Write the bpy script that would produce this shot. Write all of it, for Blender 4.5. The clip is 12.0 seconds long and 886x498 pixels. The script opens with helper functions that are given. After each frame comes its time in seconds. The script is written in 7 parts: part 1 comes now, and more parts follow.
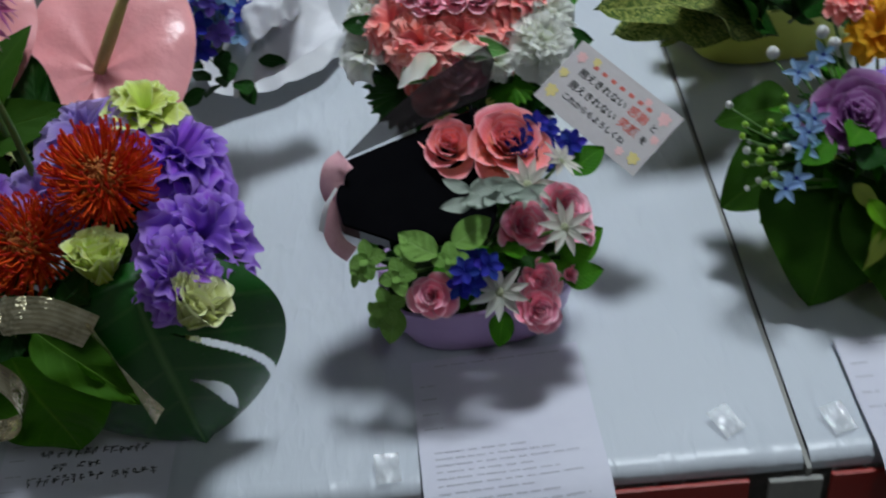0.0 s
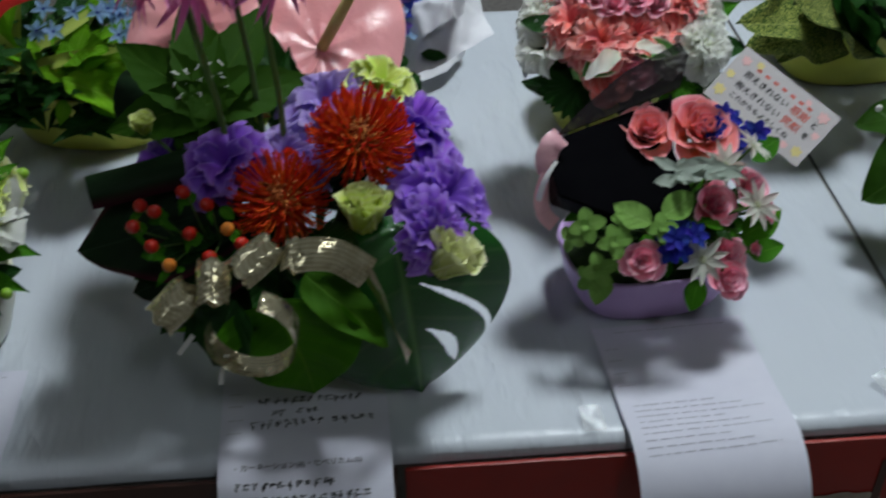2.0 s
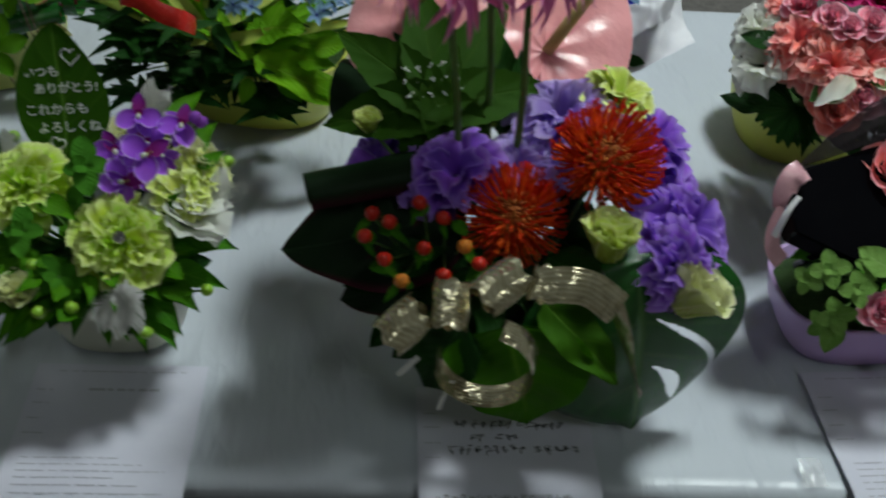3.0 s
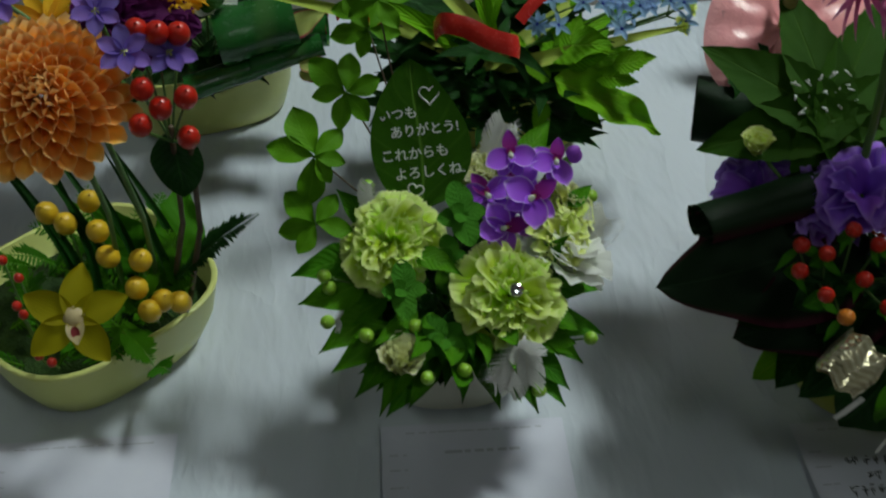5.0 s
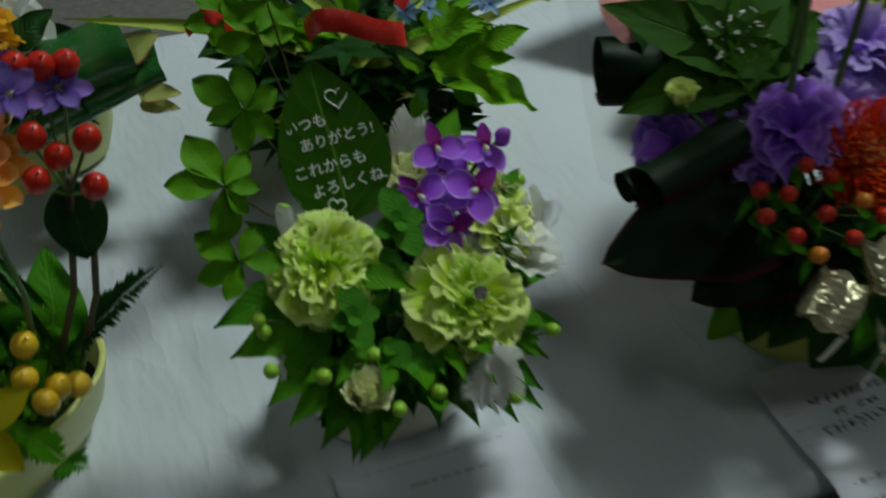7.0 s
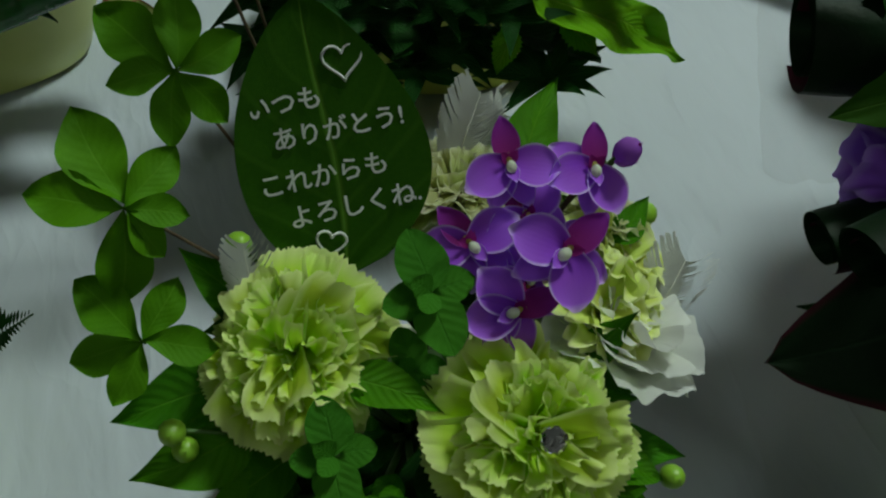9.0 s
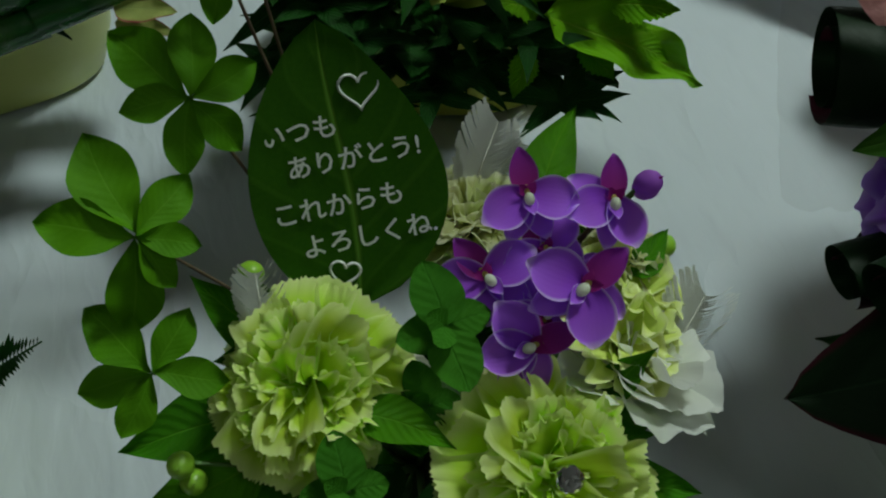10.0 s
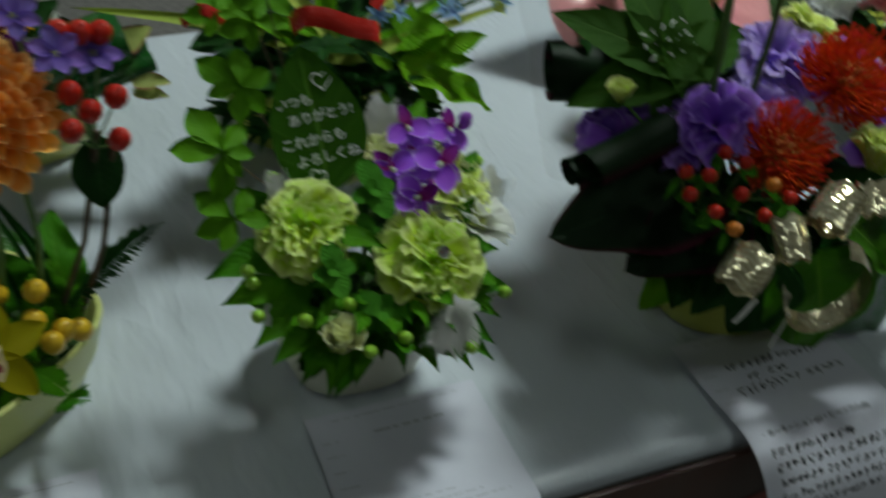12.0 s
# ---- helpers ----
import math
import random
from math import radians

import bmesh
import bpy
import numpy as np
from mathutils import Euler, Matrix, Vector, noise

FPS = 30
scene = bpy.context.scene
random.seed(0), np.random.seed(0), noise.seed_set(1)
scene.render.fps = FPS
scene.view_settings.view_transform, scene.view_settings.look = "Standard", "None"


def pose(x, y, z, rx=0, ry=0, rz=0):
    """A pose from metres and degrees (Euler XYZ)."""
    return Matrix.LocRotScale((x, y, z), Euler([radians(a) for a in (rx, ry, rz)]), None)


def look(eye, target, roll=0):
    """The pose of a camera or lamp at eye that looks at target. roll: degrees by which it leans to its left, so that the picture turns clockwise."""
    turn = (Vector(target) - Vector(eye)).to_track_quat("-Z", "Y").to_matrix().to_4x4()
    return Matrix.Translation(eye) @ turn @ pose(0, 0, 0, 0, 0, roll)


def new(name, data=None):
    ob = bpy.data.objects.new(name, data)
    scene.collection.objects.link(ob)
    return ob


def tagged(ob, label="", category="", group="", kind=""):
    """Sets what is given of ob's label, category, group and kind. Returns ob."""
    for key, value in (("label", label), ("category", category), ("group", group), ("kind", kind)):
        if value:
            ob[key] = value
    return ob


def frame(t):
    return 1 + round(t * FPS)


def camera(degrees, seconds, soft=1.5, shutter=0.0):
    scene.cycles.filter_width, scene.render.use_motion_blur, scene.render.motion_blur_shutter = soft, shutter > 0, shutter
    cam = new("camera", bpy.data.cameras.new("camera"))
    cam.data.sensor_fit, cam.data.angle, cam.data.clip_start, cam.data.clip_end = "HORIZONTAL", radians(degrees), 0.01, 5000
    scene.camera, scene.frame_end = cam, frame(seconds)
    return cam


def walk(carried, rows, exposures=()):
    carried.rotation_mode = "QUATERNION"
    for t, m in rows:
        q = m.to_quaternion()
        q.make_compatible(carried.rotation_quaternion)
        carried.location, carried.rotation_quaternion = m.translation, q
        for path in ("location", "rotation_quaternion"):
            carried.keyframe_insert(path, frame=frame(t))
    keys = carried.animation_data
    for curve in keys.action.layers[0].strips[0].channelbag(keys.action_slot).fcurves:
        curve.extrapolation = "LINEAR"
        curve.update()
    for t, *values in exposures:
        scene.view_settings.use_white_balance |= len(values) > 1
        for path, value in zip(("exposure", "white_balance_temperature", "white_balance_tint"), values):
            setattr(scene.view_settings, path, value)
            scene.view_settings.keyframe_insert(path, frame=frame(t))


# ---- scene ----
cam = camera(43.0, 12.0, 2.1, 0.5)
PATH = [
    (0, (0.178, -0.001, 1.425), (0.103, 1.515, 0.124), -7.2),
    (0.5, (0.125, -0.039, 1.423), (0.176, 1.486, 0.131), -6.8),
    (1, (0.031, -0.053, 1.44), (0.063, 1.51, 0.193), -3.5),
    (1.5, (-0.022, -0.063, 1.452), (-0.01, 1.506, 0.212), -0.8),
    (2, (-0.096, -0.1, 1.443), (0.016, 1.461, 0.198), -0.7),
    (2.5, (-0.164, -0.018, 1.419), (-0.139, 1.485, 0.1), 1.5),
    (2.7, (-0.195, -0.007, 1.427), (-0.165, 1.502, 0.115), 2.3),
    (4.3, (-0.577, -0.066, 1.446), (-0.196, 1.481, 0.237), 6.3),
    (4.5, (-0.574, -0.017, 1.436), (-0.28, 1.543, 0.219), 3.8),
    (5, (-0.568, 0.079, 1.407), (-0.463, 1.594, 0.107), 0.0),
    (5.5, (-0.598, 0.104, 1.407), (-0.466, 1.622, 0.112), 1.4),
    (6, (-0.655, 0.088, 1.395), (-0.306, 1.552, 0.079), 3.5),
    (6.5, (-0.701, 0.079, 1.397), (-0.127, 1.531, 0.147), 2.6),
    (7, (-0.679, 0.164, 1.353), (-0.153, 1.605, 0.069), -0.2),
    (7.2, (-0.65, 0.219, 1.337), (-0.184, 1.68, 0.053), -1.7),
    (8.8, (-0.569, 0.433, 1.227), (-0.261, 1.746, -0.249), 0.8),
    (9, (-0.567, 0.439, 1.217), (-0.263, 1.768, -0.246), 1.0),
    (9.5, (-0.565, 0.448, 1.214), (-0.269, 1.784, -0.244), 1.2),
    (10, (-0.567, 0.45, 1.217), (-0.277, 1.797, -0.233), 1.2),
    (10.5, (-0.571, 0.444, 1.221), (-0.28, 1.795, -0.225), 1.3),
    (11, (-0.581, 0.364, 1.283), (-0.206, 1.761, -0.098), 1.6),
    (11.2, (-0.604, 0.297, 1.318), (-0.143, 1.692, -0.039), 1.9),
    (11.5, (-0.65, 0.157, 1.354), (-0.027, 1.566, 0.078), 2.1),
    (11.7, (-0.694, 0.092, 1.381), (-0.024, 1.455, 0.104), 3.0),
    (12, (-0.737, 0.065, 1.381), (-0.098, 1.504, 0.148), 3.7),
]
walk(cam, [(t, look(eye, target, roll)) for t, eye, target, roll in PATH],
     [(0, -0.25, 6250, 9), (2, -0.16, 6400, 8), (2.7, -0.17, 6600, 4), (4.5, -0.17, 6700, 0), (6.5, -0.24, 6750, -4), (9, -0.42, 6850, -10), (10.5, -0.43, 6850, -10), (12, -0.22, 6700, -4)])

# ---- light: fluorescent ceiling panels of an indoor hall ----
world = bpy.data.worlds.new("world")
scene.world = world
world.use_nodes = True
world.node_tree.nodes["Background"].inputs[0].default_value = (0.75, 0.85, 1.0, 1)
world.node_tree.nodes["Background"].inputs[1].default_value = 0.002
CEILING = 3.6
LAMPS = [(0.78, 1.43, 80), (-2.3, 1.65, 5), (3.2, 1.65, 3), (0.80, -1.4, 12), (-2.3, -1.4, 6), (0.80, 4.2, 6)]
for lx, ly, watts in LAMPS:
    lamp = bpy.data.lights.new("ceiling_lamp", "AREA")
    lamp.shape, lamp.size, lamp.size_y, lamp.energy, lamp.color = "RECTANGLE", 0.42, 0.50, watts, (0.90, 0.97, 1.0)
    new("ceiling_lamp", lamp).matrix_basis = pose(lx, ly, CEILING - 0.075)


# ---- materials ----
def nodes_of(name):
    m = bpy.data.materials.new(name)
    m.use_nodes = True
    t = m.node_tree
    return m, t, t.nodes["Principled BSDF"]


def add(t, kind, **values):
    n = t.nodes.new(kind)
    for k, v in values.items():
        if k == "blend":
            n.blend_type = v
        elif k == "op":
            n.operation = v
        elif k == "typ":
            n.data_type = v
        else:
            n.inputs[k].default_value = v
    return n


def mixc(t, fac, a, b, blend="MIX"):
    """A colour mix; each of fac, a, b is a socket or a value."""
    n = t.nodes.new("ShaderNodeMix")
    n.data_type, n.blend_type = "RGBA", blend
    for i, v in ((0, fac), (6, a), (7, b)):
        if isinstance(v, bpy.types.NodeSocket):
            t.links.new(v, n.inputs[i])
        else:
            n.inputs[i].default_value = v if i == 0 else (*v, 1)
    return n.outputs[2]


def mth(t, op, a, b=0.0, clamp=False):
    n = t.nodes.new("ShaderNodeMath")
    n.operation, n.use_clamp = op, clamp
    for i, v in ((0, a), (1, b)):
        if isinstance(v, bpy.types.NodeSocket):
            t.links.new(v, n.inputs[i])
        else:
            n.inputs[i].default_value = v
    return n.outputs[0]


def noise_of(t, scale, detail=4.0, rough=0.55, coords="Object"):
    n = add(t, "ShaderNodeTexNoise", Scale=scale, Detail=detail, Roughness=rough)
    c = t.nodes.new("ShaderNodeTexCoord")
    t.links.new(c.outputs[coords], n.inputs["Vector"])
    return n.outputs["Fac"]


def bump_of(t, b, height, strength, distance):
    n = add(t, "ShaderNodeBump", Strength=strength, Distance=distance)
    t.links.new(height, n.inputs["Height"])
    t.links.new(n.outputs[0], b.inputs["Normal"])


def surface(name, c1, c2, scale=40, rough=0.5, bump=0.2, metal=0.0, fine=4, coat=0.0, dist=0.002):
    """A general surface: two tones at two scales, with fine relief."""
    m, t, b = nodes_of(name)
    big, small = noise_of(t, scale), noise_of(t, scale * 6, 5)
    f = mth(t, "ADD", mth(t, "MULTIPLY", big, 0.6), mth(t, "MULTIPLY", small, 0.4))
    f = mth(t, "MULTIPLY", mth(t, "SUBTRACT", f, 0.3), 2.2, True)
    t.links.new(mixc(t, f, c1, c2), b.inputs["Base Color"])
    b.inputs["Metallic"].default_value = metal
    b.inputs["Coat Weight"].default_value = coat
    t.links.new(mth(t, "ADD", mth(t, "MULTIPLY", small, 0.2), rough - 0.1), b.inputs["Roughness"])
    bump_of(t, b, noise_of(t, scale * fine), bump, dist)
    return m


def petal(name, base, tip, edge=None, rough=0.55, glow=0.5, veins=0.25, edge_from=0.86, grain=400, depth=0.0006):
    """A petal: base to tip by its length, a tint for each petal, fine veins, light passing through."""
    m, t, b = nodes_of(name)
    uv = t.nodes.new("ShaderNodeUVMap")
    sep = t.nodes.new("ShaderNodeSeparateXYZ")
    t.links.new(uv.outputs[0], sep.inputs[0])
    u, v = sep.outputs[0], sep.outputs[1]
    col = mixc(t, mth(t, "POWER", v, 1.2), base, tip)
    geo = t.nodes.new("ShaderNodeNewGeometry")
    hsv = t.nodes.new("ShaderNodeHueSaturation")
    t.links.new(col, hsv.inputs["Color"])
    t.links.new(mth(t, "ADD", mth(t, "MULTIPLY", geo.outputs["Random Per Island"], 0.45), 0.78), hsv.inputs["Value"])
    t.links.new(mth(t, "ADD", mth(t, "MULTIPLY", geo.outputs["Random Per Island"], 0.03), 0.485), hsv.inputs["Hue"])
    col = mixc(t, mth(t, "MULTIPLY", noise_of(t, 220), 0.35), hsv.outputs[0], tip)
    if edge:
        rim = mth(t, "MAXIMUM", v, mth(t, "MULTIPLY", mth(t, "ABSOLUTE", mth(t, "SUBTRACT", u, 0.5)), 2.0))
        col = mixc(t, mth(t, "MULTIPLY", mth(t, "SUBTRACT", rim, edge_from), 1 / (1 - edge_from), True), col, edge)
    t.links.new(col, b.inputs["Base Color"])
    b.inputs["Roughness"].default_value = rough
    b.inputs["Specular IOR Level"].default_value = 0.5 if rough < 0.3 else 0.12
    wave = mth(t, "SINE", mth(t, "MULTIPLY", u, 60.0))
    bump_of(t, b, mth(t, "ADD", wave, mth(t, "MULTIPLY", noise_of(t, grain), 2.0)), veins, depth)
    tr = t.nodes.new("ShaderNodeBsdfTranslucent")
    t.links.new(col, tr.inputs["Color"])
    mx = t.nodes.new("ShaderNodeMixShader")
    mx.inputs[0].default_value = glow
    t.links.new(b.outputs[0], mx.inputs[1])
    t.links.new(tr.outputs[0], mx.inputs[2])
    t.links.new(mx.outputs[0], t.nodes["Material Output"].inputs["Surface"])
    return m


def leafy(name, c1, c2, rib, rough=0.4, ribs=9.0, glow=0.18, edge=None, spots=None, relief=0.5, sides=0.16):
    """A leaf blade: mottled green with a paler midrib and side veins."""
    m, t, b = nodes_of(name)
    uv = t.nodes.new("ShaderNodeUVMap")
    sep = t.nodes.new("ShaderNodeSeparateXYZ")
    t.links.new(uv.outputs[0], sep.inputs[0])
    off = mth(t, "ABSOLUTE", mth(t, "SUBTRACT", sep.outputs[0], 0.5))
    info = t.nodes.new("ShaderNodeObjectInfo")
    f = mth(t, "ADD", mth(t, "MULTIPLY", noise_of(t, 60), 0.7), mth(t, "MULTIPLY", info.outputs["Random"], 0.5))
    col = mixc(t, mth(t, "SUBTRACT", f, 0.1, True), c1, c2)
    if spots:
        s = mth(t, "MULTIPLY", mth(t, "SUBTRACT", noise_of(t, 55, 3, 0.7), 0.49), 14.0, True)
        col = mixc(t, s, spots, col)
    if edge:
        col = mixc(t, mth(t, "MULTIPLY", mth(t, "SUBTRACT", off, 0.40), 14.0, True), col, edge)
    mid = mth(t, "SUBTRACT", 1.0, mth(t, "MULTIPLY", off, 40.0), True)
    wave = mth(t, "SINE", mth(t, "MULTIPLY", mth(t, "SUBTRACT", sep.outputs[1], mth(t, "MULTIPLY", off, 0.55)), ribs * 6.283))
    side = mth(t, "MULTIPLY", mth(t, "SUBTRACT", wave, 0.86), 7.0, True)
    col = mixc(t, mth(t, "MAXIMUM", mth(t, "MULTIPLY", mid, 0.7), mth(t, "MULTIPLY", side, sides)), col, rib)
    t.links.new(col, b.inputs["Base Color"])
    t.links.new(mth(t, "ADD", mth(t, "MULTIPLY", noise_of(t, 90), 0.25), rough - 0.1), b.inputs["Roughness"])
    b.inputs["Specular IOR Level"].default_value = 0.8 if rough < 0.26 else 0.35 if rough < 0.28 else 0.13
    h = mth(t, "ADD", mth(t, "MULTIPLY", wave, 0.5), mth(t, "MULTIPLY", noise_of(t, 240), 1.0))
    bump_of(t, b, mth(t, "SUBTRACT", h, mth(t, "MULTIPLY", mid, 1.5)), relief, 0.0008)
    tr = t.nodes.new("ShaderNodeBsdfTranslucent")
    t.links.new(col, tr.inputs["Color"])
    mx = t.nodes.new("ShaderNodeMixShader")
    mx.inputs[0].default_value = glow
    t.links.new(b.outputs[0], mx.inputs[1])
    t.links.new(tr.outputs[0], mx.inputs[2])
    t.links.new(mx.outputs[0], t.nodes["Material Output"].inputs["Surface"])
    return m


def clear(name, colour, rough, alpha):
    """Thin see-through film or tinted acrylic."""
    m, t, b = nodes_of(name)
    b.inputs["Base Color"].default_value = (*colour, 1)
    b.inputs["Roughness"].default_value = rough
    b.inputs["Alpha"].default_value = alpha
    b.inputs["Specular IOR Level"].default_value = 0.2
    b.inputs["Specular IOR Level"].default_value = 0.8 if rough < 0.1 else 0.3
    bump_of(t, b, noise_of(t, 60), 0.6 if rough < 0.1 else 0.2, 0.004)
    return m


def ribbon_foil():
    """Pale gold foil ribbon with fine pleats along its length and crinkles across it."""
    m, t, b = nodes_of("gold_ribbon")
    uv = t.nodes.new("ShaderNodeUVMap")
    sep = t.nodes.new("ShaderNodeSeparateXYZ")
    t.links.new(uv.outputs[0], sep.inputs[0])
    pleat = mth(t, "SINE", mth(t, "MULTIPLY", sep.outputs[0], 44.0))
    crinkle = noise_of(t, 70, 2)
    # Dark to pale gold follows the folds: the foil's shine and shade in colour.
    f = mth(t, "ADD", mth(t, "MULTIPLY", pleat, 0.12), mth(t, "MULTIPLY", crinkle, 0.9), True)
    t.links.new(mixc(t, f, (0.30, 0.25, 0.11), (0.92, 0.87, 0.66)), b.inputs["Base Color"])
    b.inputs["Metallic"].default_value, b.inputs["Roughness"].default_value = 0.8, 0.16
    bump_of(t, b, mth(t, "ADD", mth(t, "MULTIPLY", pleat, 0.02), mth(t, "MULTIPLY", crinkle, 2.0)), 0.6, 0.003)
    return m


GREEN_CARN = petal("green_carnation_petal", (0.46, 0.70, 0.012), (0.66, 0.86, 0.10), (0.84, 0.93, 0.40), edge_from=0.80, glow=0.38)
PALE_CARN = petal("cream_petal", (0.46, 0.54, 0.10), (0.68, 0.70, 0.36), (0.78, 0.78, 0.56))
WHITE_PET = petal("white_petal", (0.80, 0.84, 0.66), (0.93, 0.93, 0.91), veins=0.15)
STAR_PET = petal("felt_white_petal", (0.66, 0.68, 0.58), (0.80, 0.79, 0.74), rough=0.8)
CORAL = petal("coral_petal", (0.90, 0.13, 0.12), (0.96, 0.29, 0.27), (0.98, 0.50, 0.46), glow=0.15)
PINK_ROSE = petal("pink_rose_petal", (0.95, 0.13, 0.28), (0.97, 0.38, 0.52), (0.98, 0.66, 0.75), glow=0.12)
BIG_ROSE = petal("bicolour_rose_petal", (0.96, 0.46, 0.22), (0.97, 0.22, 0.28), (0.98, 0.48, 0.52), glow=0.2)
MAGENTA = petal("magenta_petal", (0.56, 0.02, 0.20), (0.80, 0.07, 0.36))
VIOLET = petal("violet_lisianthus_petal", (0.16, 0.03, 0.46), (0.35, 0.14, 0.78), (0.52, 0.32, 0.88), glow=0.4)
LAVENDER = petal("lavender_lisianthus_petal", (0.28, 0.15, 0.56), (0.52, 0.38, 0.86), (0.66, 0.54, 0.92))
LIME_LIS = petal("lime_lisianthus_petal", (0.54, 0.70, 0.05), (0.73, 0.83, 0.22), (0.82, 0.88, 0.44), glow=0.25)
CREAM_BUD = petal("pale_cream_petal", (0.68, 0.76, 0.24), (0.83, 0.86, 0.46), (0.88, 0.90, 0.60), glow=0.2)
PIN_STYLE = petal("pincushion_style", (0.70, 0.06, 0.01), (0.92, 0.13, 0.02), (0.80, 0.05, 0.06), glow=0.15)
PIN_CORE = petal("pincushion_core", (0.30, 0.03, 0.01), (0.62, 0.24, 0.07), glow=0.1)
ORCHID = petal("purple_orchid_petal", (0.27, 0.03, 0.62), (0.47, 0.16, 0.95), (0.76, 0.58, 0.97), edge_from=0.86, veins=0.1, glow=0.35)
ORCHID_LIP = petal("orchid_lip", (0.30, 0.01, 0.16), (0.36, 0.03, 0.30))
ORCHID_SEP = petal("orchid_sepal", (0.34, 0.02, 0.16), (0.27, 0.03, 0.42), (0.42, 0.14, 0.66), edge_from=0.92, veins=0.1)
DAHLIA = petal("dahlia_petal", (0.78, 0.18, 0.012), (0.96, 0.46, 0.09), (0.98, 0.66, 0.28), edge_from=0.78, glow=0.3)
CYMB = petal("cymbidium_petal", (0.36, 0.32, 0.008), (0.44, 0.38, 0.012))
BLUE_STAR = petal("pale_blue_petal", (0.22, 0.36, 0.62), (0.36, 0.54, 0.76))
DELPH = petal("deep_blue_petal", (0.02, 0.03, 0.28), (0.05, 0.06, 0.52))
LILAC_STAR = petal("lilac_blue_petal", (0.14, 0.08, 0.42), (0.32, 0.22, 0.70))
NERINE = petal("nerine_petal", (0.64, 0.07, 0.34), (0.88, 0.26, 0.57), (0.92, 0.46, 0.70), glow=0.3)
SPATHE = petal("anthurium_spathe", (0.74, 0.27, 0.31), (0.84, 0.38, 0.42), rough=0.26, glow=0.15, veins=0.22, grain=12, depth=0.004)
PURPLE_ROSE = petal("mauve_rose_petal", (0.28, 0.07, 0.28), (0.48, 0.20, 0.50), (0.62, 0.38, 0.66))
YELLOW_PET = petal("yellow_orange_petal", (0.75, 0.34, 0.02), (0.85, 0.48, 0.03))
MAROON_PET = petal("dark_maroon_petal", (0.06, 0.005, 0.05), (0.12, 0.015, 0.11))

LEAF_MID = leafy("mid_green_leaf", (0.025, 0.13, 0.004), (0.07, 0.26, 0.008), (0.14, 0.36, 0.03))
LEAF_DARK = leafy("dark_green_leaf", (0.006, 0.036, 0.005), (0.018, 0.075, 0.010), (0.04, 0.13, 0.03), rough=0.3)
LEAF_LIME = leafy("lime_green_leaf", (0.10, 0.33, 0.004), (0.19, 0.45, 0.012), (0.32, 0.52, 0.06), relief=0.8)
LEAF_CREEP = leafy("creeper_leaf", (0.06, 0.19, 0.003), (0.11, 0.29, 0.008), (0.13, 0.31, 0.02), rough=0.55, sides=0.05, relief=0.2)
LEAF_MSG = leafy("message_leaf", (0.022, 0.085, 0.002), (0.042, 0.13, 0.004), (0.16, 0.32, 0.04), rough=0.55, ribs=5, sides=0.08)
LEAF_FATSIA = leafy("dark_lobed_leaf", (0.014, 0.055, 0.001), (0.028, 0.088, 0.003), (0.05, 0.12, 0.010), rough=0.6, ribs=5, sides=0.06)
LEAF_MINT = leafy("mint_leaf", (0.040, 0.17, 0.010), (0.075, 0.26, 0.018), (0.04, 0.16, 0.012), rough=0.65, ribs=6, relief=0.5)
LEAF_MONST = leafy("monstera_leaf", (0.009, 0.078, 0.010), (0.020, 0.130, 0.016), (0.10, 0.24, 0.06), rough=0.2, ribs=5, glow=0.22)
LEAF_BRIGHT = leafy("bright_green_leaf", (0.035, 0.16, 0.003), (0.085, 0.26, 0.006), (0.13, 0.32, 0.02), rough=0.35)
LEAF_CORDY = leafy("dark_cordyline_leaf", (0.004, 0.013, 0.005), (0.010, 0.028, 0.009), (0.02, 0.045, 0.02), rough=0.45, edge=(0.06, 0.008, 0.02), ribs=0.5)
LEAF_STRIPE = leafy("rolled_cordyline_leaf", (0.010, 0.08, 0.012), (0.020, 0.14, 0.02), (0.20, 0.30, 0.10), rough=0.22, edge=(0.26, 0.02, 0.05), ribs=0.5)
LEAF_PALE = leafy("variegated_pale_leaf", (0.34, 0.44, 0.06), (0.46, 0.54, 0.12), (0.30, 0.40, 0.12), ribs=1)
LEAF_LINING = leafy("pale_leaf_lining", (0.36, 0.42, 0.10), (0.46, 0.50, 0.16), (0.30, 0.40, 0.12), ribs=1, edge=(0.30, 0.03, 0.06))
LEAF_SILVER = leafy("silver_leaf", (0.30, 0.36, 0.30), (0.46, 0.52, 0.46), (0.55, 0.6, 0.55), rough=0.8)
LEAF_SPOT = leafy("spotted_leaf", (0.40, 0.44, 0.10), (0.50, 0.52, 0.18), (0.42, 0.46, 0.16), spots=(0.05, 0.10, 0.02), ribs=2)
LEAF_EDGED = leafy("white_edged_leaf", (0.08, 0.24, 0.05), (0.14, 0.32, 0.08), (0.3, 0.42, 0.2), edge=(0.75, 0.76, 0.62))
LEAF_FROST = leafy("soft_pale_green_leaf", (0.13, 0.29, 0.05), (0.24, 0.42, 0.10), (0.32, 0.48, 0.18), rough=0.7, ribs=5)
FEATHER = leafy("white_feather", (0.70, 0.72, 0.68), (0.80, 0.80, 0.78), (0.78, 0.76, 0.66), ribs=40, rough=0.8)
STEM = surface("green_stem", (0.06, 0.15, 0.03), (0.12, 0.22, 0.05), 80, 0.5)
BROWN_STEM = surface("brown_stem", (0.05, 0.035, 0.02), (0.12, 0.08, 0.04), 80, 0.7)
MOSS = surface("moss", (0.008, 0.03, 0.004), (0.035, 0.085, 0.008), 90, 0.95, 0.9, dist=0.004)
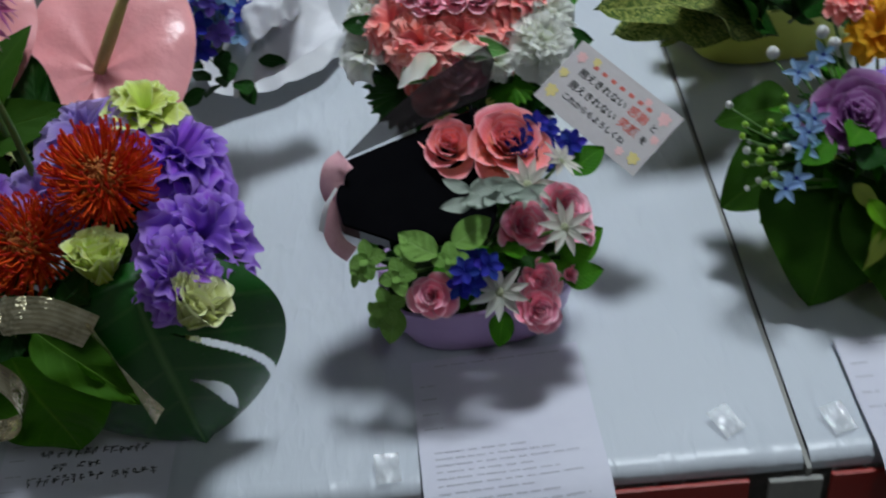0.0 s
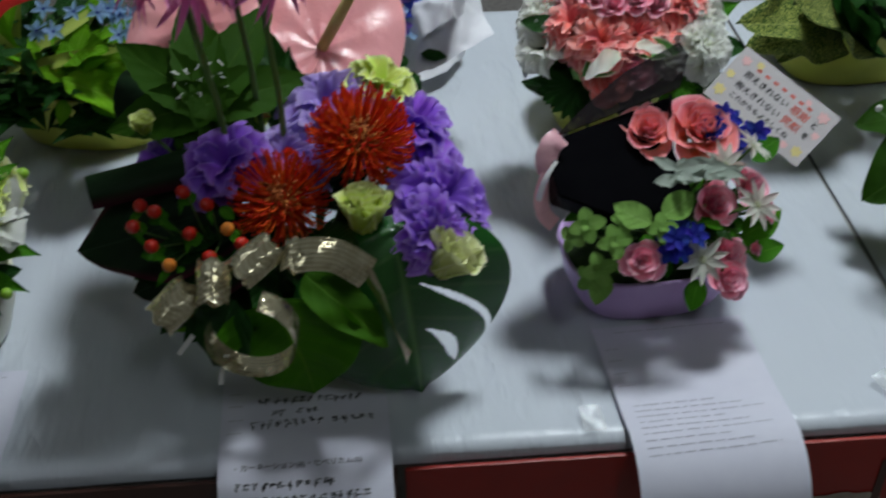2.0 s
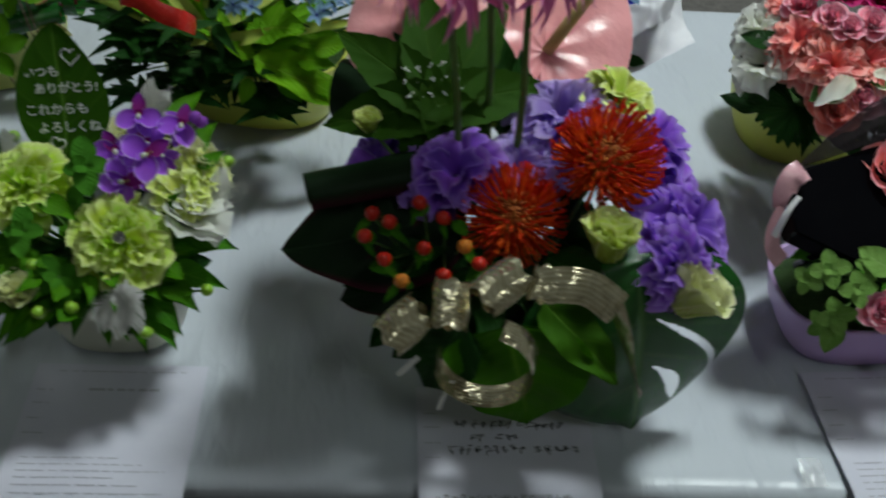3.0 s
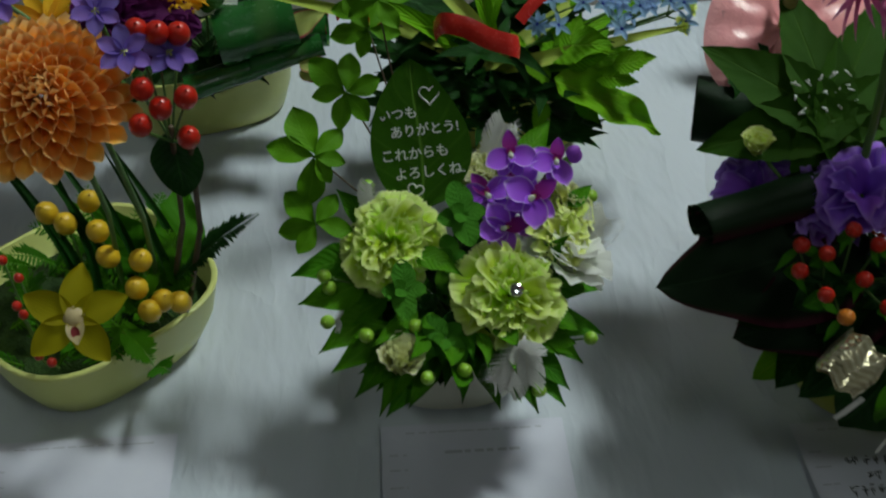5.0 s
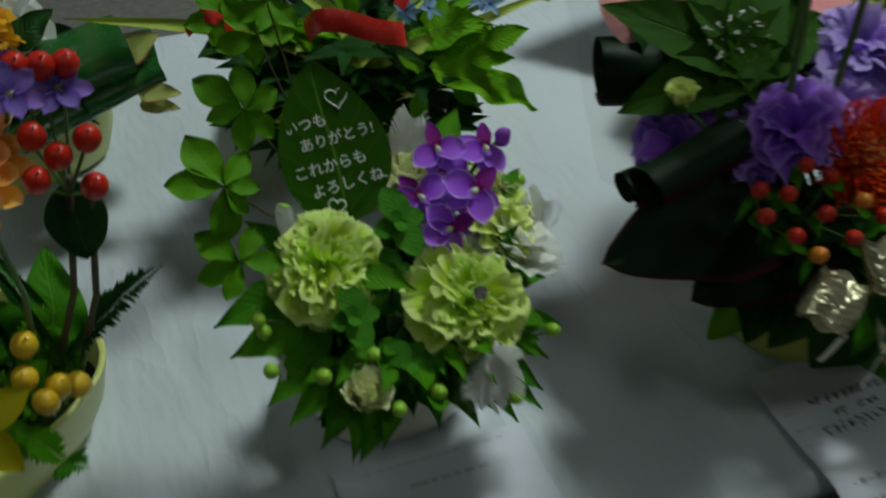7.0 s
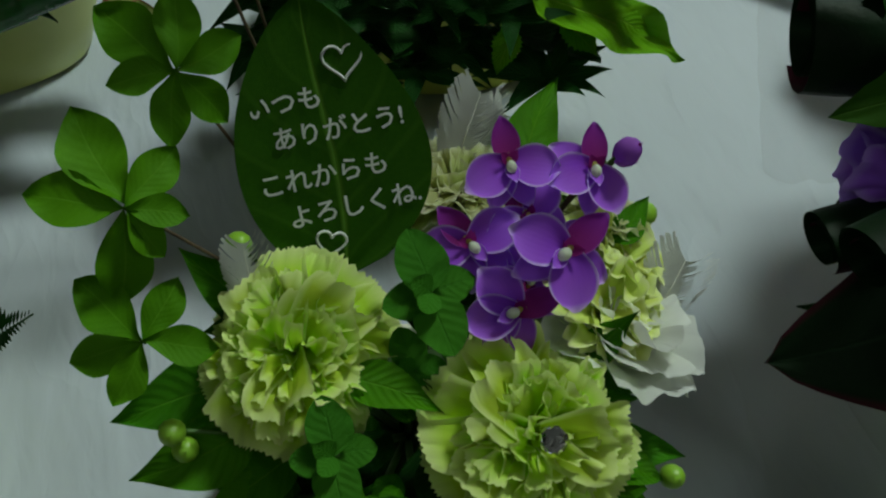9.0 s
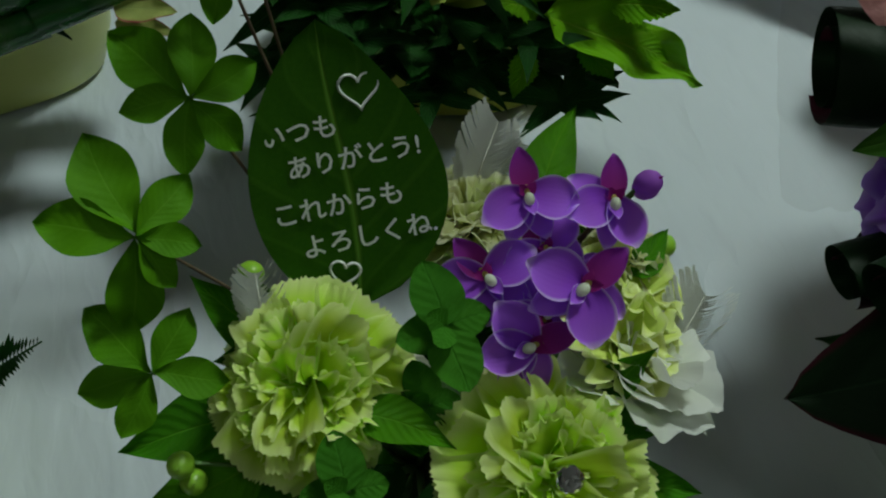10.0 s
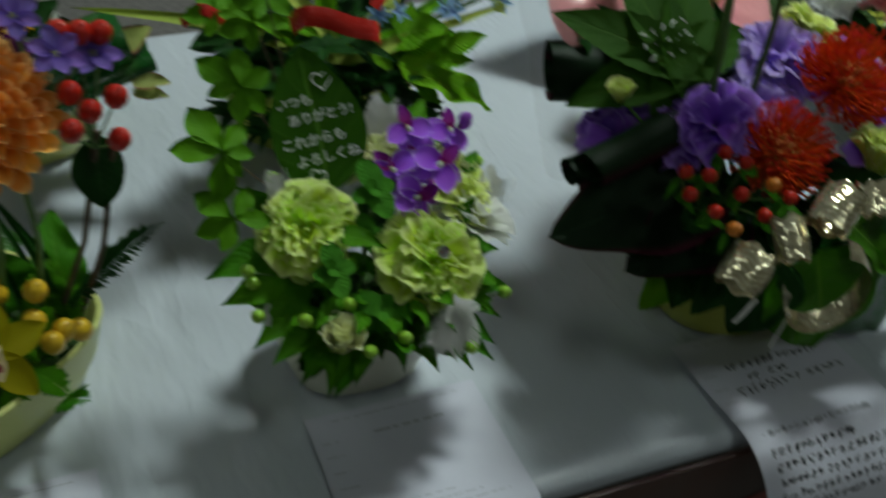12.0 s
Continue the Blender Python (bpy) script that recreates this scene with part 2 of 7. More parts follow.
RED_BERRY = surface("red_berry", (0.42, 0.010, 0.005), (0.58, 0.022, 0.008), 60, 0.3, 0.1)
ORANGE_BERRY = surface("orange_berry", (0.62, 0.16, 0.02), (0.72, 0.28, 0.03), 60, 0.35, 0.1)
GREEN_BERRY = surface("green_berry", (0.20, 0.42, 0.03), (0.32, 0.52, 0.05), 60, 0.3, 0.1)
GOLD_BERRY = surface("golden_berry", (0.62, 0.36, 0.012), (0.74, 0.50, 0.03), 60, 0.35, 0.15)
POLLEN = surface("pollen_centre", (0.55, 0.40, 0.06), (0.70, 0.62, 0.22), 400, 0.9, 0.6)
GREEN_EYE = surface("felt_centre", (0.36, 0.40, 0.24), (0.52, 0.54, 0.34), 400, 0.9, 0.6)
LIP_WHITE = surface("spotted_lip", (0.46, 0.36, 0.16), (0.56, 0.46, 0.26), 200, 0.6)
LIP_RED = surface("lip_spots", (0.25, 0.02, 0.03), (0.36, 0.05, 0.05), 200, 0.6)
SPADIX = surface("spadix", (0.55, 0.42, 0.12), (0.66, 0.55, 0.24), 600, 0.6, 0.8, dist=0.001)
LIME_POT = surface("lime_pot", (0.46, 0.50, 0.07), (0.52, 0.55, 0.10), 14, 0.38, 0.05)
CREAM_POT = surface("cream_pot", (0.53, 0.57, 0.17), (0.58, 0.61, 0.21), 14, 0.35, 0.05)
WHITE_POT = surface("white_pot", (0.66, 0.66, 0.52), (0.72, 0.72, 0.60), 14, 0.35, 0.05)
LILAC_POT = surface("lilac_pot", (0.52, 0.35, 0.66), (0.58, 0.41, 0.72), 14, 0.4, 0.05)
PIANO_BLACK = surface("black_lacquer", (0.002, 0.002, 0.003), (0.004, 0.004, 0.005), 10, 0.18, 0.02)
SMOKED = clear("smoked_acrylic", (0.02, 0.016, 0.018), 0.12, 0.62)
SMOKED.node_tree.nodes["Principled BSDF"].inputs["Specular IOR Level"].default_value = 0.08
PIANO_BLACK.node_tree.nodes["Principled BSDF"].inputs["Specular IOR Level"].default_value = 0.05
IVORY = surface("ivory_white", (0.62, 0.62, 0.6), (0.72, 0.72, 0.7), 30, 0.4)
GOLD_RIBBON = ribbon_foil()
WHITE_RIBBON = surface("white_ribbon", (0.7, 0.7, 0.68), (0.78, 0.78, 0.76), 90, 0.4, 0.3)
PINK_SATIN = surface("pink_satin", (0.72, 0.36, 0.42), (0.84, 0.52, 0.56), 50, 0.3, 0.1)
RED_RIBBON = surface("red_satin", (0.50, 0.015, 0.012), (0.66, 0.04, 0.03), 50, 0.25, 0.1)
PAPER = surface("white_paper", (0.56, 0.56, 0.66), (0.62, 0.62, 0.71), 12, 0.75, 0.1)
INK = surface("black_ink", (0.02, 0.02, 0.025), (0.05, 0.05, 0.05), 200, 0.7)
FAINT = surface("faint_print", (0.36, 0.36, 0.42), (0.44, 0.44, 0.50), 200, 0.7)
RED_INK = surface("red_ink", (0.55, 0.10, 0.09), (0.62, 0.18, 0.14), 200, 0.7)
CHALK = surface("white_marker", (0.62, 0.66, 0.60), (0.78, 0.80, 0.76), 500, 0.8, 0.3)
CARD = surface("printed_card", (0.44, 0.41, 0.41), (0.50, 0.47, 0.49), 30, 0.6, 0.05)
CARD_YEL = surface("card_yellow_print", (0.62, 0.52, 0.16), (0.70, 0.60, 0.28), 80, 0.6)
CARD_PINK = surface("card_pink_print", (0.70, 0.38, 0.40), (0.74, 0.48, 0.46), 80, 0.6)
WRAP = surface("white_wrapping", (0.70, 0.70, 0.76), (0.78, 0.78, 0.82), 14, 0.6, 0.3)
# Clear film whose grey tint paints in the shade around it.
SHADED_FILM = clear("shade_tinted_film", (0.50, 0.52, 0.52), 0.08, 0.10)
RED_BOARD = surface("red_poster", (0.24, 0.007, 0.004), (0.33, 0.016, 0.008), 5, 0.4, 0.05)
DARK_BOARD = surface("dark_brown_poster", (0.035, 0.012, 0.008), (0.07, 0.02, 0.012), 5, 0.4, 0.05)
GOLD_PRINT = surface("gold_print", (0.30, 0.20, 0.05), (0.42, 0.30, 0.09), 40, 0.5)
GREY_PRINT = surface("grey_print", (0.28, 0.24, 0.20), (0.42, 0.38, 0.32), 20, 0.6)
GREY_CLOTH = surface("grey_lining", (0.24, 0.24, 0.23), (0.32, 0.32, 0.30), 40, 0.9)
DARK_EDGE = surface("dark_table_edge", (0.06, 0.06, 0.07), (0.12, 0.12, 0.13), 30, 0.5)
STEEL = surface("steel", (0.4, 0.4, 0.42), (0.5, 0.5, 0.52), 40, 0.35, 0.05, metal=1)
CARPET = surface("grey_carpet", (0.12, 0.11, 0.105), (0.27, 0.255, 0.24), 55, 0.95, 0.8, dist=0.003)
WALL = surface("wall_paint", (0.22, 0.21, 0.19), (0.28, 0.27, 0.25), 6, 0.8, 0.1)
CEIL = surface("ceiling_paint", (0.50, 0.50, 0.48), (0.58, 0.58, 0.56), 8, 0.9, 0.3)
LAMP_WHITE = surface("lamp_housing", (0.7, 0.7, 0.7), (0.76, 0.76, 0.76), 20, 0.5)

GEM, _t, _b = nodes_of("rhinestone")
_b.inputs["Base Color"].default_value = (0.9, 0.9, 0.95, 1)
_b.inputs["Metallic"].default_value, _b.inputs["Roughness"].default_value = 1.0, 0.05


def vinyl():
    """White cloth under a thin glossy plastic sheet, with soft creases."""
    m, t, b = nodes_of("white_table_vinyl")
    f = noise_of(t, 3.0, 3)
    t.links.new(mixc(t, f, (0.475, 0.515, 0.575), (0.555, 0.585, 0.645)), b.inputs["Base Color"])
    t.links.new(mth(t, "ADD", mth(t, "MULTIPLY", noise_of(t, 9.0), 0.25), 0.22), b.inputs["Roughness"])
    b.inputs["Specular IOR Level"].default_value = 0.4
    w = t.nodes.new("ShaderNodeTexNoise")
    c = t.nodes.new("ShaderNodeTexCoord")
    mp = t.nodes.new("ShaderNodeMapping")
    mp.inputs["Scale"].default_value, mp.inputs["Rotation"].default_value = (11, 3.6, 6), (0, 0, 0.8)
    w.inputs["Scale"].default_value, w.inputs["Detail"].default_value = 1.6, 3
    t.links.new(c.outputs["Object"], mp.inputs[0])
    t.links.new(mp.outputs[0], w.inputs["Vector"])
    off = mth(t, "ABSOLUTE", mth(t, "SUBTRACT", w.outputs["Fac"], 0.5))
    ridge = mth(t, "POWER", mth(t, "SUBTRACT", 1.0, mth(t, "MULTIPLY", off, 5.0), True), 3.0)
    fine = t.nodes.new("ShaderNodeTexNoise")
    fine.inputs["Scale"].default_value, fine.inputs["Detail"].default_value, fine.inputs["Distortion"].default_value = 5.5, 2, 1.2
    t.links.new(mp.outputs[0], fine.inputs["Vector"])
    folds = mth(t, "ADD", mth(t, "MULTIPLY", ridge, 0.16), mth(t, "MULTIPLY", fine.outputs["Fac"], 0.13))
    bump_of(t, b, mth(t, "ADD", folds, w.outputs["Fac"]), 0.5, 0.010)
    return m


VINYL = vinyl()


# ---- mesh helpers ----
PLACE = {}


def thing(name, base, label, category, group=""):
    """An Empty at the thing's base, which carries its parts."""
    ob = new(name)
    ob.empty_display_size = 0.02
    ob.matrix_basis = PLACE[ob] = Matrix.Translation(base)
    return tagged(ob, label, category, group)


def put(name, mesh, mat, parent, m=None, label=""):
    """One mesh object at the world pose m, under a thing or a part."""
    ob = new(name, mesh)
    if not mesh.materials:
        mesh.materials.append(mat)
    if mesh.materials[0] is not mat:
        ob.material_slots[0].link = "OBJECT"
        ob.material_slots[0].material = mat
    m = m or Matrix()
    PLACE[ob] = m
    if parent:
        ob.parent = parent
        ob.matrix_parent_inverse = PLACE[parent].inverted()
    ob.matrix_basis = m
    if label:
        ob["label"] = label
    return ob


def done(bm, name, smooth=True):
    me = bpy.data.meshes.new(name)
    for f in bm.faces:
        f.smooth = smooth
    bm.to_mesh(me)
    bm.free()
    return me


def fresh():
    bm = bmesh.new()
    bm.loops.layers.uv.new("UVMap")
    return bm


def facing(p, n, spin=0.0, s=1.0):
    """A pose at p whose z looks along n."""
    q = Vector(n).normalized().to_track_quat("Z", "Y").to_matrix().to_4x4()
    return Matrix.Translation(p) @ q @ Matrix.Rotation(spin, 4, "Z") @ Matrix.Scale(s, 4)


def along(base, tip, up=(0, -0.4, 1), wide=1.0):
    """A pose that lays a unit leaf from base to tip with its face towards up."""
    a, b = Vector(base), Vector(tip)
    y = b - a
    length = y.length
    y.normalize()
    x = y.cross(Vector(up)).normalized()
    z = x.cross(y)
    r = Matrix((x, y, z)).transposed().to_4x4()
    return Matrix.Translation(a) @ r @ Matrix.Diagonal((length * wide, length, length, 1))


def sheet(bm, m, point, nu, nv, keep=None):
    """A grid u -1..1, v 0..1 through point(u, v), laid by m."""
    uvl = bm.loops.layers.uv.active
    vs = [[bm.verts.new(m @ Vector(point(2 * i / nu - 1, j / nv))) for i in range(nu + 1)] for j in range(nv + 1)]
    for j in range(nv):
        for i in range(nu):
            if keep and not keep(2 * (i + 0.5) / nu - 1, (j + 0.5) / nv):
                continue
            f = bm.faces.new((vs[j][i], vs[j][i + 1], vs[j + 1][i + 1], vs[j + 1][i]))
            for lo, (a, b) in zip(f.loops, ((i, j), (i + 1, j), (i + 1, j + 1), (i, j + 1))):
                lo[uvl].uv = (a / nu, b / nv)


def tube(bm, pts, radii, sides=6, cap=True):
    """A tube through points, with a radius at each."""
    uvl = bm.loops.layers.uv.active
    pts = [Vector(p) for p in pts]
    rings = []
    ref = Vector((0.31, 0.77, 0.55))
    for i, p in enumerate(pts):
        d = (pts[min(i + 1, len(pts) - 1)] - pts[max(i - 1, 0)]).normalized()
        a = d.cross(ref).normalized()
        b = d.cross(a)
        r = radii[i] if isinstance(radii, (list, tuple)) else radii
        rings.append([bm.verts.new(p + r * (math.cos(k * 6.2832 / sides) * a + math.sin(k * 6.2832 / sides) * b)) for k in range(sides)])
    for i in range(len(rings) - 1):
        for k in range(sides):
            f = bm.faces.new((rings[i][k], rings[i][(k + 1) % sides], rings[i + 1][(k + 1) % sides], rings[i + 1][k]))
            for lo, v in zip(f.loops, (i, i, i + 1, i + 1)):
                lo[uvl].uv = (0.5, v / (len(rings) - 1))
    if cap:
        bm.faces.new(rings[0][::-1])
        bm.faces.new(rings[-1])


def box(bm, x0, y0, z0, x1, y1, z1, bevel=0.0):
    geo = bmesh.ops.create_cube(bm, size=1.0, matrix=Matrix.Translation(((x0 + x1) / 2, (y0 + y1) / 2, (z0 + z1) / 2)) @ Matrix.Diagonal((x1 - x0, y1 - y0, z1 - z0, 1)))
    if bevel:
        edges = list({e for v in geo["verts"] for e in v.link_edges})
        bmesh.ops.bevel(bm, geom=edges, offset=bevel, segments=2, affect="EDGES", profile=0.6)


def ball(bm, m, seg=12, rings=8):
    bmesh.ops.create_uvsphere(bm, u_segments=seg, v_segments=rings, radius=1.0, matrix=m)


# ---- structure of the room ----
def structure(name, make, mat, label):
    bm = fresh()
    make(bm)
    ob = put(name, done(bm, name, False), mat, None)
    return tagged(ob, label, name.split("_")[0], kind="structure")


structure("floor", lambda bm: box(bm, -4.2, -2.6, -0.1, 4.2, 5.2, 0.0), CARPET, "speckled grey carpet floor of a hall")
structure("ceiling", lambda bm: box(bm, -4.2, -2.6, CEILING, 4.2, 5.2, CEILING + 0.1), CEIL, "white painted ceiling of the hall")
structure("wall_north", lambda bm: box(bm, -4.2, 5.2, -0.1, 4.2, 5.32, CEILING + 0.1), WALL, "plain pale hall wall")
structure("wall_south", lambda bm: box(bm, -4.2, -2.72, -0.1, 4.2, -2.6, CEILING + 0.1), WALL, "plain pale hall wall")
structure("wall_east", lambda bm: box(bm, 4.2, -2.72, -0.1, 4.32, 5.32, CEILING + 0.1), WALL, "plain pale hall wall")
structure("wall_west", lambda bm: box(bm, -4.32, -2.72, -0.1, -4.2, 5.32, CEILING + 0.1), WALL, "plain pale hall wall")
for lx, ly, _w in LAMPS:
    light = thing("ceiling_light", (lx, ly, CEILING), "white rectangular fluorescent ceiling light", "ceiling light", "ceiling lights")
    bm = fresh()
    box(bm, lx - 0.19, ly - 0.25, CEILING - 0.06, lx + 0.19, ly + 0.25, CEILING - 0.001, 0.006)
    put("housing", done(bm, "housing", False), LAMP_WHITE, light)

# ---- the two tables with their cloths ----
FRONT, BACK, TOP, SEAM = 0.556, 1.376, 0.70, 0.411


def table(x0, x1, label):
    t = thing("folding_table", ((x0 + x1) / 2, (FRONT + BACK) / 2, 0), label, "table", "tables in a row")
    bm = fresh()
    box(bm, x0 + 0.004, FRONT + 0.012, TOP - 0.035, x1 - 0.004, BACK - 0.012, TOP - 0.006, 0.003)
    put("tabletop", done(bm, "tabletop", False), DARK_EDGE, t)
    for x in (x0 + 0.08, x1 - 0.08):
        for y in (FRONT + 0.09, BACK - 0.09):
            bm = fresh()
            tube(bm, [(x, y, 0.0), (x, y, 0.3), (x, y, TOP - 0.035)], 0.014, 10)
            put("leg", done(bm, "leg"), STEEL, t)


def table_cover(x0, x1, seed, label):
    """Top sheet with creases, turned down over the front and back edges."""
    nx, ny, drop = int((x1 - x0) / 0.0125), 84, 0.014

    def point(u, v):
        x = x0 + (u + 1) / 2 * (x1 - x0)
        run = v * (BACK - FRONT + 2 * drop) - drop
        y = min(max(FRONT + run, FRONT), BACK)
        over = max(-run, run - (BACK - FRONT), 0.0)
        edge = min((run + drop) / 0.05, 1.0)
        crease = noise.noise((x * 5 + seed, y * 2.2 + x * 3, 0.3)) * 0.0022 + noise.noise((x * 17 + y * 9, y * 6, seed)) * 0.0010
        lip = 0.006 * noise.noise((x * 9, seed, 1.0))
        fold = 0.0012 * max(0.0, 1 - abs(run - 0.008) / 0.012)
        z = TOP + crease * edge - over + (lip if over > 0.008 else 0) + fold
        return (x, y - (0.004 + lip * 0.6 if run < 0 else 0) + (0.004 if run > BACK - FRONT else 0), z)

    whole = BACK - FRONT + 2 * drop
    cover = thing("table_cover", ((x0 + x1) / 2, FRONT, TOP), label, "tablecloth", "table covers")
    for name, low, high in (("front_fold", -1.0, drop + 0.012), ("top_sheet", drop + 0.012, whole - drop), ("back_fold", whole - drop, 9.0)):
        bm = fresh()
        sheet(bm, Matrix(), point, nx, ny, lambda u, v: low <= v * whole < high)
        bmesh.ops.delete(bm, geom=[v for v in bm.verts if not v.link_faces], context="VERTS")
        put(name, done(bm, name), VINYL, cover)


table(-1.75, SEAM - 0.003, "folding table under a white plastic cover")
table(SEAM + 0.004, 2.0, "folding table under a white plastic cover")
table_cover(-1.75, SEAM + 0.0006, 2.0, "glossy creased white plastic table cover")
table_cover(SEAM + 0.0062, 2.0, 7.0, "glossy creased white plastic table cover")
bm = fresh()
box(bm, SEAM - 0.028, FRONT - 0.016, 0.22, SEAM + 0.014, FRONT - 0.011, TOP - 0.012, 0.001)
# Grey filler in the seam stands in for the soft shadow of the fold.
box(bm, SEAM + 0.0016, FRONT - 0.0105, TOP - 0.05, SEAM + 0.0054, BACK - 0.02, TOP - 0.004)
tagged(put("lining_strip", done(bm, "lining_strip", False), GREY_CLOTH, None), "grey cloth strip hanging between red posters, with seam shade filler", "cloth strip")


def blob(bm, cx, cz, rx, rz, y, seed, n=22):
    """An uneven flat printed patch on an upright board."""
    c = bm.verts.new((cx, y, cz))
    ring = []
    for k in range(n):
        a = k * 6.2832 / n
        r = 1 + 0.35 * noise.noise((math.cos(a) * 1.7, math.sin(a) * 1.7, seed))
        ring.append(bm.verts.new((cx + rx * r * math.cos(a), y, cz + rz * r * math.sin(a))))
    for k in range(n):
        bm.faces.new((c, ring[k], ring[(k + 1) % n]))


def poster(x0, x1, mat, label, prints):
    p = thing("poster", ((x0 + x1) / 2, FRONT - 0.012, 0.1), label, "poster", "posters along the table front")
    bm = fresh()
    box(bm, x0, FRONT - 0.014, 0.10, x1, FRONT - 0.010, TOP - 0.011, 0.001)
    put("panel", done(bm, "panel", False), mat, p)
    for kind, pm, a in prints:
        bm = fresh()
        if kind == "blob":
            blob(bm, *a[:4], FRONT - 0.0152, a[4])
        else:
            box(bm, a[0], FRONT - 0.0153, a[1], a[2], FRONT - 0.0143, a[3])
        put("printed_patch" if kind == "blob" else "printed_bar", done(bm, "print", False), pm, p)


poster(-0.085, 0.368, RED_BOARD, "red printed poster below the table edge",
       [("blob", GREY_PRINT, (0.20, 0.585, 0.06, 0.03, 1.0)), ("blob", DARK_BOARD, (0.10, 0.575, 0.09, 0.03, 4.0)),
        ("blob", GREY_PRINT, (0.315, 0.590, 0.04, 0.035, 7.0)), ("bar", DARK_BOARD, (0.345, 0.4, 0.353, 0.66)),
        ("bar", GREY_PRINT, (-0.075, 0.62, -0.055, 0.628)), ("bar", GREY_PRINT, (-0.075, 0.605, -0.05, 0.612))])
poster(0.432, 1.0, RED_BOARD, "red printed poster below the table edge",
       [("bar", GREY_PRINT, (0.442, 0.628, 0.448, 0.640)), ("bar", GREY_PRINT, (0.451, 0.628, 0.459, 0.640)), ("bar", GREY_PRINT, (0.462, 0.628, 0.468, 0.640)),
        ("blob", DARK_BOARD, (0.52, 0.58, 0.06, 0.05, 2.0))])
poster(-0.56, -0.092, DARK_BOARD, "dark brown poster with gold frame lines",
       [("bar", GOLD_PRINT, (-0.46, 0.645, -0.375, 0.6475)), ("bar", GOLD_PRINT, (-0.375, 0.60, -0.3725, 0.6475)),
        ("bar", GOLD_PRINT, (-0.455, 0.630, -0.425, 0.637)), ("bar", GOLD_PRINT, (-0.46, 0.610, -0.385, 0.624)),
        ("blob", RED_BOARD, (-0.16, 0.60, 0.07, 0.04, 3.0))])
poster(-1.2, -0.567, RED_BOARD, "red printed poster below the table edge", [("blob", DARK_BOARD, (-0.75, 0.58, 0.1, 0.06, 5.0))])


# ---- entry forms: paper sheets that hang over the table edge ----
def writing(text, size, mat, parent, m, name="lettering", bold=0.0):
    cu = bpy.data.curves.new("text", "FONT")
    cu.body, cu.size, cu.extrude, cu.offset, cu.resolution_u = text, size, 0.00012, bold, 2
    tmp = bpy.data.objects.new("text", cu)
    scene.collection.objects.link(tmp)
    me = bpy.data.meshes.new_from_object(tmp.evaluated_get(bpy.context.evaluated_depsgraph_get()))
    bpy.data.objects.remove(tmp)
    me.materials.clear()
    return put(name, me, mat, parent, m)


def form(x0, y0, turn, length, label, lines, seed, bow=0.35):
    """A sheet 148 mm wide that starts at (x0, y0), runs to the table edge and bends down over it."""
    f = thing("paper_form", (x0, y0, TOP + 0.003), label, "paper sheet", "entry forms")
    width, ca, sa = 0.148, math.cos(turn), math.sin(turn)

    def at(a, s, lift=0.0):
        """a metres across, s metres down the sheet."""
        flat = max(0.0, (y0 - FRONT + 0.004 + a * sa) / ca)
        over = max(0.0, s - flat)
        ang = min(over / 0.06, 1.25)
        out = 0.06 * math.sin(ang) if over < 0.075 else 0.06 * math.sin(1.25) + (over - 0.075) * math.cos(1.25)
        down = 0.06 * (1 - math.cos(ang)) if over < 0.075 else 0.06 * (1 - math.cos(1.25)) + (over - 0.075) * math.sin(1.25)
        run = min(s, flat) + out
        wav = 0.0012 * noise.noise((a * 18, s * 14, seed)) + 0.003 * max(0.0, 1 - abs(s - flat) / 0.05)
        x = x0 + a * ca + run * sa
        y = y0 - run * ca + a * sa
        return Vector((x, y, TOP + 0.0045 - down + wav + lift))

    bm = fresh()
    sheet(bm, Matrix(), lambda u, v: at((u + 1) / 2 * width, v * length), 14, 34)
    put("sheet", done(bm, "sheet"), PAPER, f)
    rng = random.Random(seed)
    for s, a0, a1, h, dark in lines:
        bm = fresh()
        if dark == 2:
            # hand-written strokes that cannot be read, as short bars
            a = a0
            while a < a1:
                w = rng.uniform(0.005, 0.007)
                for _ in range(7):
                    da, ds, lw, lh = rng.uniform(0, w * 0.6), rng.uniform(-h / 2, h / 2), rng.uniform(0.002, 0.0045), 0.0009
                    if rng.random() < 0.45:
                        lw, lh = 0.0009, rng.uniform(0.002, h * 0.8)
                    q = [at(a + da, s + ds, 0.0004), at(a + da + lw, s + ds, 0.0004), at(a + da + lw, s + ds + lh, 0.0004), at(a + da, s + ds + lh, 0.0004)]
                    bm.faces.new([bm.verts.new(p) for p in q])
                a += w + rng.uniform(0.0005, 0.0025)
        else:
            a = a0
            while a < a1:
                w = rng.uniform(0.004, 0.016)
                b = min(a + w, a1)
                vs = [at(a, s, 0.0004), at(b, s, 0.0004), at(b, s + h, 0.0004), at(a, s + h, 0.0004)]
                bm.faces.new([bm.verts.new(p) for p in vs])
                a = b + rng.uniform(0.001, 0.004)
        tagged(put("written_line" if dark == 2 else "printed_line", done(bm, "line", False), INK if dark else FAINT, f), kind="stuff")
    return f, at


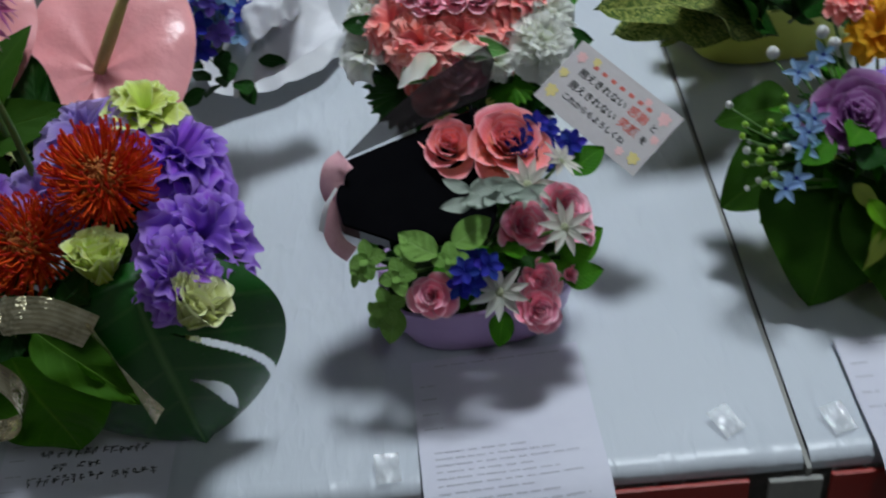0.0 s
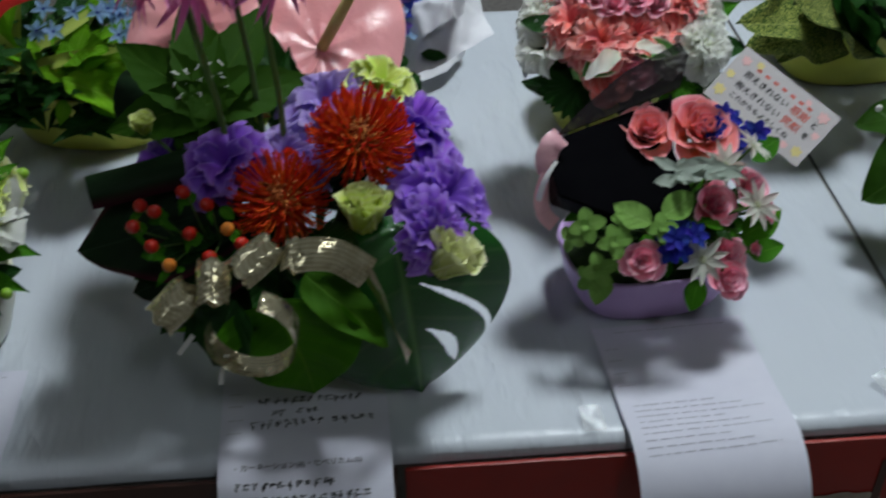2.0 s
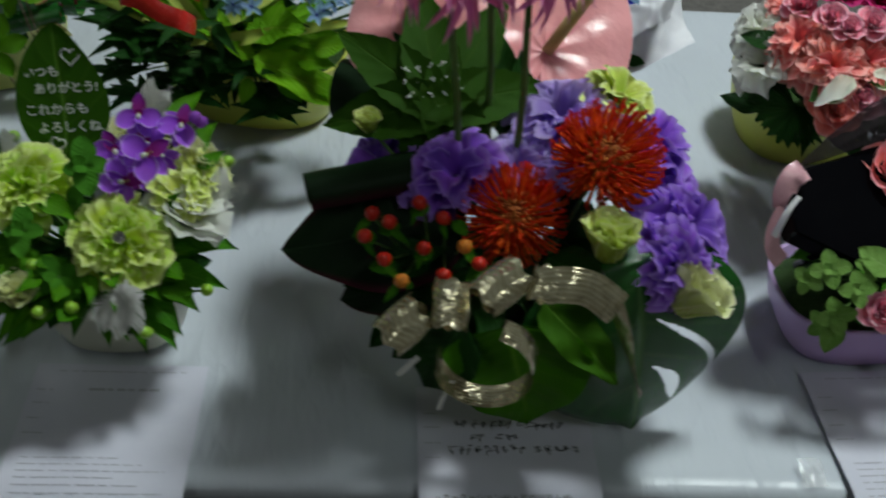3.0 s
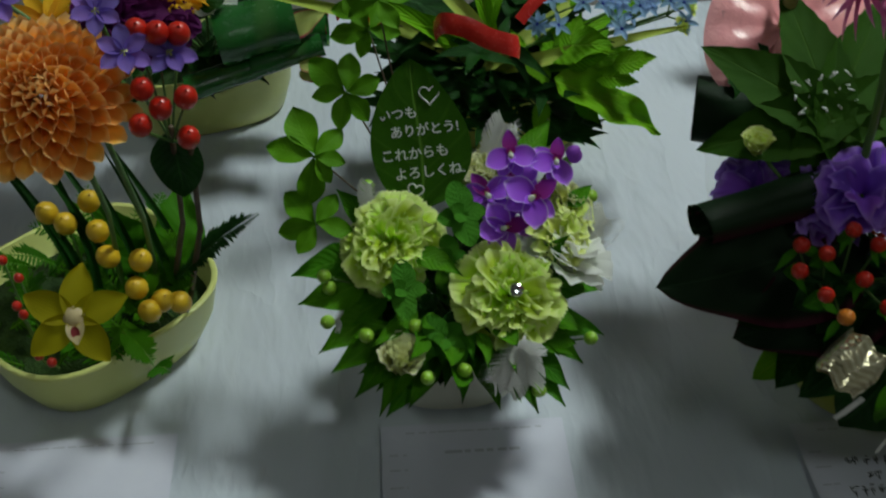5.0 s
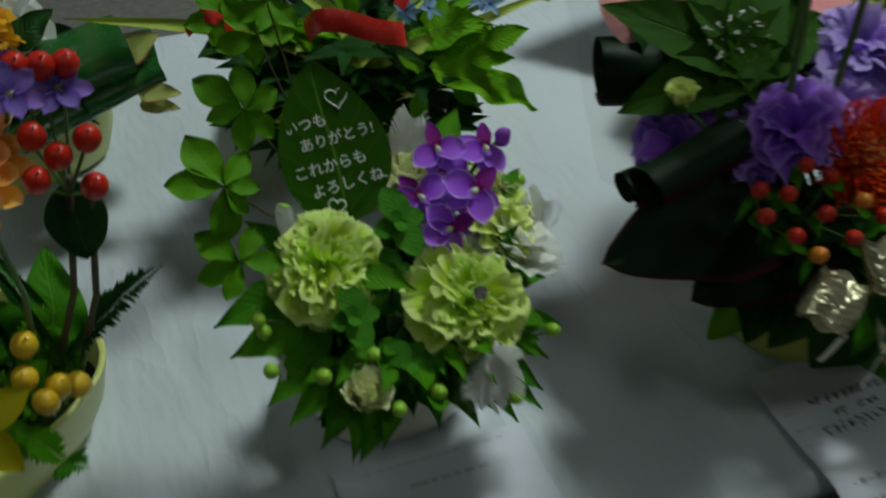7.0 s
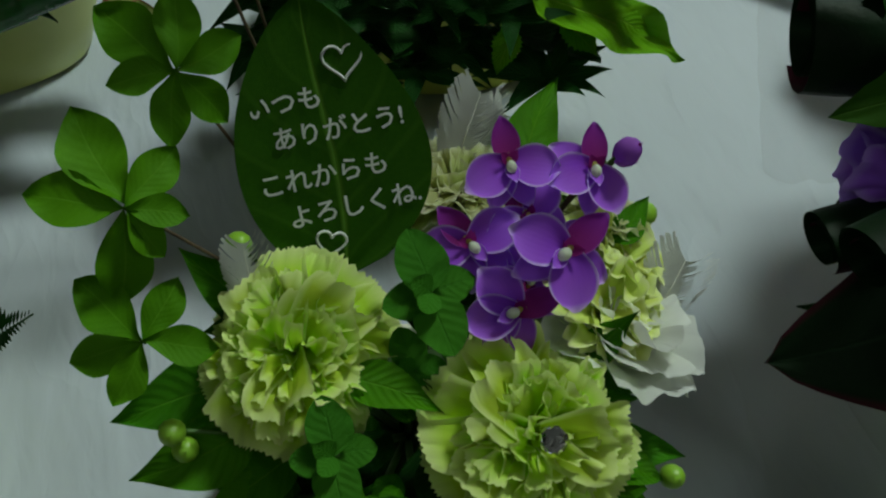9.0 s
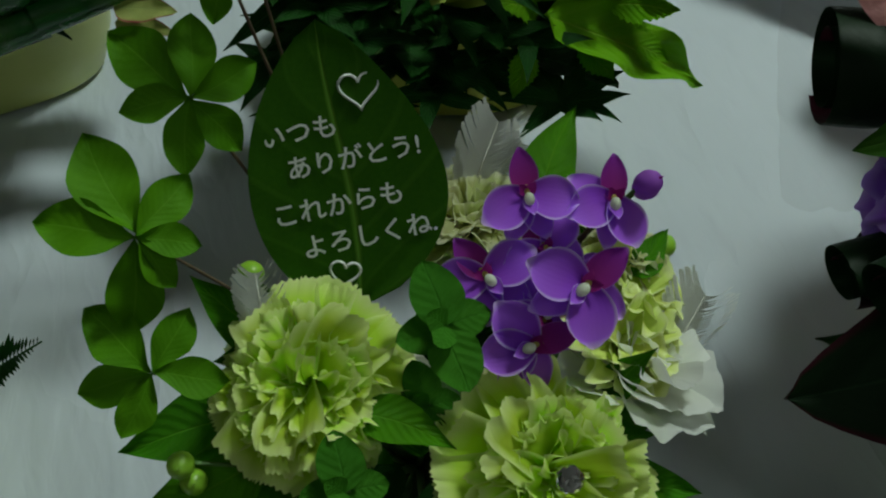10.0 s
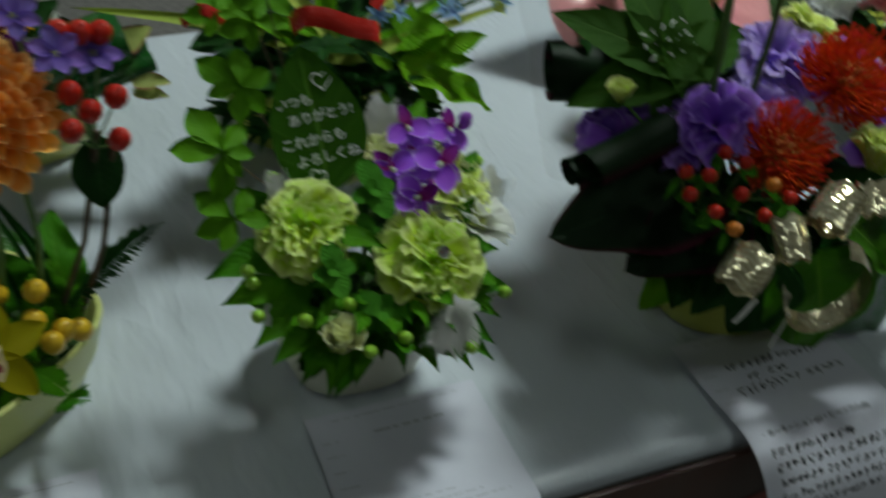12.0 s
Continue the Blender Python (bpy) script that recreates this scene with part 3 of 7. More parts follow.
HEAD = [(0.008, 0.02, 0.13, 0.0012, 0), (0.030, 0.006, 0.02, 0.0012, 0), (0.045, 0.006, 0.02, 0.0012, 0), (0.062, 0.006, 0.02, 0.0012, 0), (0.078, 0.006, 0.022, 0.0012, 0)]
BODY = [(0.105 + 0.007 * i, 0.012, 0.09 + 0.04 * ((i * 7) % 3) / 2, 0.0011, 0) for i in range(9)]
form_a, at_a = form(-0.246, 0.660, 0.02, 0.27, "white entry form with hand-written black lines", HEAD + [
    (0.040, 0.030, 0.085, 0.006, 2), (0.042, 0.092, 0.122, 0.006, 2), (0.055, 0.044, 0.052, 0.005, 2), (0.055, 0.066, 0.088, 0.005, 2),
    (0.068, 0.026, 0.090, 0.007, 2), (0.068, 0.098, 0.132, 0.006, 2), (0.135, 0.014, 0.10, 0.005, 2), (0.147, 0.014, 0.125, 0.005, 2), (0.159, 0.014, 0.12, 0.005, 2),
    (0.171, 0.014, 0.13, 0.005, 2), (0.183, 0.014, 0.11, 0.005, 2)], 3)
for text, s in (("・カーネーション(6)・ヒペリカム(6)", 0.122),):
    o, r = at_a(0.012, s, 0.0006), at_a(0.112, s, 0.0006)
    d = at_a(0.012, s + 0.006, 0.0006)
    ax, ay = (r - o).normalized(), (o - d).normalized()
    mm = Matrix((ax, ay, ax.cross(ay))).transposed().to_4x4()
    mm.translation = o
    writing(text, 0.0068, INK, form_a, mm)
form(0.103, 0.688, 0.06, 0.30, "white printed entry form hanging over the table edge", HEAD + BODY, 5)
form(-0.577, 0.680, 0.0, 0.27, "white printed entry form lying before green flowers", HEAD + BODY + [(0.028, 0.05, 0.11, 0.003, 0)], 8)
form(-0.888, 0.684, 0.0, 0.27, "white printed entry form lying before dahlia bowl", HEAD + BODY, 11)
form(0.468, 0.672, 0.0, 0.30, "white printed entry form with faint text lines", HEAD + BODY + [(0.03, 0.05, 0.10, 0.003, 0), (0.045, 0.06, 0.075, 0.004, 0), (0.062, 0.06, 0.12, 0.004, 0)], 13)


# ---- leaf meshes (unit length along y, face towards z) ----
def blade(ratio, power=0.8, sharp=1.0, curl=-0.15, cup=0.12, wave=0.0, teeth=0, nu=6, nv=12, fold=0.0, seed=0.0, rise=0.0):
    bm = fresh()

    def point(u, v):
        w = ratio / 2 * math.sin(math.pi * min(max(v ** power, 0.0), 1.0)) ** sharp
        if teeth and abs(u) > 0.9:
            w *= 1 + 0.10 * (1 if int(v * teeth * 2) % 2 else -1)
        z = curl * v * v + rise * math.sin(math.pi * v) + cup * ratio * u * u + fold * abs(u) * w
        z += wave * math.sin(v * 14 + seed + 3 * u) * abs(u) * ratio
        return (u * w + 0.02 * math.sin(5 * v + seed), v, z)

    sheet(bm, Matrix(), point, nu, nv)
    return done(bm, "leaf")


OVAL = [blade(0.56, 0.85, 0.8, -0.15, 0.10, 0.04, seed=s) for s in (0, 2)]
POINTED = [blade(0.42, 0.62, 1.15, -0.28, 0.14, 0.05, seed=s) for s in (0, 2)]
ROUND = [blade(0.86, 0.9, 0.55, -0.12, 0.10, 0.05, teeth=8, nu=8, nv=14, seed=s) for s in (0, 2)]
LANCE = [blade(0.20, 0.7, 1.0, c, 0.1, 0.03, seed=c) for c in (-0.2, -0.55)]
TOOTHED = [blade(0.44, 0.7, 1.0, -0.2, 0.1, 0.05, teeth=10, nu=8, nv=22, seed=s) for s in (0, 3)]
BROAD = [blade(0.86, 0.62, 0.75, -0.22, 0.06, 0.05, nu=10, nv=18, seed=1)]
STRAP = [blade(0.11, 0.5, 0.6, c, 0.2, 0.05, seed=c) for c in (-0.5, -0.9)]
MINT = [blade(0.80, 0.85, 0.6, -0.14, 0.05, 0.02, nu=8, nv=14, seed=s) for s in (0, 2)]
LEAFLET = [blade(0.56, 1.25, 0.85, -0.16, 0.12, 0.06, nu=6, nv=12, seed=s) for s in (0, 2, 4)]


def monstera():
    """A broad split leaf with slots that open to the rim."""
    bm = fresh()
    slots = [(0.30, 0.024, 1.3), (0.60, 0.055, 0.66)]

    def point(u, v):
        w = 0.46 * math.sin(math.pi * v ** 0.82) ** 0.58
        return (u * w, v - 0.12 * abs(u) * (1 - v), -0.30 * v * v - 0.10 * u * u + 0.012 * math.sin(9 * v - 8 * abs(u)))

    def keep(u, v):
        a = -u
        return not any(abs(v - c - 0.58 * (a - 0.2)) < w * min(1.0, (a - 0.12) * 4, max((e - a) * 5, 0.0) if e < 1 else 1.0) for c, w, e in slots)

    sheet(bm, Matrix(), point, 110, 130, keep)
    return done(bm, "monstera")


MONSTERA = monstera()


def lobed(n=5, depth=0.45, rim=0.10, size=1.0):
    """A palm-lobed leaf: a fan of lobes round the stalk, as one blade."""
    bm = fresh()

    def point(u, v):
        a = u * 2.45
        r = (1 - depth) + depth * abs(math.cos(a * n / 5.0 * 1.05)) ** 0.6
        r *= 1 + rim * math.sin(a * 23)
        return (math.sin(a) * v * r * 0.55, math.cos(a) * v * r * 0.55 + 0.4, -0.18 * v * v + 0.03 * math.sin(a * 5) * v)

    sheet(bm, Matrix(), point, 60, 6)
    return done(bm, "lobed_leaf")




def palm():
    """A palm-shaped leaf of six pointed, toothed lobes joined at the stalk."""
    bm = fresh()
    for ang, l in ((0, 1.0), (42, 0.95), (-40, 1.0), (88, 0.85), (-85, 0.85), (150, 0.62), (-148, 0.62)):
        m = Matrix.Rotation(radians(ang), 4, "Z") @ Matrix.Translation((0, -0.08, 0.003 * (ang % 5))) @ Matrix.Rotation(radians(-6), 4, "X")

        def point(u, v, l=l):
            w = 0.25 * math.sin(math.pi * (0.12 + 0.88 * v) ** 0.8) ** 0.9 * (1 + (0.07 if int(v * 18) % 2 and abs(u) > 0.9 else 0))
            return (u * w, v * 1.35 * l, -0.22 * v * v + 0.25 * w * u * u)

        sheet(bm, m, point, 6, 20)
    return done(bm, "palm_leaf")


FATSIA = palm()
GERANIUM = lobed(7, 0.3, 0.14)


# ---- flower meshes (face towards z, unit radius) ----
def fan(bm, m, length, wide, teeth, ruffle, rng, back=0.25, nu=20, nv=8):
    """A ruffled petal with a cut rim."""
    ph, fr, ph2 = rng.uniform(0, 6), rng.uniform(2.6, 4.6), rng.uniform(0, 6)
    jag = [teeth * (0.8 if i % 2 else -0.8) + rng.uniform(-teeth, teeth) * 0.5 for i in range(nu + 1)]

    def point(u, v):
        i = round((u + 1) / 2 * nu)
        w = wide * (0.24 + 0.76 * v ** 0.75) * (1 - 0.12 * v ** 4)
        y = length * v * (1 - 0.07 * u ** 4 * v) + jag[i] * length * (v > 0.99)
        z = ruffle * length * v ** 3 * (math.sin(fr * u + ph) + 0.5 * math.sin(2.4 * fr * u + ph2) * v) - back * length * v ** 3 + 0.18 * wide * u * u
        z += 0.12 * length * v * v * noise.noise((u * 2.2 + ph, v * 2.0, ph2)) + 0.04 * length * v ** 3 * noise.noise((u * 6 + ph2, v * 4, ph))
        x = u * w / 2 + 0.10 * wide * v * v * noise.noise((u * 2.2, v * 3 + ph2, ph))
        return (x, y * (1 + 0.10 * noise.noise((u * 1.6 + ph2, ph, 0.5))), z)

    sheet(bm, m, point, nu, nv)


def ruffled(seed, rings, teeth, ruffle, back, name):
    """Rings of ruffled petals: (count, lean from the axis in degrees, length, width, start height)."""
    rng = random.Random(seed)
    bm = fresh()
    for count, lean, length, wide, h in rings:
        for k in range(count):
            a = k * 6.2832 / count + rng.uniform(-0.25, 0.25)
            m = Matrix.Rotation(a, 4, "Z") @ Matrix.Translation((0, rng.uniform(0.02, 0.08), h)) @ Matrix.Rotation(radians(90 - lean + rng.uniform(-9, 9)), 4, "X")
            fan(bm, m, length * rng.uniform(0.88, 1.1), wide * rng.uniform(0.85, 1.15), teeth, ruffle, rng, back)
    return done(bm, name)


def carnation(seed):
    """Broad guard petals with a saw-toothed rim round a crumpled heart of many small ones."""
    rng = random.Random(seed)
    bm = fresh()
    for count, lean, length, wide, h, ruffle in ((6, 92, 1.02, 1.25, -0.16, 0.04), (6, 80, 0.98, 1.15, -0.08, 0.06), (6, 66, 0.88, 1.0, -0.02, 0.09), (6, 50, 0.76, 0.86, 0.02, 0.12)):
        for k in range(count):
            a = (k + rng.uniform(-0.3, 0.3)) * 6.2832 / count + lean
            m = Matrix.Rotation(a, 4, "Z") @ Matrix.Translation((0, 0.03, h)) @ Matrix.Rotation(radians(90 - lean + rng.uniform(-12, 12)), 4, "X") @ Matrix.Rotation(radians(rng.uniform(-16, 16)), 4, "Y")
            fan(bm, m, length * rng.uniform(0.84, 1.08), wide * rng.uniform(0.8, 1.15), 0.022, ruffle, rng, 0.22, 34, 8)
    for k in range(34):
        off = 0.50 * ((k + 0.5) / 34) ** 0.5
        m = Matrix.Rotation(k * 2.39996, 4, "Z") @ Matrix.Translation((0, off, 0.02)) @ Matrix.Rotation(radians(90 - rng.uniform(0, 20) - 70 * off), 4, "X") @ Matrix.Rotation(radians(rng.uniform(-50, 50)), 4, "Y")
        fan(bm, m, rng.uniform(0.44, 0.58) - 0.22 * off, rng.uniform(0.36, 0.56), 0.024, 0.20, rng, 0.16, 18, 6)
    return done(bm, "carnation")


CARNATION = [carnation(s) for s in (1, 2, 3)]
LISIANTHUS = [ruffled(s, [(6, 80, 1.0, 1.35, -0.2), (6, 62, 1.0, 1.25, -0.15), (6, 45, 0.95, 1.1, -0.1), (6, 29, 0.86, 0.9, -0.05), (6, 13, 0.76, 0.7, -0.02)], 0.010, 0.20, 0.44, "lisianthus") for s in (4, 5, 6)]
OPEN_LIS = [ruffled(s, [(5, 62, 1.0, 1.45, -0.2), (5, 42, 0.95, 1.2, -0.1), (4, 24, 0.85, 0.95, -0.05)], 0.010, 0.17, 0.30, "open_lisianthus") for s in (7, 8)]


def rose(seed, turns, tight=1.0, close=0.0):
    """Petals wound in a spiral, the outer ones wider, lower and rolled back at the rim."""
    rng = random.Random(seed)
    bm = fresh()
    n = turns
    for k in range(n):
        f = k / (n - 1)
        a = k * 2.39996
        lean = 6 + 62 * f ** 1.3
        r0, length, wide = 0.03 + 0.20 * f, 0.70 + 0.22 * f, 0.46 + 0.72 * f
        m = Matrix.Rotation(a, 4, "Z") @ Matrix.Translation((0, r0, -0.05 - 0.25 * f)) @ Matrix.Rotation(radians(90 - lean * tight), 4, "X")
        roll, ph = 0.10 + 0.26 * f, rng.uniform(0, 6)

        def point(u, v, length=length, wide=wide, roll=roll, ph=ph, f=f):
            w = wide * math.sin(math.pi * (0.12 + 0.62 * v)) ** 0.7
            z = 0.42 * wide * u * u * (1 - 0.5 * v) - roll * length * max(0, v - 0.55) ** 1.5 * 3.0 + 0.02 * math.sin(7 * u + ph) * v + close * length * v * v
            return (u * w / 2, length * v * (1 - 0.10 * u * u), z)

        sheet(bm, m, point, 8, 6)
    return done(bm, "rose")


ROSE = [rose(1, 18, 0.92, 0.20), rose(2, 20, 0.92, 0.20)]
BUD = [rose(3, 9, 0.7)]
CUP = [rose(6, 13, 0.85, 0.42)]
CUP = [ruffled(s, [(6, 25, 0.98, 1.25, -0.35), (6, 20, 1.02, 1.15, -0.33), (5, 14, 1.02, 1.0, -0.32), (4, 8, 0.98, 0.75, -0.30), (3, 3, 0.9, 0.5, -0.30)], 0.004, 0.05, 0.06, "cup_flower") for s in (23, 24)]
CHALICE = [ruffled(s, [(5, 60, 1.0, 1.35, -0.2), (5, 40, 0.96, 1.15, -0.12), (4, 20, 0.86, 0.9, -0.05), (3, 8, 0.7, 0.6, 0.0)], 0.004, 0.08, 0.22, "chalice_flower") for s in (21, 22)]


def dahlia():
    rng = random.Random(9)
    bm = fresh()
    n = 132
    for k in range(n):
        f = ((k + 0.6) / n) ** 0.5
        a = k * 2.39996
        lean = 10 + 88 * f
        length, wide = 0.20 + 0.30 * f, 0.15 + 0.13 * f
        m = Matrix.Rotation(a, 4, "Z") @ Matrix.Translation((0, 0.62 * f * f + 0.05 * f, 0.20 - 0.42 * f * f)) @ Matrix.Rotation(radians(90 - lean + rng.uniform(-4, 4)), 4, "X")

        def point(u, v, length=length, wide=wide, f=f):
            w = wide * (0.45 + 0.55 * math.sin(math.pi * min(v * 0.72, 1))) * (1 - max(0, v - 0.75) ** 1.3 * 3.6)
            z = (0.75 - 0.45 * f) * wide * u * u + 0.10 * length * v * v
            return (u * w / 2, length * v, z)

        sheet(bm, m, point, 4, 5)
    return done(bm, "dahlia")


DAHLIA_M = dahlia()


def pincushion():
    """A dome of long styles that bend in towards the crown."""
    rng = random.Random(4)
    bm = fresh()
    for k in range(240):
        f = ((k + 0.5) / 240) ** 0.55
        a = k * 2.39996 + rng.uniform(-0.1, 0.1)
        lean = radians(18 + 92 * f)
        ca, sa = math.cos(a), math.sin(a)
        s, c = math.sin(lean), math.cos(lean)
        length = rng.uniform(0.8, 1.0)
        p0 = Vector((ca * 0.20 * f, sa * 0.20 * f, 0.08))
        p1 = p0 + Vector((ca * s, sa * s, c)) * length * 0.55
        p2 = p1 + Vector((ca * s * 0.8, sa * s * 0.8, c + 0.35)) * length * 0.30
        p3 = p2 + Vector((ca * s * 0.25, sa * s * 0.25, c + 0.8)) * length * 0.16
        tube(bm, [p0, p1, p2, p3], [0.026, 0.025, 0.020, 0.030], 4, False)
    return done(bm, "pincushion_styles")


def pincushion_core():
    rng = random.Random(5)
    bm = fresh()
    for k in range(90):
        f = ((k + 0.5) / 90) ** 0.6
        a = k * 2.39996
        p0 = Vector((math.cos(a) * 0.34 * f, math.sin(a) * 0.34 * f, 0.05))
        p1 = p0 + Vector((math.cos(a) * 0.16 * f, math.sin(a) * 0.16 * f, rng.uniform(0.30, 0.42) - 0.18 * f))
        p2 = p1 + Vector((-math.cos(a) * 0.10, -math.sin(a) * 0.10, 0.06))
        tube(bm, [p0, p1, p2], [0.035, 0.028, 0.022], 4, True)
    return done(bm, "pincushion_core")


PINCUSHION, PIN_CORE_M = pincushion(), pincushion_core()


def star(count, ratio, lean, sharp=1.0, seed=0, droop=0.15, power=0.8):
    rng = random.Random(seed)
    bm = fresh()
    for k in range(count):
        a = k * 6.2832 / count + rng.uniform(-0.12, 0.12)
        m = Matrix.Rotation(a, 4, "Z") @ Matrix.Rotation(radians(90 - lean + rng.uniform(-10, 10)), 4, "X")
        l = rng.uniform(0.85, 1.05)

        def point(u, v, l=l):
            w = ratio * math.sin(math.pi * v ** power) ** sharp if v < 1 else 0.0
            return (u * (w + 0.02 * (1 - v)) / 2, 0.06 + l * v, -droop * v * v + 0.2 * ratio * u * u)

        sheet(bm, m, point, 4, 7)
    return done(bm, "star_flower")


STAR10, STAR5, STAR5W = star(10, 0.30, 80, 0.9), star(5, 0.42, 78, 0.7, 3), star(6, 0.62, 72, 0.6, 6, 0.1, 1.1)
NERINE_M = [star(7, 0.20, 50, 0.6, s, 0.95) for s in (11, 12)]
bm = fresh()
ball(bm, Matrix.Diagonal((1, 1, 0.55, 1)), 14, 8)
KNOB = done(bm, "knob")
bm = fresh()
ball(bm, Matrix.Diagonal((0.92, 0.92, 1.1, 1)), 12, 8)
tube(bm, [(0, 0, 1.0), (0.02, 0, 1.22), (0.06, 0, 1.36)], [0.12, 0.06, 0.03], 5)
BERRY = done(bm, "berry")


def one_petal(ratio, power, sharp, cup, back, name, nu=8, nv=10):
    bm = fresh()

    def point(u, v):
        w = ratio / 2 * math.sin(math.pi * (0.06 + 0.90 * v ** power)) ** sharp
        return (u * w, v * (1 - 0.05 * u * u), cup * u * u * ratio - back * v * v)

    sheet(bm, Matrix(), point, nu, nv)
    return done(bm, name)


ORCHID_PETAL = one_petal(0.84, 1.15, 0.6, 0.16, 0.16, "petal")
ORCHID_SEPAL = one_petal(0.62, 0.9, 0.7, 0.12, 0.10, "petal")
CYMB_PETAL = one_petal(0.60, 1.0, 0.7, 0.16, 0.22, "petal")

rngs = random.Random(77)


def stem(parent, p, q, r=0.0016, mat=None, sag=0.0):
    p, q = Vector(p), Vector(q)
    mid = p.lerp(q, 0.5) + Vector((sag, 0, 0))
    bm = fresh()
    tube(bm, [q, q.lerp(mid, 0.6), mid, p.lerp(mid, 0.4), p], [r * 1.2, r * 1.1, r, r, r * 0.9], 6)
    put("stem", done(bm, "stem"), mat or STEM, parent)


def bloom(parent, name, meshes, mat, p, n, r, spin=None, foot=None, sink=0.35, label=""):
    """A flower whose visible middle is at p, looking along n, on a stem down to foot."""
    n = Vector(n).normalized()
    c = Vector(p) - n * r * sink
    me = meshes[rngs.randrange(len(meshes))] if isinstance(meshes, list) else meshes
    ob = put(name, me, mat, parent, facing(c, n, rngs.uniform(0, 6.28) if spin is None else spin, r), label)
    if foot:
        stem(parent, c - n * r * 0.05, foot)
    return ob


def leaf(parent, name, meshes, mat, base, tip, up=(0, -0.5, 1), wide=1.0, label=""):
    me = meshes[rngs.randrange(len(meshes))] if isinstance(meshes, list) else meshes
    return put(name, me, mat, parent, along(base, tip, up, wide), label)


def thicket(parent, name, meshes, mat, c, rx, ry, z0, z1, n, size, seed, out=0.9, up=0.4, wide=1.0):
    """Leaves that fill the body of an arrangement, pointing outwards."""
    rng = random.Random(seed)
    for _ in range(n):
        a, f = rng.uniform(0, 6.2832), rng.uniform(0.25, 1.0) ** 0.6
        b = Vector((c[0] + rx * f * math.cos(a) * 0.75, c[1] + ry * f * math.sin(a) * 0.75, rng.uniform(z0, z1)))
        d = Vector((math.cos(a) * out, math.sin(a) * out, rng.uniform(-0.35, 1.0) * up)).normalized()
        s = size * rng.uniform(0.7, 1.25)
        leaf(parent, name, meshes, mat, b, b + d * s, (rng.uniform(-0.4, 0.4), -0.3 + rng.uniform(-0.4, 0.4), 1), wide)


def berry(parent, p, n, r, mat, name="berry", foot=None):
    ob = put(name, BERRY, mat, parent, facing(p, n, rngs.uniform(0, 6), r))
    if foot:
        stem(parent, Vector(p) - Vector(n).normalized() * r * 0.9, foot, 0.0009)
    return ob


def bowl(parent, cx, cy, rx, ry, z0, z1, square, turn, mat, flare=0.82, thick=0.004, name="bowl", soil=MOSS, fill=0.86):
    """A pot with rounded-square or round plan, walled, with moss inside."""
    bm = fresh()
    uvl = bm.loops.layers.uv.active
    n = 56

    def ring(s, z, inset):
        out = []
        for k in range(n):
            a = k * 6.2832 / n
            c, d = math.cos(a), math.sin(a)
            r = 1.0 / (abs(c) ** square + abs(d) ** square) ** (1.0 / square)
            v = Vector((c * r * (rx * s - inset), d * r * (ry * s - inset), z))
            out.append(bm.verts.new(Matrix.Translation((cx, cy, 0)) @ Matrix.Rotation(turn, 4, "Z") @ v))
        return out

    h = z1 - z0
    rings = [ring(flare * 0.93, z0, 0), ring(flare * 0.97, z0 + 0.003, 0), ring(flare + (1 - flare) * 0.55, z0 + h * 0.45, 0), ring(0.99, z1 - 0.004, 0), ring(1.0, z1 - 0.001, 0),
             ring(1.0, z1, 0.0012), ring(1.0, z1, thick - 0.001), ring(1.0, z1 - 0.001, thick), ring(0.97, z0 + h * 0.5, thick)]
    for a, b in zip(rings, rings[1:]):
        for k in range(n):
            bm.faces.new((a[k], a[(k + 1) % n], b[(k + 1) % n], b[k]))
    bm.faces.new(rings[0][::-1])
    bm.faces.new(rings[-1])
    put(name, done(bm, name), mat, parent)
    bm = fresh()
    zs = z0 + h * fill
    rr = ring(0.97, zs - 0.006, thick + 0.001)
    inner = []
    for f in (0.8, 0.55, 0.3):
        row = []
        for v in rr:
            x, y = cx + (v.co.x - cx) * f, cy + (v.co.y - cy) * f
            row.append(bm.verts.new((x, y, zs + 0.010 * (1 - f) + 0.004 * noise.noise((x * 90, y * 90, 1)))))
        inner.append(row)
    allr = [rr, *inner]
    for a, b in zip(allr, allr[1:]):
        for k in range(n):
            bm.faces.new((a[k], a[(k + 1) % n], b[(k + 1) % n], b[k]))
    bm.faces.new(allr[-1])
    put("moss", done(bm, "moss"), soil, parent)


def ribbon(parent, pts, width, mat, name="ribbon", side=(0, 0, 1), twist=0.0, label=""):
    """A thin band along a smooth line through pts."""
    pts = [Vector(p) for p in pts]
    fine = []
    for i in range(len(pts) - 1):
        p0, p1, p2, p3 = pts[max(i - 1, 0)], pts[i], pts[i + 1], pts[min(i + 2, len(pts) - 1)]
        for k in range(8):
            t = k / 8
            fine.append(0.5 * ((2 * p1) + (p2 - p0) * t + (2 * p0 - 5 * p1 + 4 * p2 - p3) * t * t + (3 * p1 - p0 - 3 * p2 + p3) * t ** 3))
    fine.append(pts[-1])
    bm = fresh()
    n = len(fine) - 1

    def point(u, v):
        i = min(int(round(v * n)), n)
        d = (fine[min(i + 1, n)] - fine[max(i - 1, 0)]).normalized()
        s = Vector(side)
        s = (Matrix.Rotation(twist * v, 3, d) @ (s - d * s.dot(d))).normalized()
        return fine[i] + s * u * width / 2 + d.cross(s) * width * 0.06 * (1 - u * u)

    sheet(bm, Matrix(), point, 4, n)
    return put(name, done(bm, name), mat, parent, None, label)


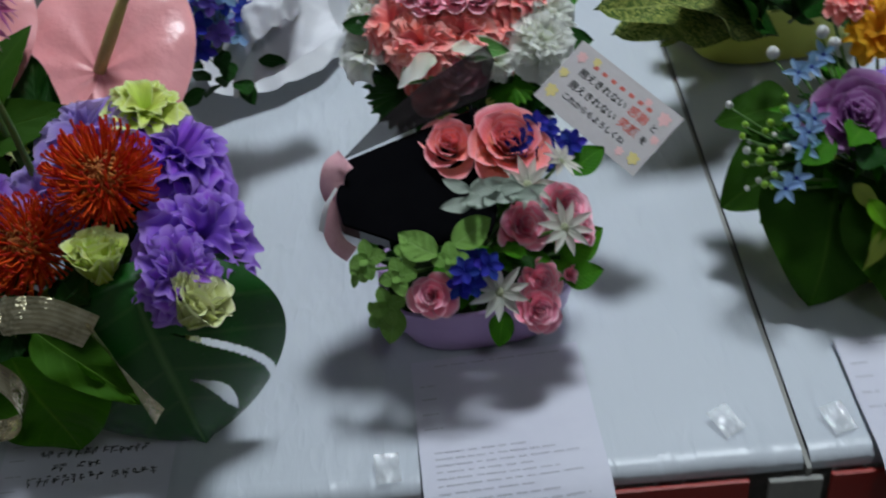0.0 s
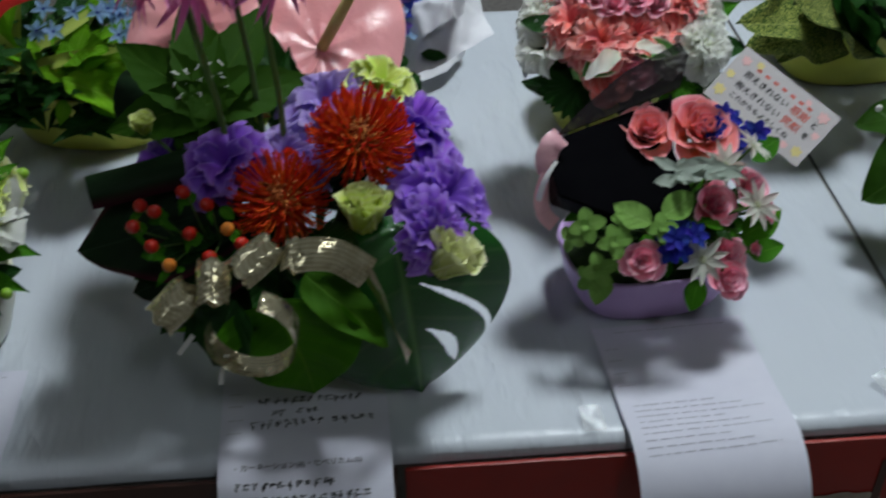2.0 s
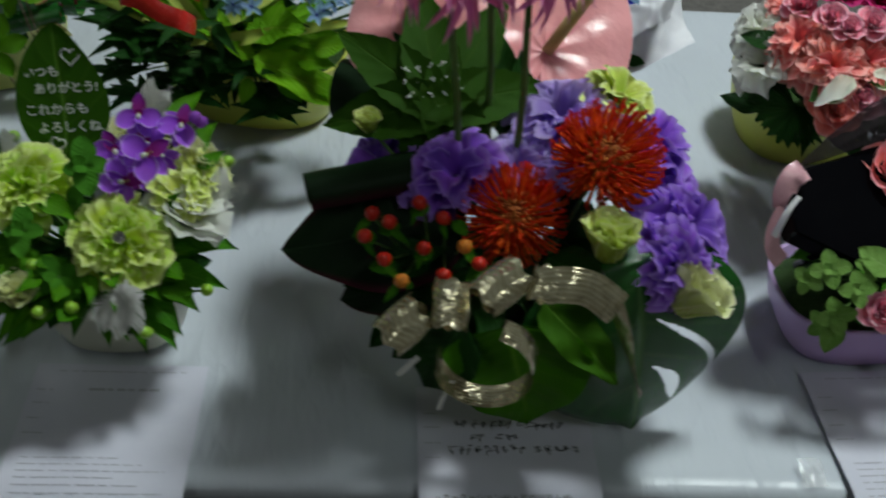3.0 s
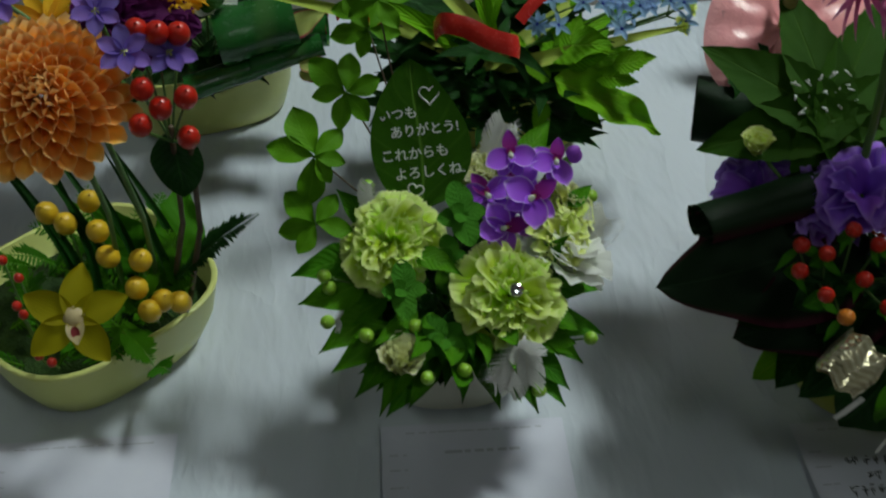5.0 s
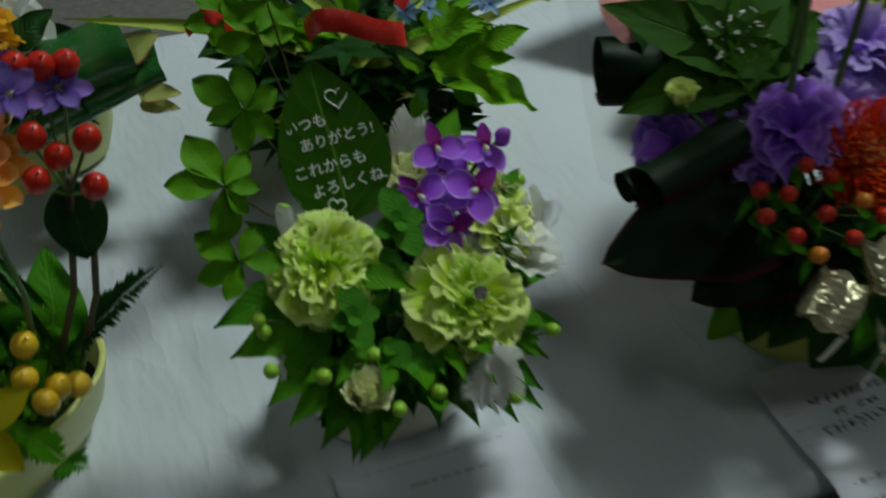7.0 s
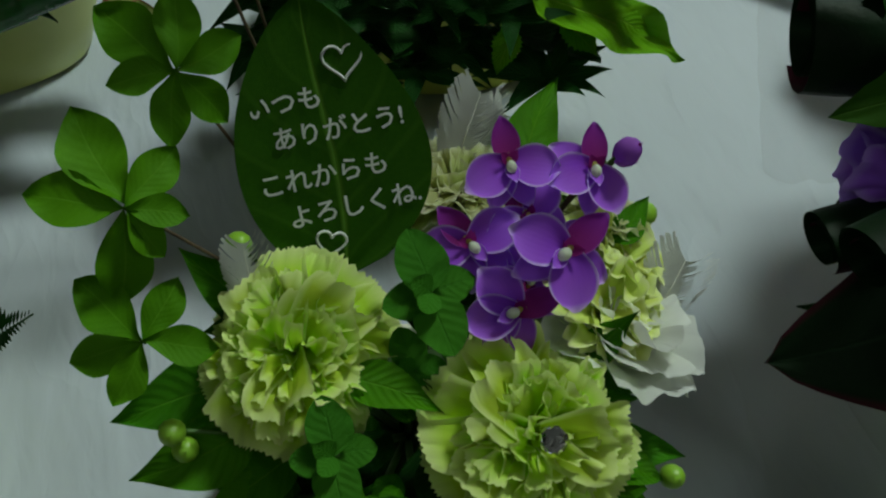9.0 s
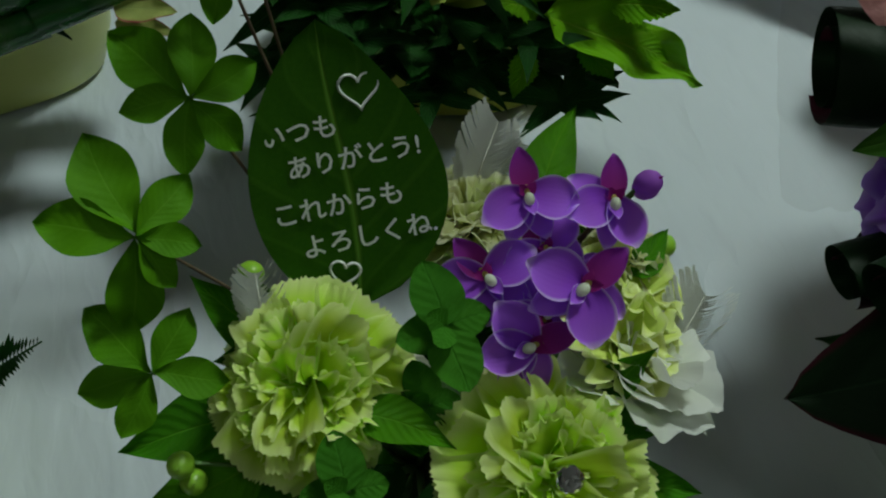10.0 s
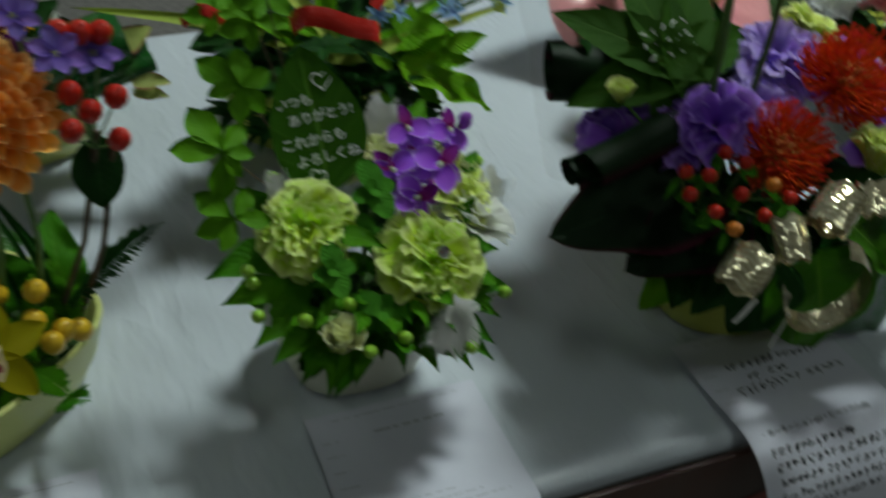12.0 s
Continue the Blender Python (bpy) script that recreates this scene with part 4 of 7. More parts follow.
def orchid(parent, p, n, r, spin, turns=(72, -72, 142, -142)):
    """A moth orchid: a wine-red upper sepal, two broad petals, two lower sepals, a lip and a white column."""
    m = facing(p, n, spin, r)
    ob = put("orchid", KNOB, WHITE_PET, parent, m @ Matrix.Translation((0, -0.10, 0.20)) @ Matrix.Diagonal((0.10, 0.13, 0.22, 1)), "purple moth orchid with pale petal rims")
    for k, ang in enumerate(turns):
        broad = k < 2
        put("petal", ORCHID_PETAL if broad else ORCHID_SEPAL, ORCHID, ob, m @ Matrix.Translation((0, 0, 0.02 if broad else -0.03)) @ Matrix.Rotation(radians(ang), 4, "Z") @ Matrix.Rotation(radians(10 if broad else -8), 4, "X") @ Matrix.Scale(1.02 if broad else 0.96, 4))
    put("petal", ORCHID_SEPAL, ORCHID_SEP, ob, m @ Matrix.Rotation(radians(14), 4, "X") @ Matrix.Scale(0.92, 4))
    for ang in (-40, 40):
        put("lip_lobe", ORCHID_SEPAL, ORCHID_LIP, ob, m @ Matrix.Translation((0, 0, 0.05)) @ Matrix.Rotation(radians(ang), 4, "Z") @ Matrix.Rotation(radians(48), 4, "X") @ Matrix.Scale(0.34, 4))
    put("lip", ORCHID_SEPAL, ORCHID, ob, m @ Matrix.Translation((0, -0.05, 0.06)) @ Matrix.Rotation(radians(180), 4, "Z") @ Matrix.Rotation(radians(40), 4, "X") @ Matrix.Scale(0.46, 4))
    put("pollen", KNOB, POLLEN, ob, m @ Matrix.Translation((0, 0.10, 0.10)) @ Matrix.Scale(0.09, 4))


def starflower(parent, p, n, r, mesh, mat, eye, name, eye_r=0.2, foot=None):
    ob = bloom(parent, name, mesh, mat, p, n, r, None, foot, 0.0)
    put("flower_centre", KNOB, eye, ob, facing(Vector(p) + Vector(n).normalized() * r * 0.03, n, 0, r * eye_r))
    return ob


# ---- arrangement of green carnations with a lettered leaf ----
def heart(parent, m, size, mat):
    """A drawn heart outline as a thin raised line."""
    bm = fresh()
    pts = []
    for k in range(33):
        a = k * 6.2832 / 32
        pts.append(m @ Vector((size * 0.055 * 16 * math.sin(a) ** 3, size * 0.055 * (13 * math.cos(a) - 5 * math.cos(2 * a) - 2 * math.cos(3 * a) - math.cos(4 * a)), 0)))
    tube(bm, pts, 0.0006, 5, False)
    put("drawn_heart", done(bm, "heart"), mat, parent)


gc = thing("flower_arrangement", (-0.515, 0.735, TOP), "green carnations and purple orchids in white bowl with lettered leaf", "flower arrangement", "flower arrangements")
bowl(gc, -0.515, 0.742, 0.070, 0.060, TOP + 0.003, TOP + 0.066, 2.6, 0.0, WHITE_POT)
FOOT = (-0.515, 0.735, 0.765)
c1 = bloom(gc, "carnation", CARNATION, GREEN_CARN, (-0.566, 0.700, 0.888), (-0.25, -0.50, 0.85), 0.0365, 0.5, FOOT, label="pale green ruffled carnation")
c2 = bloom(gc, "carnation", CARNATION, GREEN_CARN, (-0.479, 0.654, 0.870), (0.10, -0.66, 0.76), 0.0385, 1.5, FOOT, label="pale green carnation with a rhinestone in its middle")
bm = fresh()
bmesh.ops.create_icosphere(bm, subdivisions=3, radius=1.0, matrix=Matrix.Translation((0, 0, 0.3)) @ Matrix.Diagonal((1, 1, 0.6, 1)))
grng = random.Random(77)
for v in bm.verts:
    v.co += Vector((grng.uniform(-0.06, 0.06), grng.uniform(-0.06, 0.06), grng.uniform(-0.08, 0.08)))
put("rhinestone", done(bm, "rhinestone", False), GEM, c2, facing((-0.4775, 0.649, 0.877), (0.0, -0.62, 0.8), 0, 0.0052))
for p, n, r in (((-0.486, 0.775, 0.893), (0, 0.2, 1), 0.034), ((-0.425, 0.748, 0.885), (0.5, 0.1, 0.8), 0.026)):
    bloom(gc, "carnation", CARNATION, PALE_CARN, p, n, r, None, FOOT)
for p, n, r in (((-0.431, 0.700, 0.868), (0.45, 0.02, 0.85), 0.037),):
    bloom(gc, "lisianthus", CHALICE, WHITE_PET, p, n, r, 0.3, FOOT, label="white ruffled lisianthus")
bloom(gc, "rose", CUP, CREAM_BUD, (-0.559, 0.632, 0.836), (0.20, -0.15, 0.95), 0.026, 0.6, FOOT, label="half-open cream rosebud")
bloom(gc, "lisianthus", OPEN_LIS, LIME_LIS, (-0.438, 0.702, 0.882), (0.4, -0.35, 0.85), 0.024, 2.0, FOOT)
bloom(gc, "lisianthus", OPEN_LIS, LIME_LIS, (-0.428, 0.728, 0.883), (0.5, -0.1, 0.85), 0.027, 1.0, FOOT)
# white feathers: a rib with fine barbs
def feather(parent, b, t, wide, seed, up=(0, -0.8, 0.6)):
    rng = random.Random(seed)
    bm = fresh()
    for k in range(26):
        f = 0.06 + 0.94 * k / 26
        w = wide * math.sin(math.pi * min(0.12 + 0.80 * f, 1.0)) ** 0.6
        for sd in (-1, 1):
            jit = rng.uniform(-0.05, 0.08)
            sheet(bm, Matrix(), lambda u, v: (sd * w * v + 0.012 * u, f + 0.42 * w * v + 0.5 * v * v * w + jit * v + 0.030 * u * (1 - 0.6 * v), -0.10 * f * f + 0.10 * w * v * (1 - v) - 0.25 * w * v * v), 1, 4)
    tube(bm, [(0, -0.1, 0.0), (0, 0.5, -0.02), (0, 1.0, -0.09)], [0.018, 0.012, 0.004], 5)
    put("feather", done(bm, "feather"), FEATHER, parent, along(b, t, up))


for k, (b, t, w) in enumerate((((-0.474, 0.630, 0.846), (-0.496, 0.612, 0.824), 0.36), ((-0.474, 0.630, 0.847), (-0.486, 0.609, 0.820), 0.40), ((-0.472, 0.630, 0.847), (-0.471, 0.610, 0.822), 0.40), ((-0.478, 0.628, 0.848), (-0.464, 0.618, 0.842), 0.45),
                               ((-0.486, 0.785, 0.880), (-0.470, 0.795, 0.916), 0.34), ((-0.486, 0.785, 0.880), (-0.460, 0.792, 0.906), 0.34), ((-0.575, 0.722, 0.880), (-0.576, 0.734, 0.910), 0.30),
                               ((-0.590, 0.685, 0.838), (-0.605, 0.670, 0.834), 0.4), ((-0.420, 0.705, 0.855), (-0.402, 0.716, 0.882), 0.45))):
    feather(gc, b, t, w, 200 + k)
# purple orchid spray
for p, n, spin, r, turns in (((-0.468, 0.741, 0.927), (0.0, -0.62, 0.78), 0.05, 0.0215, (112, -108, 150, -160)), ((-0.435, 0.738, 0.921), (0.15, -0.55, 0.82), -0.40, 0.0215, (112, -150, 60, 178)),
                             ((-0.486, 0.724, 0.904), (-0.15, -0.66, 0.75), 0.75, 0.0225, (58, -102, 140, -160)), ((-0.456, 0.702, 0.917), (0.05, -0.70, 0.72), -1.05, 0.0245, (118, -122, 165, -75)),
                             ((-0.475, 0.696, 0.895), (0.0, -0.75, 0.66), -1.35, 0.0225, (112, 172, 215, -95)), ((-0.462, 0.730, 0.908), (0.1, -0.7, 0.7), 0.5, 0.020, (72, -72, 142, -142)),
                             ((-0.452, 0.722, 0.900), (0.3, -0.7, 0.6), 2.2, 0.020, (72, -72, 142, -142)), ((-0.466, 0.712, 0.890), (0.1, -0.75, 0.6), 2.6, 0.019, (72, -72, 142, -142))):
    p = (p[0] - 0.005, p[1], p[2])
    orchid(gc, p, n, r * 0.92, spin, turns)
    stem(gc, p, (-0.47, 0.74, 0.86), 0.0012, BROWN_STEM)
for p in ((-0.425, 0.742, 0.922), (-0.428, 0.735, 0.931)):
    berry(gc, p, (0.5, -0.4, 0.7), 0.0055, ORCHID_SEP, "orchid_bud", (-0.45, 0.74, 0.90))
# the lettered leaf, held up on its stalk
LB, LT = Vector((-0.5375, 0.737, 0.882)), Vector((-0.541, 0.787, 0.983))
lp = along(LB, LT, (0.02, -0.93, 0.36), 1.0)
MSG = blade(0.66, 0.78, 0.72, 0.02, 0.02, 0.0, nu=10, nv=20, seed=0)
msg = put("message_leaf", MSG, LEAF_MSG, gc, lp, "broad dark green leaf with white hand-lettering")
stem(gc, LB, FOOT)
for text, x, y, size in (("いつも", -0.25, 0.610, 0.086), ("ありがとう!", -0.180, 0.495, 0.086), ("これからも", -0.25, 0.340, 0.090), ("よろしくね.", -0.170, 0.215, 0.090)):
    writing(text, size, CHALK, msg, lp @ Matrix.Translation((x, y, 0.017)) @ Matrix.Rotation(0.05, 4, "Z"), "lettering", 0.0012)
heart(msg, lp @ Matrix.Translation((0.09, 0.760, 0.016)), 0.075, CHALK)
heart(msg, lp @ Matrix.Translation((-0.04, 0.135, 0.012)) @ Matrix.Rotation(-0.3, 4, "Z"), 0.06, CHALK)


def creeper(parent, p, n, spin, r, foot, blades=((0, 1.0), (68, 0.95), (-62, 1.0), (128, 0.72), (-135, 0.78))):
    """Leaflets of uneven length spread round one stalk."""
    m = facing(p, n, spin, 1)
    ob = put("creeper_leaf", KNOB, STEM, parent, m @ Matrix.Scale(0.0012, 4), "five-fingered green creeper leaf")
    for k, (ang, s) in enumerate(blades):
        s *= 0.92
        put("leaflet", LEAFLET[int(ang) % 3], LEAF_CREEP, ob, m @ Matrix.Translation((0, 0, 0.0006 * k)) @ Matrix.Rotation(radians(ang), 4, "Z") @ Matrix.Rotation(radians(rngs.uniform(-14, 12)), 4, "X") @ Matrix.Rotation(radians(rngs.uniform(-18, 18)), 4, "Y") @ Matrix.Scale(r * s * 0.96, 4))
    stem(parent, p, foot, 0.0007, BROWN_STEM)


creeper(gc, (-0.614, 0.738, 0.934), (-0.1, -0.72, 0.68), 0.0, 0.044, (-0.565, 0.735, 0.88), ((28, 1.12), (80, 0.96), (172, 0.95), (-40, 0.74), (-98, 0.58), (-145, 0.58)))
creeper(gc, (-0.590, 0.776, 0.962), (-0.05, -0.72, 0.68), 0.0, 0.043, (-0.55, 0.75, 0.89), ((47, 1.05), (-6, 0.82), (-66, 0.74), (96, 0.66), (168, 0.74), (-140, 0.70)))
creeper(gc, (-0.615, 0.706, 0.898), (-0.15, -0.72, 0.66), 0.0, 0.042, (-0.57, 0.725, 0.86), ((53, 0.98), (108, 0.80), (-28, 0.70), (-94, 0.72), (157, 0.68)))
creeper(gc, (-0.565, 0.790, 1.028), (0.0, -0.75, 0.65), -0.2, 0.036, (-0.545, 0.78, 0.9))
creeper(gc, (-0.572, 0.800, 1.000), (0.1, -0.75, 0.65), 0.5, 0.034, (-0.545, 0.78, 0.9))
# mint rosettes
for p, n, r in (((-0.511, 0.703, 0.904), (0.05, -0.62, 0.78), 0.025), ((-0.555, 0.662, 0.871), (-0.05, -0.6, 0.8), 0.022), ((-0.528, 0.640, 0.842), (0.0, -0.7, 0.7), 0.022), ((-0.575, 0.70, 0.865), (-0.3, -0.5, 0.8), 0.018), ((-0.52, 0.69, 0.875), (0, -0.5, 0.9), 0.018)):
    m = facing(p, n, 0.12 if p[2] > 0.9 else rngs.uniform(0, 1.5), 1)
    for k in range(6):
        s, tilt = (1.0 if k % 2 == 0 else 0.74, 8) if k < 4 else (0.5, 50)
        put("mint_leaf", MINT[k % 2], LEAF_MINT, gc, m @ Matrix.Translation((0, 0, -0.004 * (k < 4) * (k % 2))) @ Matrix.Rotation(radians(90 * k + (45 if k > 3 else 0)), 4, "Z") @ Matrix.Rotation(radians(tilt), 4, "X") @ Matrix.Scale(r * s, 4))
    stem(gc, p, FOOT)
# ivy-like skirt leaves
for t in ((-0.633, 0.675, 0.835), (-0.618, 0.645, 0.818), (-0.607, 0.625, 0.815), (-0.591, 0.610, 0.806), (-0.577, 0.603, 0.798), (-0.567, 0.600, 0.794), (-0.552, 0.602, 0.800), (-0.490, 0.605, 0.792), (-0.478, 0.606, 0.796), (-0.440, 0.615, 0.782), (-0.437, 0.622, 0.790), (-0.405, 0.660, 0.803), (-0.424, 0.640, 0.800), (-0.398, 0.70, 0.815),
          (-0.609, 0.660, 0.826), (-0.600, 0.720, 0.866), (-0.640, 0.700, 0.845), (-0.515, 0.606, 0.800), (-0.46, 0.607, 0.786)):
    t = Vector(t) + Vector((0, 0.008, 0.010))
    c = Vector((-0.515, 0.705, t.z + 0.014))
    b = t.lerp(c, 0.42 + 0.06 * rngs.random())
    leaf(gc, "leaf", POINTED, LEAF_BRIGHT if rngs.random() < 0.6 else LEAF_MID, b, t, (rngs.uniform(-0.3, 0.3), -0.5, 0.9), rngs.uniform(1.0, 1.35))
for b, t in (((-0.575, 0.73, 0.87), (-0.60, 0.755, 0.895)), ((-0.44, 0.75, 0.88), (-0.42, 0.775, 0.905)), ((-0.43, 0.73, 0.885), (-0.408, 0.745, 0.895)), ((-0.46, 0.77, 0.89), (-0.435, 0.80, 0.92)), ((-0.545, 0.690, 0.880), (-0.515, 0.668, 0.882)), ((-0.452, 0.69, 0.868), (-0.440, 0.682, 0.895))):
    leaf(gc, "leaf", POINTED, LEAF_BRIGHT, b, t, (0, -0.5, 0.9), 1.15)
thicket(gc, "leaf", OVAL + POINTED, LEAF_MID, (-0.515, 0.70), 0.085, 0.07, 0.790, 0.845, 60, 0.030, 21)
thicket(gc, "leaf", OVAL + POINTED, LEAF_BRIGHT, (-0.515, 0.675), 0.090, 0.05, 0.805, 0.850, 70, 0.028, 23)
thicket(gc, "leaf", OVAL, LEAF_DARK, (-0.515, 0.71), 0.07, 0.06, 0.78, 0.85, 46, 0.036, 22)
for p in ((-0.609, 0.690, 0.850), (-0.611, 0.668, 0.837), (-0.583, 0.643, 0.846), (-0.548, 0.650, 0.846), (-0.541, 0.622, 0.822), (-0.515, 0.622, 0.828), (-0.461, 0.622, 0.803), (-0.408, 0.750, 0.878), (-0.578, 0.745, 0.900), (-0.612, 0.690, 0.862), (-0.418, 0.660, 0.815)):
    berry(gc, p, (rngs.uniform(-0.5, 0.3), -0.6, 0.6), 0.0058, GREEN_BERRY, foot=(p[0] * 0.6 - 0.515 * 0.4, p[1] * 0.6 + 0.7 * 0.4, p[2] - 0.02))

# ---- arrangement of pincushions, lisianthus and monstera ----
ga = thing("flower_arrangement", (-0.155, 0.70, TOP), "red pincushions and violet lisianthus over monstera with gold bow", "flower arrangement", "flower arrangements")
bowl(ga, -0.160, 0.712, 0.085, 0.075, TOP + 0.003, TOP + 0.066, 2.2, 0.0, LIME_POT)
FA = (-0.155, 0.705, 0.77)
for p, n, r in (((-0.104, 0.680, 0.952), (0.15, -0.5, 0.85), 0.046), ((-0.178, 0.658, 0.908), (-0.1, -0.6, 0.8), 0.044)):
    ob = bloom(ga, "pincushion", PINCUSHION, PIN_STYLE, p, n, r, None, FA, 0.55, "orange-red pincushion flower with curling styles")
    put("flower_centre", PIN_CORE_M, PIN_CORE, ob, facing(Vector(p) - Vector(n).normalized() * r * 0.50, n, 0, r))
for p, n, r, mat, ms in (((-0.136, 0.752, 0.940), (-0.2, -0.2, 1), 0.042, LAVENDER, LISIANTHUS), ((-0.055, 0.742, 0.920), (0.5, 0.0, 0.8), 0.045, VIOLET, LISIANTHUS), ((-0.035, 0.668, 0.890), (0.5, -0.4, 0.75), 0.043, VIOLET, LISIANTHUS),
                         ((-0.226, 0.694, 0.922), (-0.3, -0.4, 0.85), 0.036, VIOLET, OPEN_LIS), ((-0.288, 0.745, 0.885), (-0.6, -0.2, 0.7), 0.036, VIOLET, OPEN_LIS), ((-0.172, 0.708, 0.914), (-0.1, -0.4, 0.9), 0.034, LAVENDER, LISIANTHUS),
                         ((-0.25, 0.715, 0.905), (-0.4, -0.3, 0.8), 0.032, VIOLET, LISIANTHUS), ((-0.048, 0.622, 0.884), (0.35, -0.7, 0.55), 0.031, VIOLET, LISIANTHUS)):
    bloom(ga, "lisianthus", ms, mat, p, n, r, None, FA, 0.45)
for p, n, r, mat in (((-0.106, 0.632, 0.914), (0.05, 0.15, 1.0), 0.0250, LIME_LIS), ((-0.031, 0.612, 0.876), (0.60, 0.05, 0.8), 0.027, CREAM_BUD), ((-0.082, 0.772, 0.950), (0.3, 0.0, 0.9), 0.026, LIME_LIS),
                     ((-0.196, 0.815, 0.912), (-0.1, 0.2, 1), 0.032, LIME_LIS), ((-0.293, 0.737, 0.935), (-0.2, -0.1, 1.0), 0.015, LIME_LIS), ((-0.235, 0.80, 0.90), (-0.1, 0, 1), 0.024, LIME_LIS)):
    bloom(ga, "lisianthus_bud" if r < 0.027 else "rose", CUP if p[1] < 0.64 or p[0] < -0.29 else OPEN_LIS, mat, p, n, r * (1.45 if p[1] < 0.64 else 1.2), None, FA, 0.5)


def spathe():
    bm = fresh()

    def point(u, v):
        a = u * math.pi
        r = (0.62 + 0.38 * abs(math.cos(a / 2)) ** 0.6 + 0.10 * math.cos(2 * a)) * (1 - 0.62 * max(0, abs(u) - 0.90) * 10)
        rr = v * r
        x, y = math.sin(a) * rr * 0.62, math.cos(a) * rr * 0.72
        vein = 0.009 * abs(math.sin(abs(a) * 5 + 3 * v)) * v * (1 - 0.6 * v) + 0.004 * noise.noise((x * 14, y * 14, 1))
        return (x, y, 0.10 * v * v - 0.16 * v ** 4 + vein + 0.015 * noise.noise((x * 5, y * 5, 3)))

    sheet(bm, Matrix(), point, 64, 14)
    return done(bm, "spathe")


SPATHE_M = spathe()
for p, n, spin, r, sp in (((-0.140, 0.846, 0.935), (0.12, -0.60, 0.8), -0.45, 0.145, (0.52, 0.1, 0.85)), ((-0.252, 0.830, 0.972), (-0.05, -0.62, 0.78), -0.5, 0.115, (0.02, 0.05, 1.0))):
    ob = put("anthurium", SPATHE_M, SPATHE, ga, facing(p, n, spin, r), "glossy pink anthurium with a yellow spadix")
    bm = fresh()
    d = Vector(sp).normalized()
    q = Vector(p) + Vector(n).normalized() * 0.002
    tube(bm, [q, q + d * 0.03, q + d * 0.06, q + d * 0.085, q + d * 0.092], [0.0052, 0.0056, 0.0050, 0.0040, 0.0015], 10)
    put("spadix", done(bm, "spadix"), SPADIX, ob)
    stem(ga, Vector(p) - Vector(n) * 0.004, FA, 0.0025)
# pink nerines on tall stems
for hx, hy, hz in ((-0.236, 0.700, 1.076), (-0.178, 0.708, 1.078), (-0.205, 0.740, 1.090)):
    stem(ga, (hx, hy, hz), (hx * 0.75 - 0.155 * 0.25, hy + 0.02, 0.86), 0.0028, STEM, 0.003)
    for k in range(13):
        a = k * 0.698 + hx * 40
        d = Vector((math.cos(a), math.sin(a), 0.35 + 0.5 * (k % 3)))
        c = Vector((hx, hy, hz)) + d * 0.022
        stem(ga, c, (hx, hy, hz), 0.0010)
        ob = bloom(ga, "nerine", NERINE_M, NERINE, c, d, 0.032, None, None, 0.1, "pink spidery nerine floret")
        for j in range(3):
            bm = fresh()
            e = d.normalized() + Vector((rngs.uniform(-0.4, 0.4), rngs.uniform(-0.4, 0.4), 0.2))
            tube(bm, [c, c + e * 0.014, c + e * 0.024 + Vector((0, 0, 0.004))], [0.0005, 0.0004, 0.0009], 5)
            put("stamen", done(bm, "stamen"), NERINE, ob)
# broad lobed leaf with white marker strokes that cannot be read
fl = leaf(ga, "lobed_leaf", FATSIA, LEAF_FATSIA, (-0.236, 0.744, 0.944), (-0.252, 0.808, 1.008), (0.0, -0.80, 0.6), 1.0, "dark green lobed leaf with blurred white marks")
stem(ga, (-0.236, 0.744, 0.943), FA)
mp = along((-0.236, 0.744, 0.944), (-0.252, 0.808, 1.008), (0.0, -0.80, 0.6), 1.0)
bm = fresh()
for row in range(3):
    for k in range(5):
        x, y = -0.28 + 0.11 * k + rngs.uniform(-0.02, 0.02), 0.32 - 0.12 * row
        for _ in range(2):
            a, b = Vector((x + rngs.uniform(0, 0.05), y + rngs.uniform(0, 0.05), 0.02)), Vector((x + rngs.uniform(0.02, 0.08), y + rngs.uniform(-0.02, 0.06), 0.02))
            tube(bm, [mp @ a, mp @ a.lerp(b, 0.5), mp @ b], 0.0007, 4)
tagged(put("marker_writing", done(bm, "marker_writing"), CHALK, fl), kind="stuff")
leaf(ga, "leaf", TOOTHED, LEAF_DARK, (-0.17, 0.74, 0.88), (-0.165, 0.79, 0.97), (0, -0.9, 0.4), 0.9)
leaf(ga, "leaf", TOOTHED, LEAF_DARK, (-0.25, 0.76, 0.90), (-0.30, 0.83, 0.99), (0, -0.8, 0.5), 0.9)
leaf(ga, "leaf", OVAL, LEAF_DARK, (-0.18, 0.78, 0.90), (-0.19, 0.83, 0.97), (0, -0.9, 0.4), 0.9)


def rolled(parent, a, b, r0, r1, mat, turns=1.6, name="rolled_leaf", squash=0.75):
    """A leaf wound into a loose roll from a to b."""
    a, b = Vector(a), Vector(b)
    d = (b - a).normalized()
    x = d.cross(Vector((0, 0, 1))).normalized()
    z = x.cross(d)
    bm = fresh()

    def point(u, v):
        ang = (u + 1) / 2 * turns * 6.2832
        r = (r0 + (r1 - r0) * v) * (0.55 + 0.45 * (u + 1) / 2) * (1 + 0.04 * math.sin(7 * v + 2 * u))
        return a.lerp(b, v) + x * math.cos(ang) * r + z * math.sin(ang) * r * squash

    sheet(bm, Matrix(), point, 34, 10)
    return put(name, done(bm, name), mat, parent)


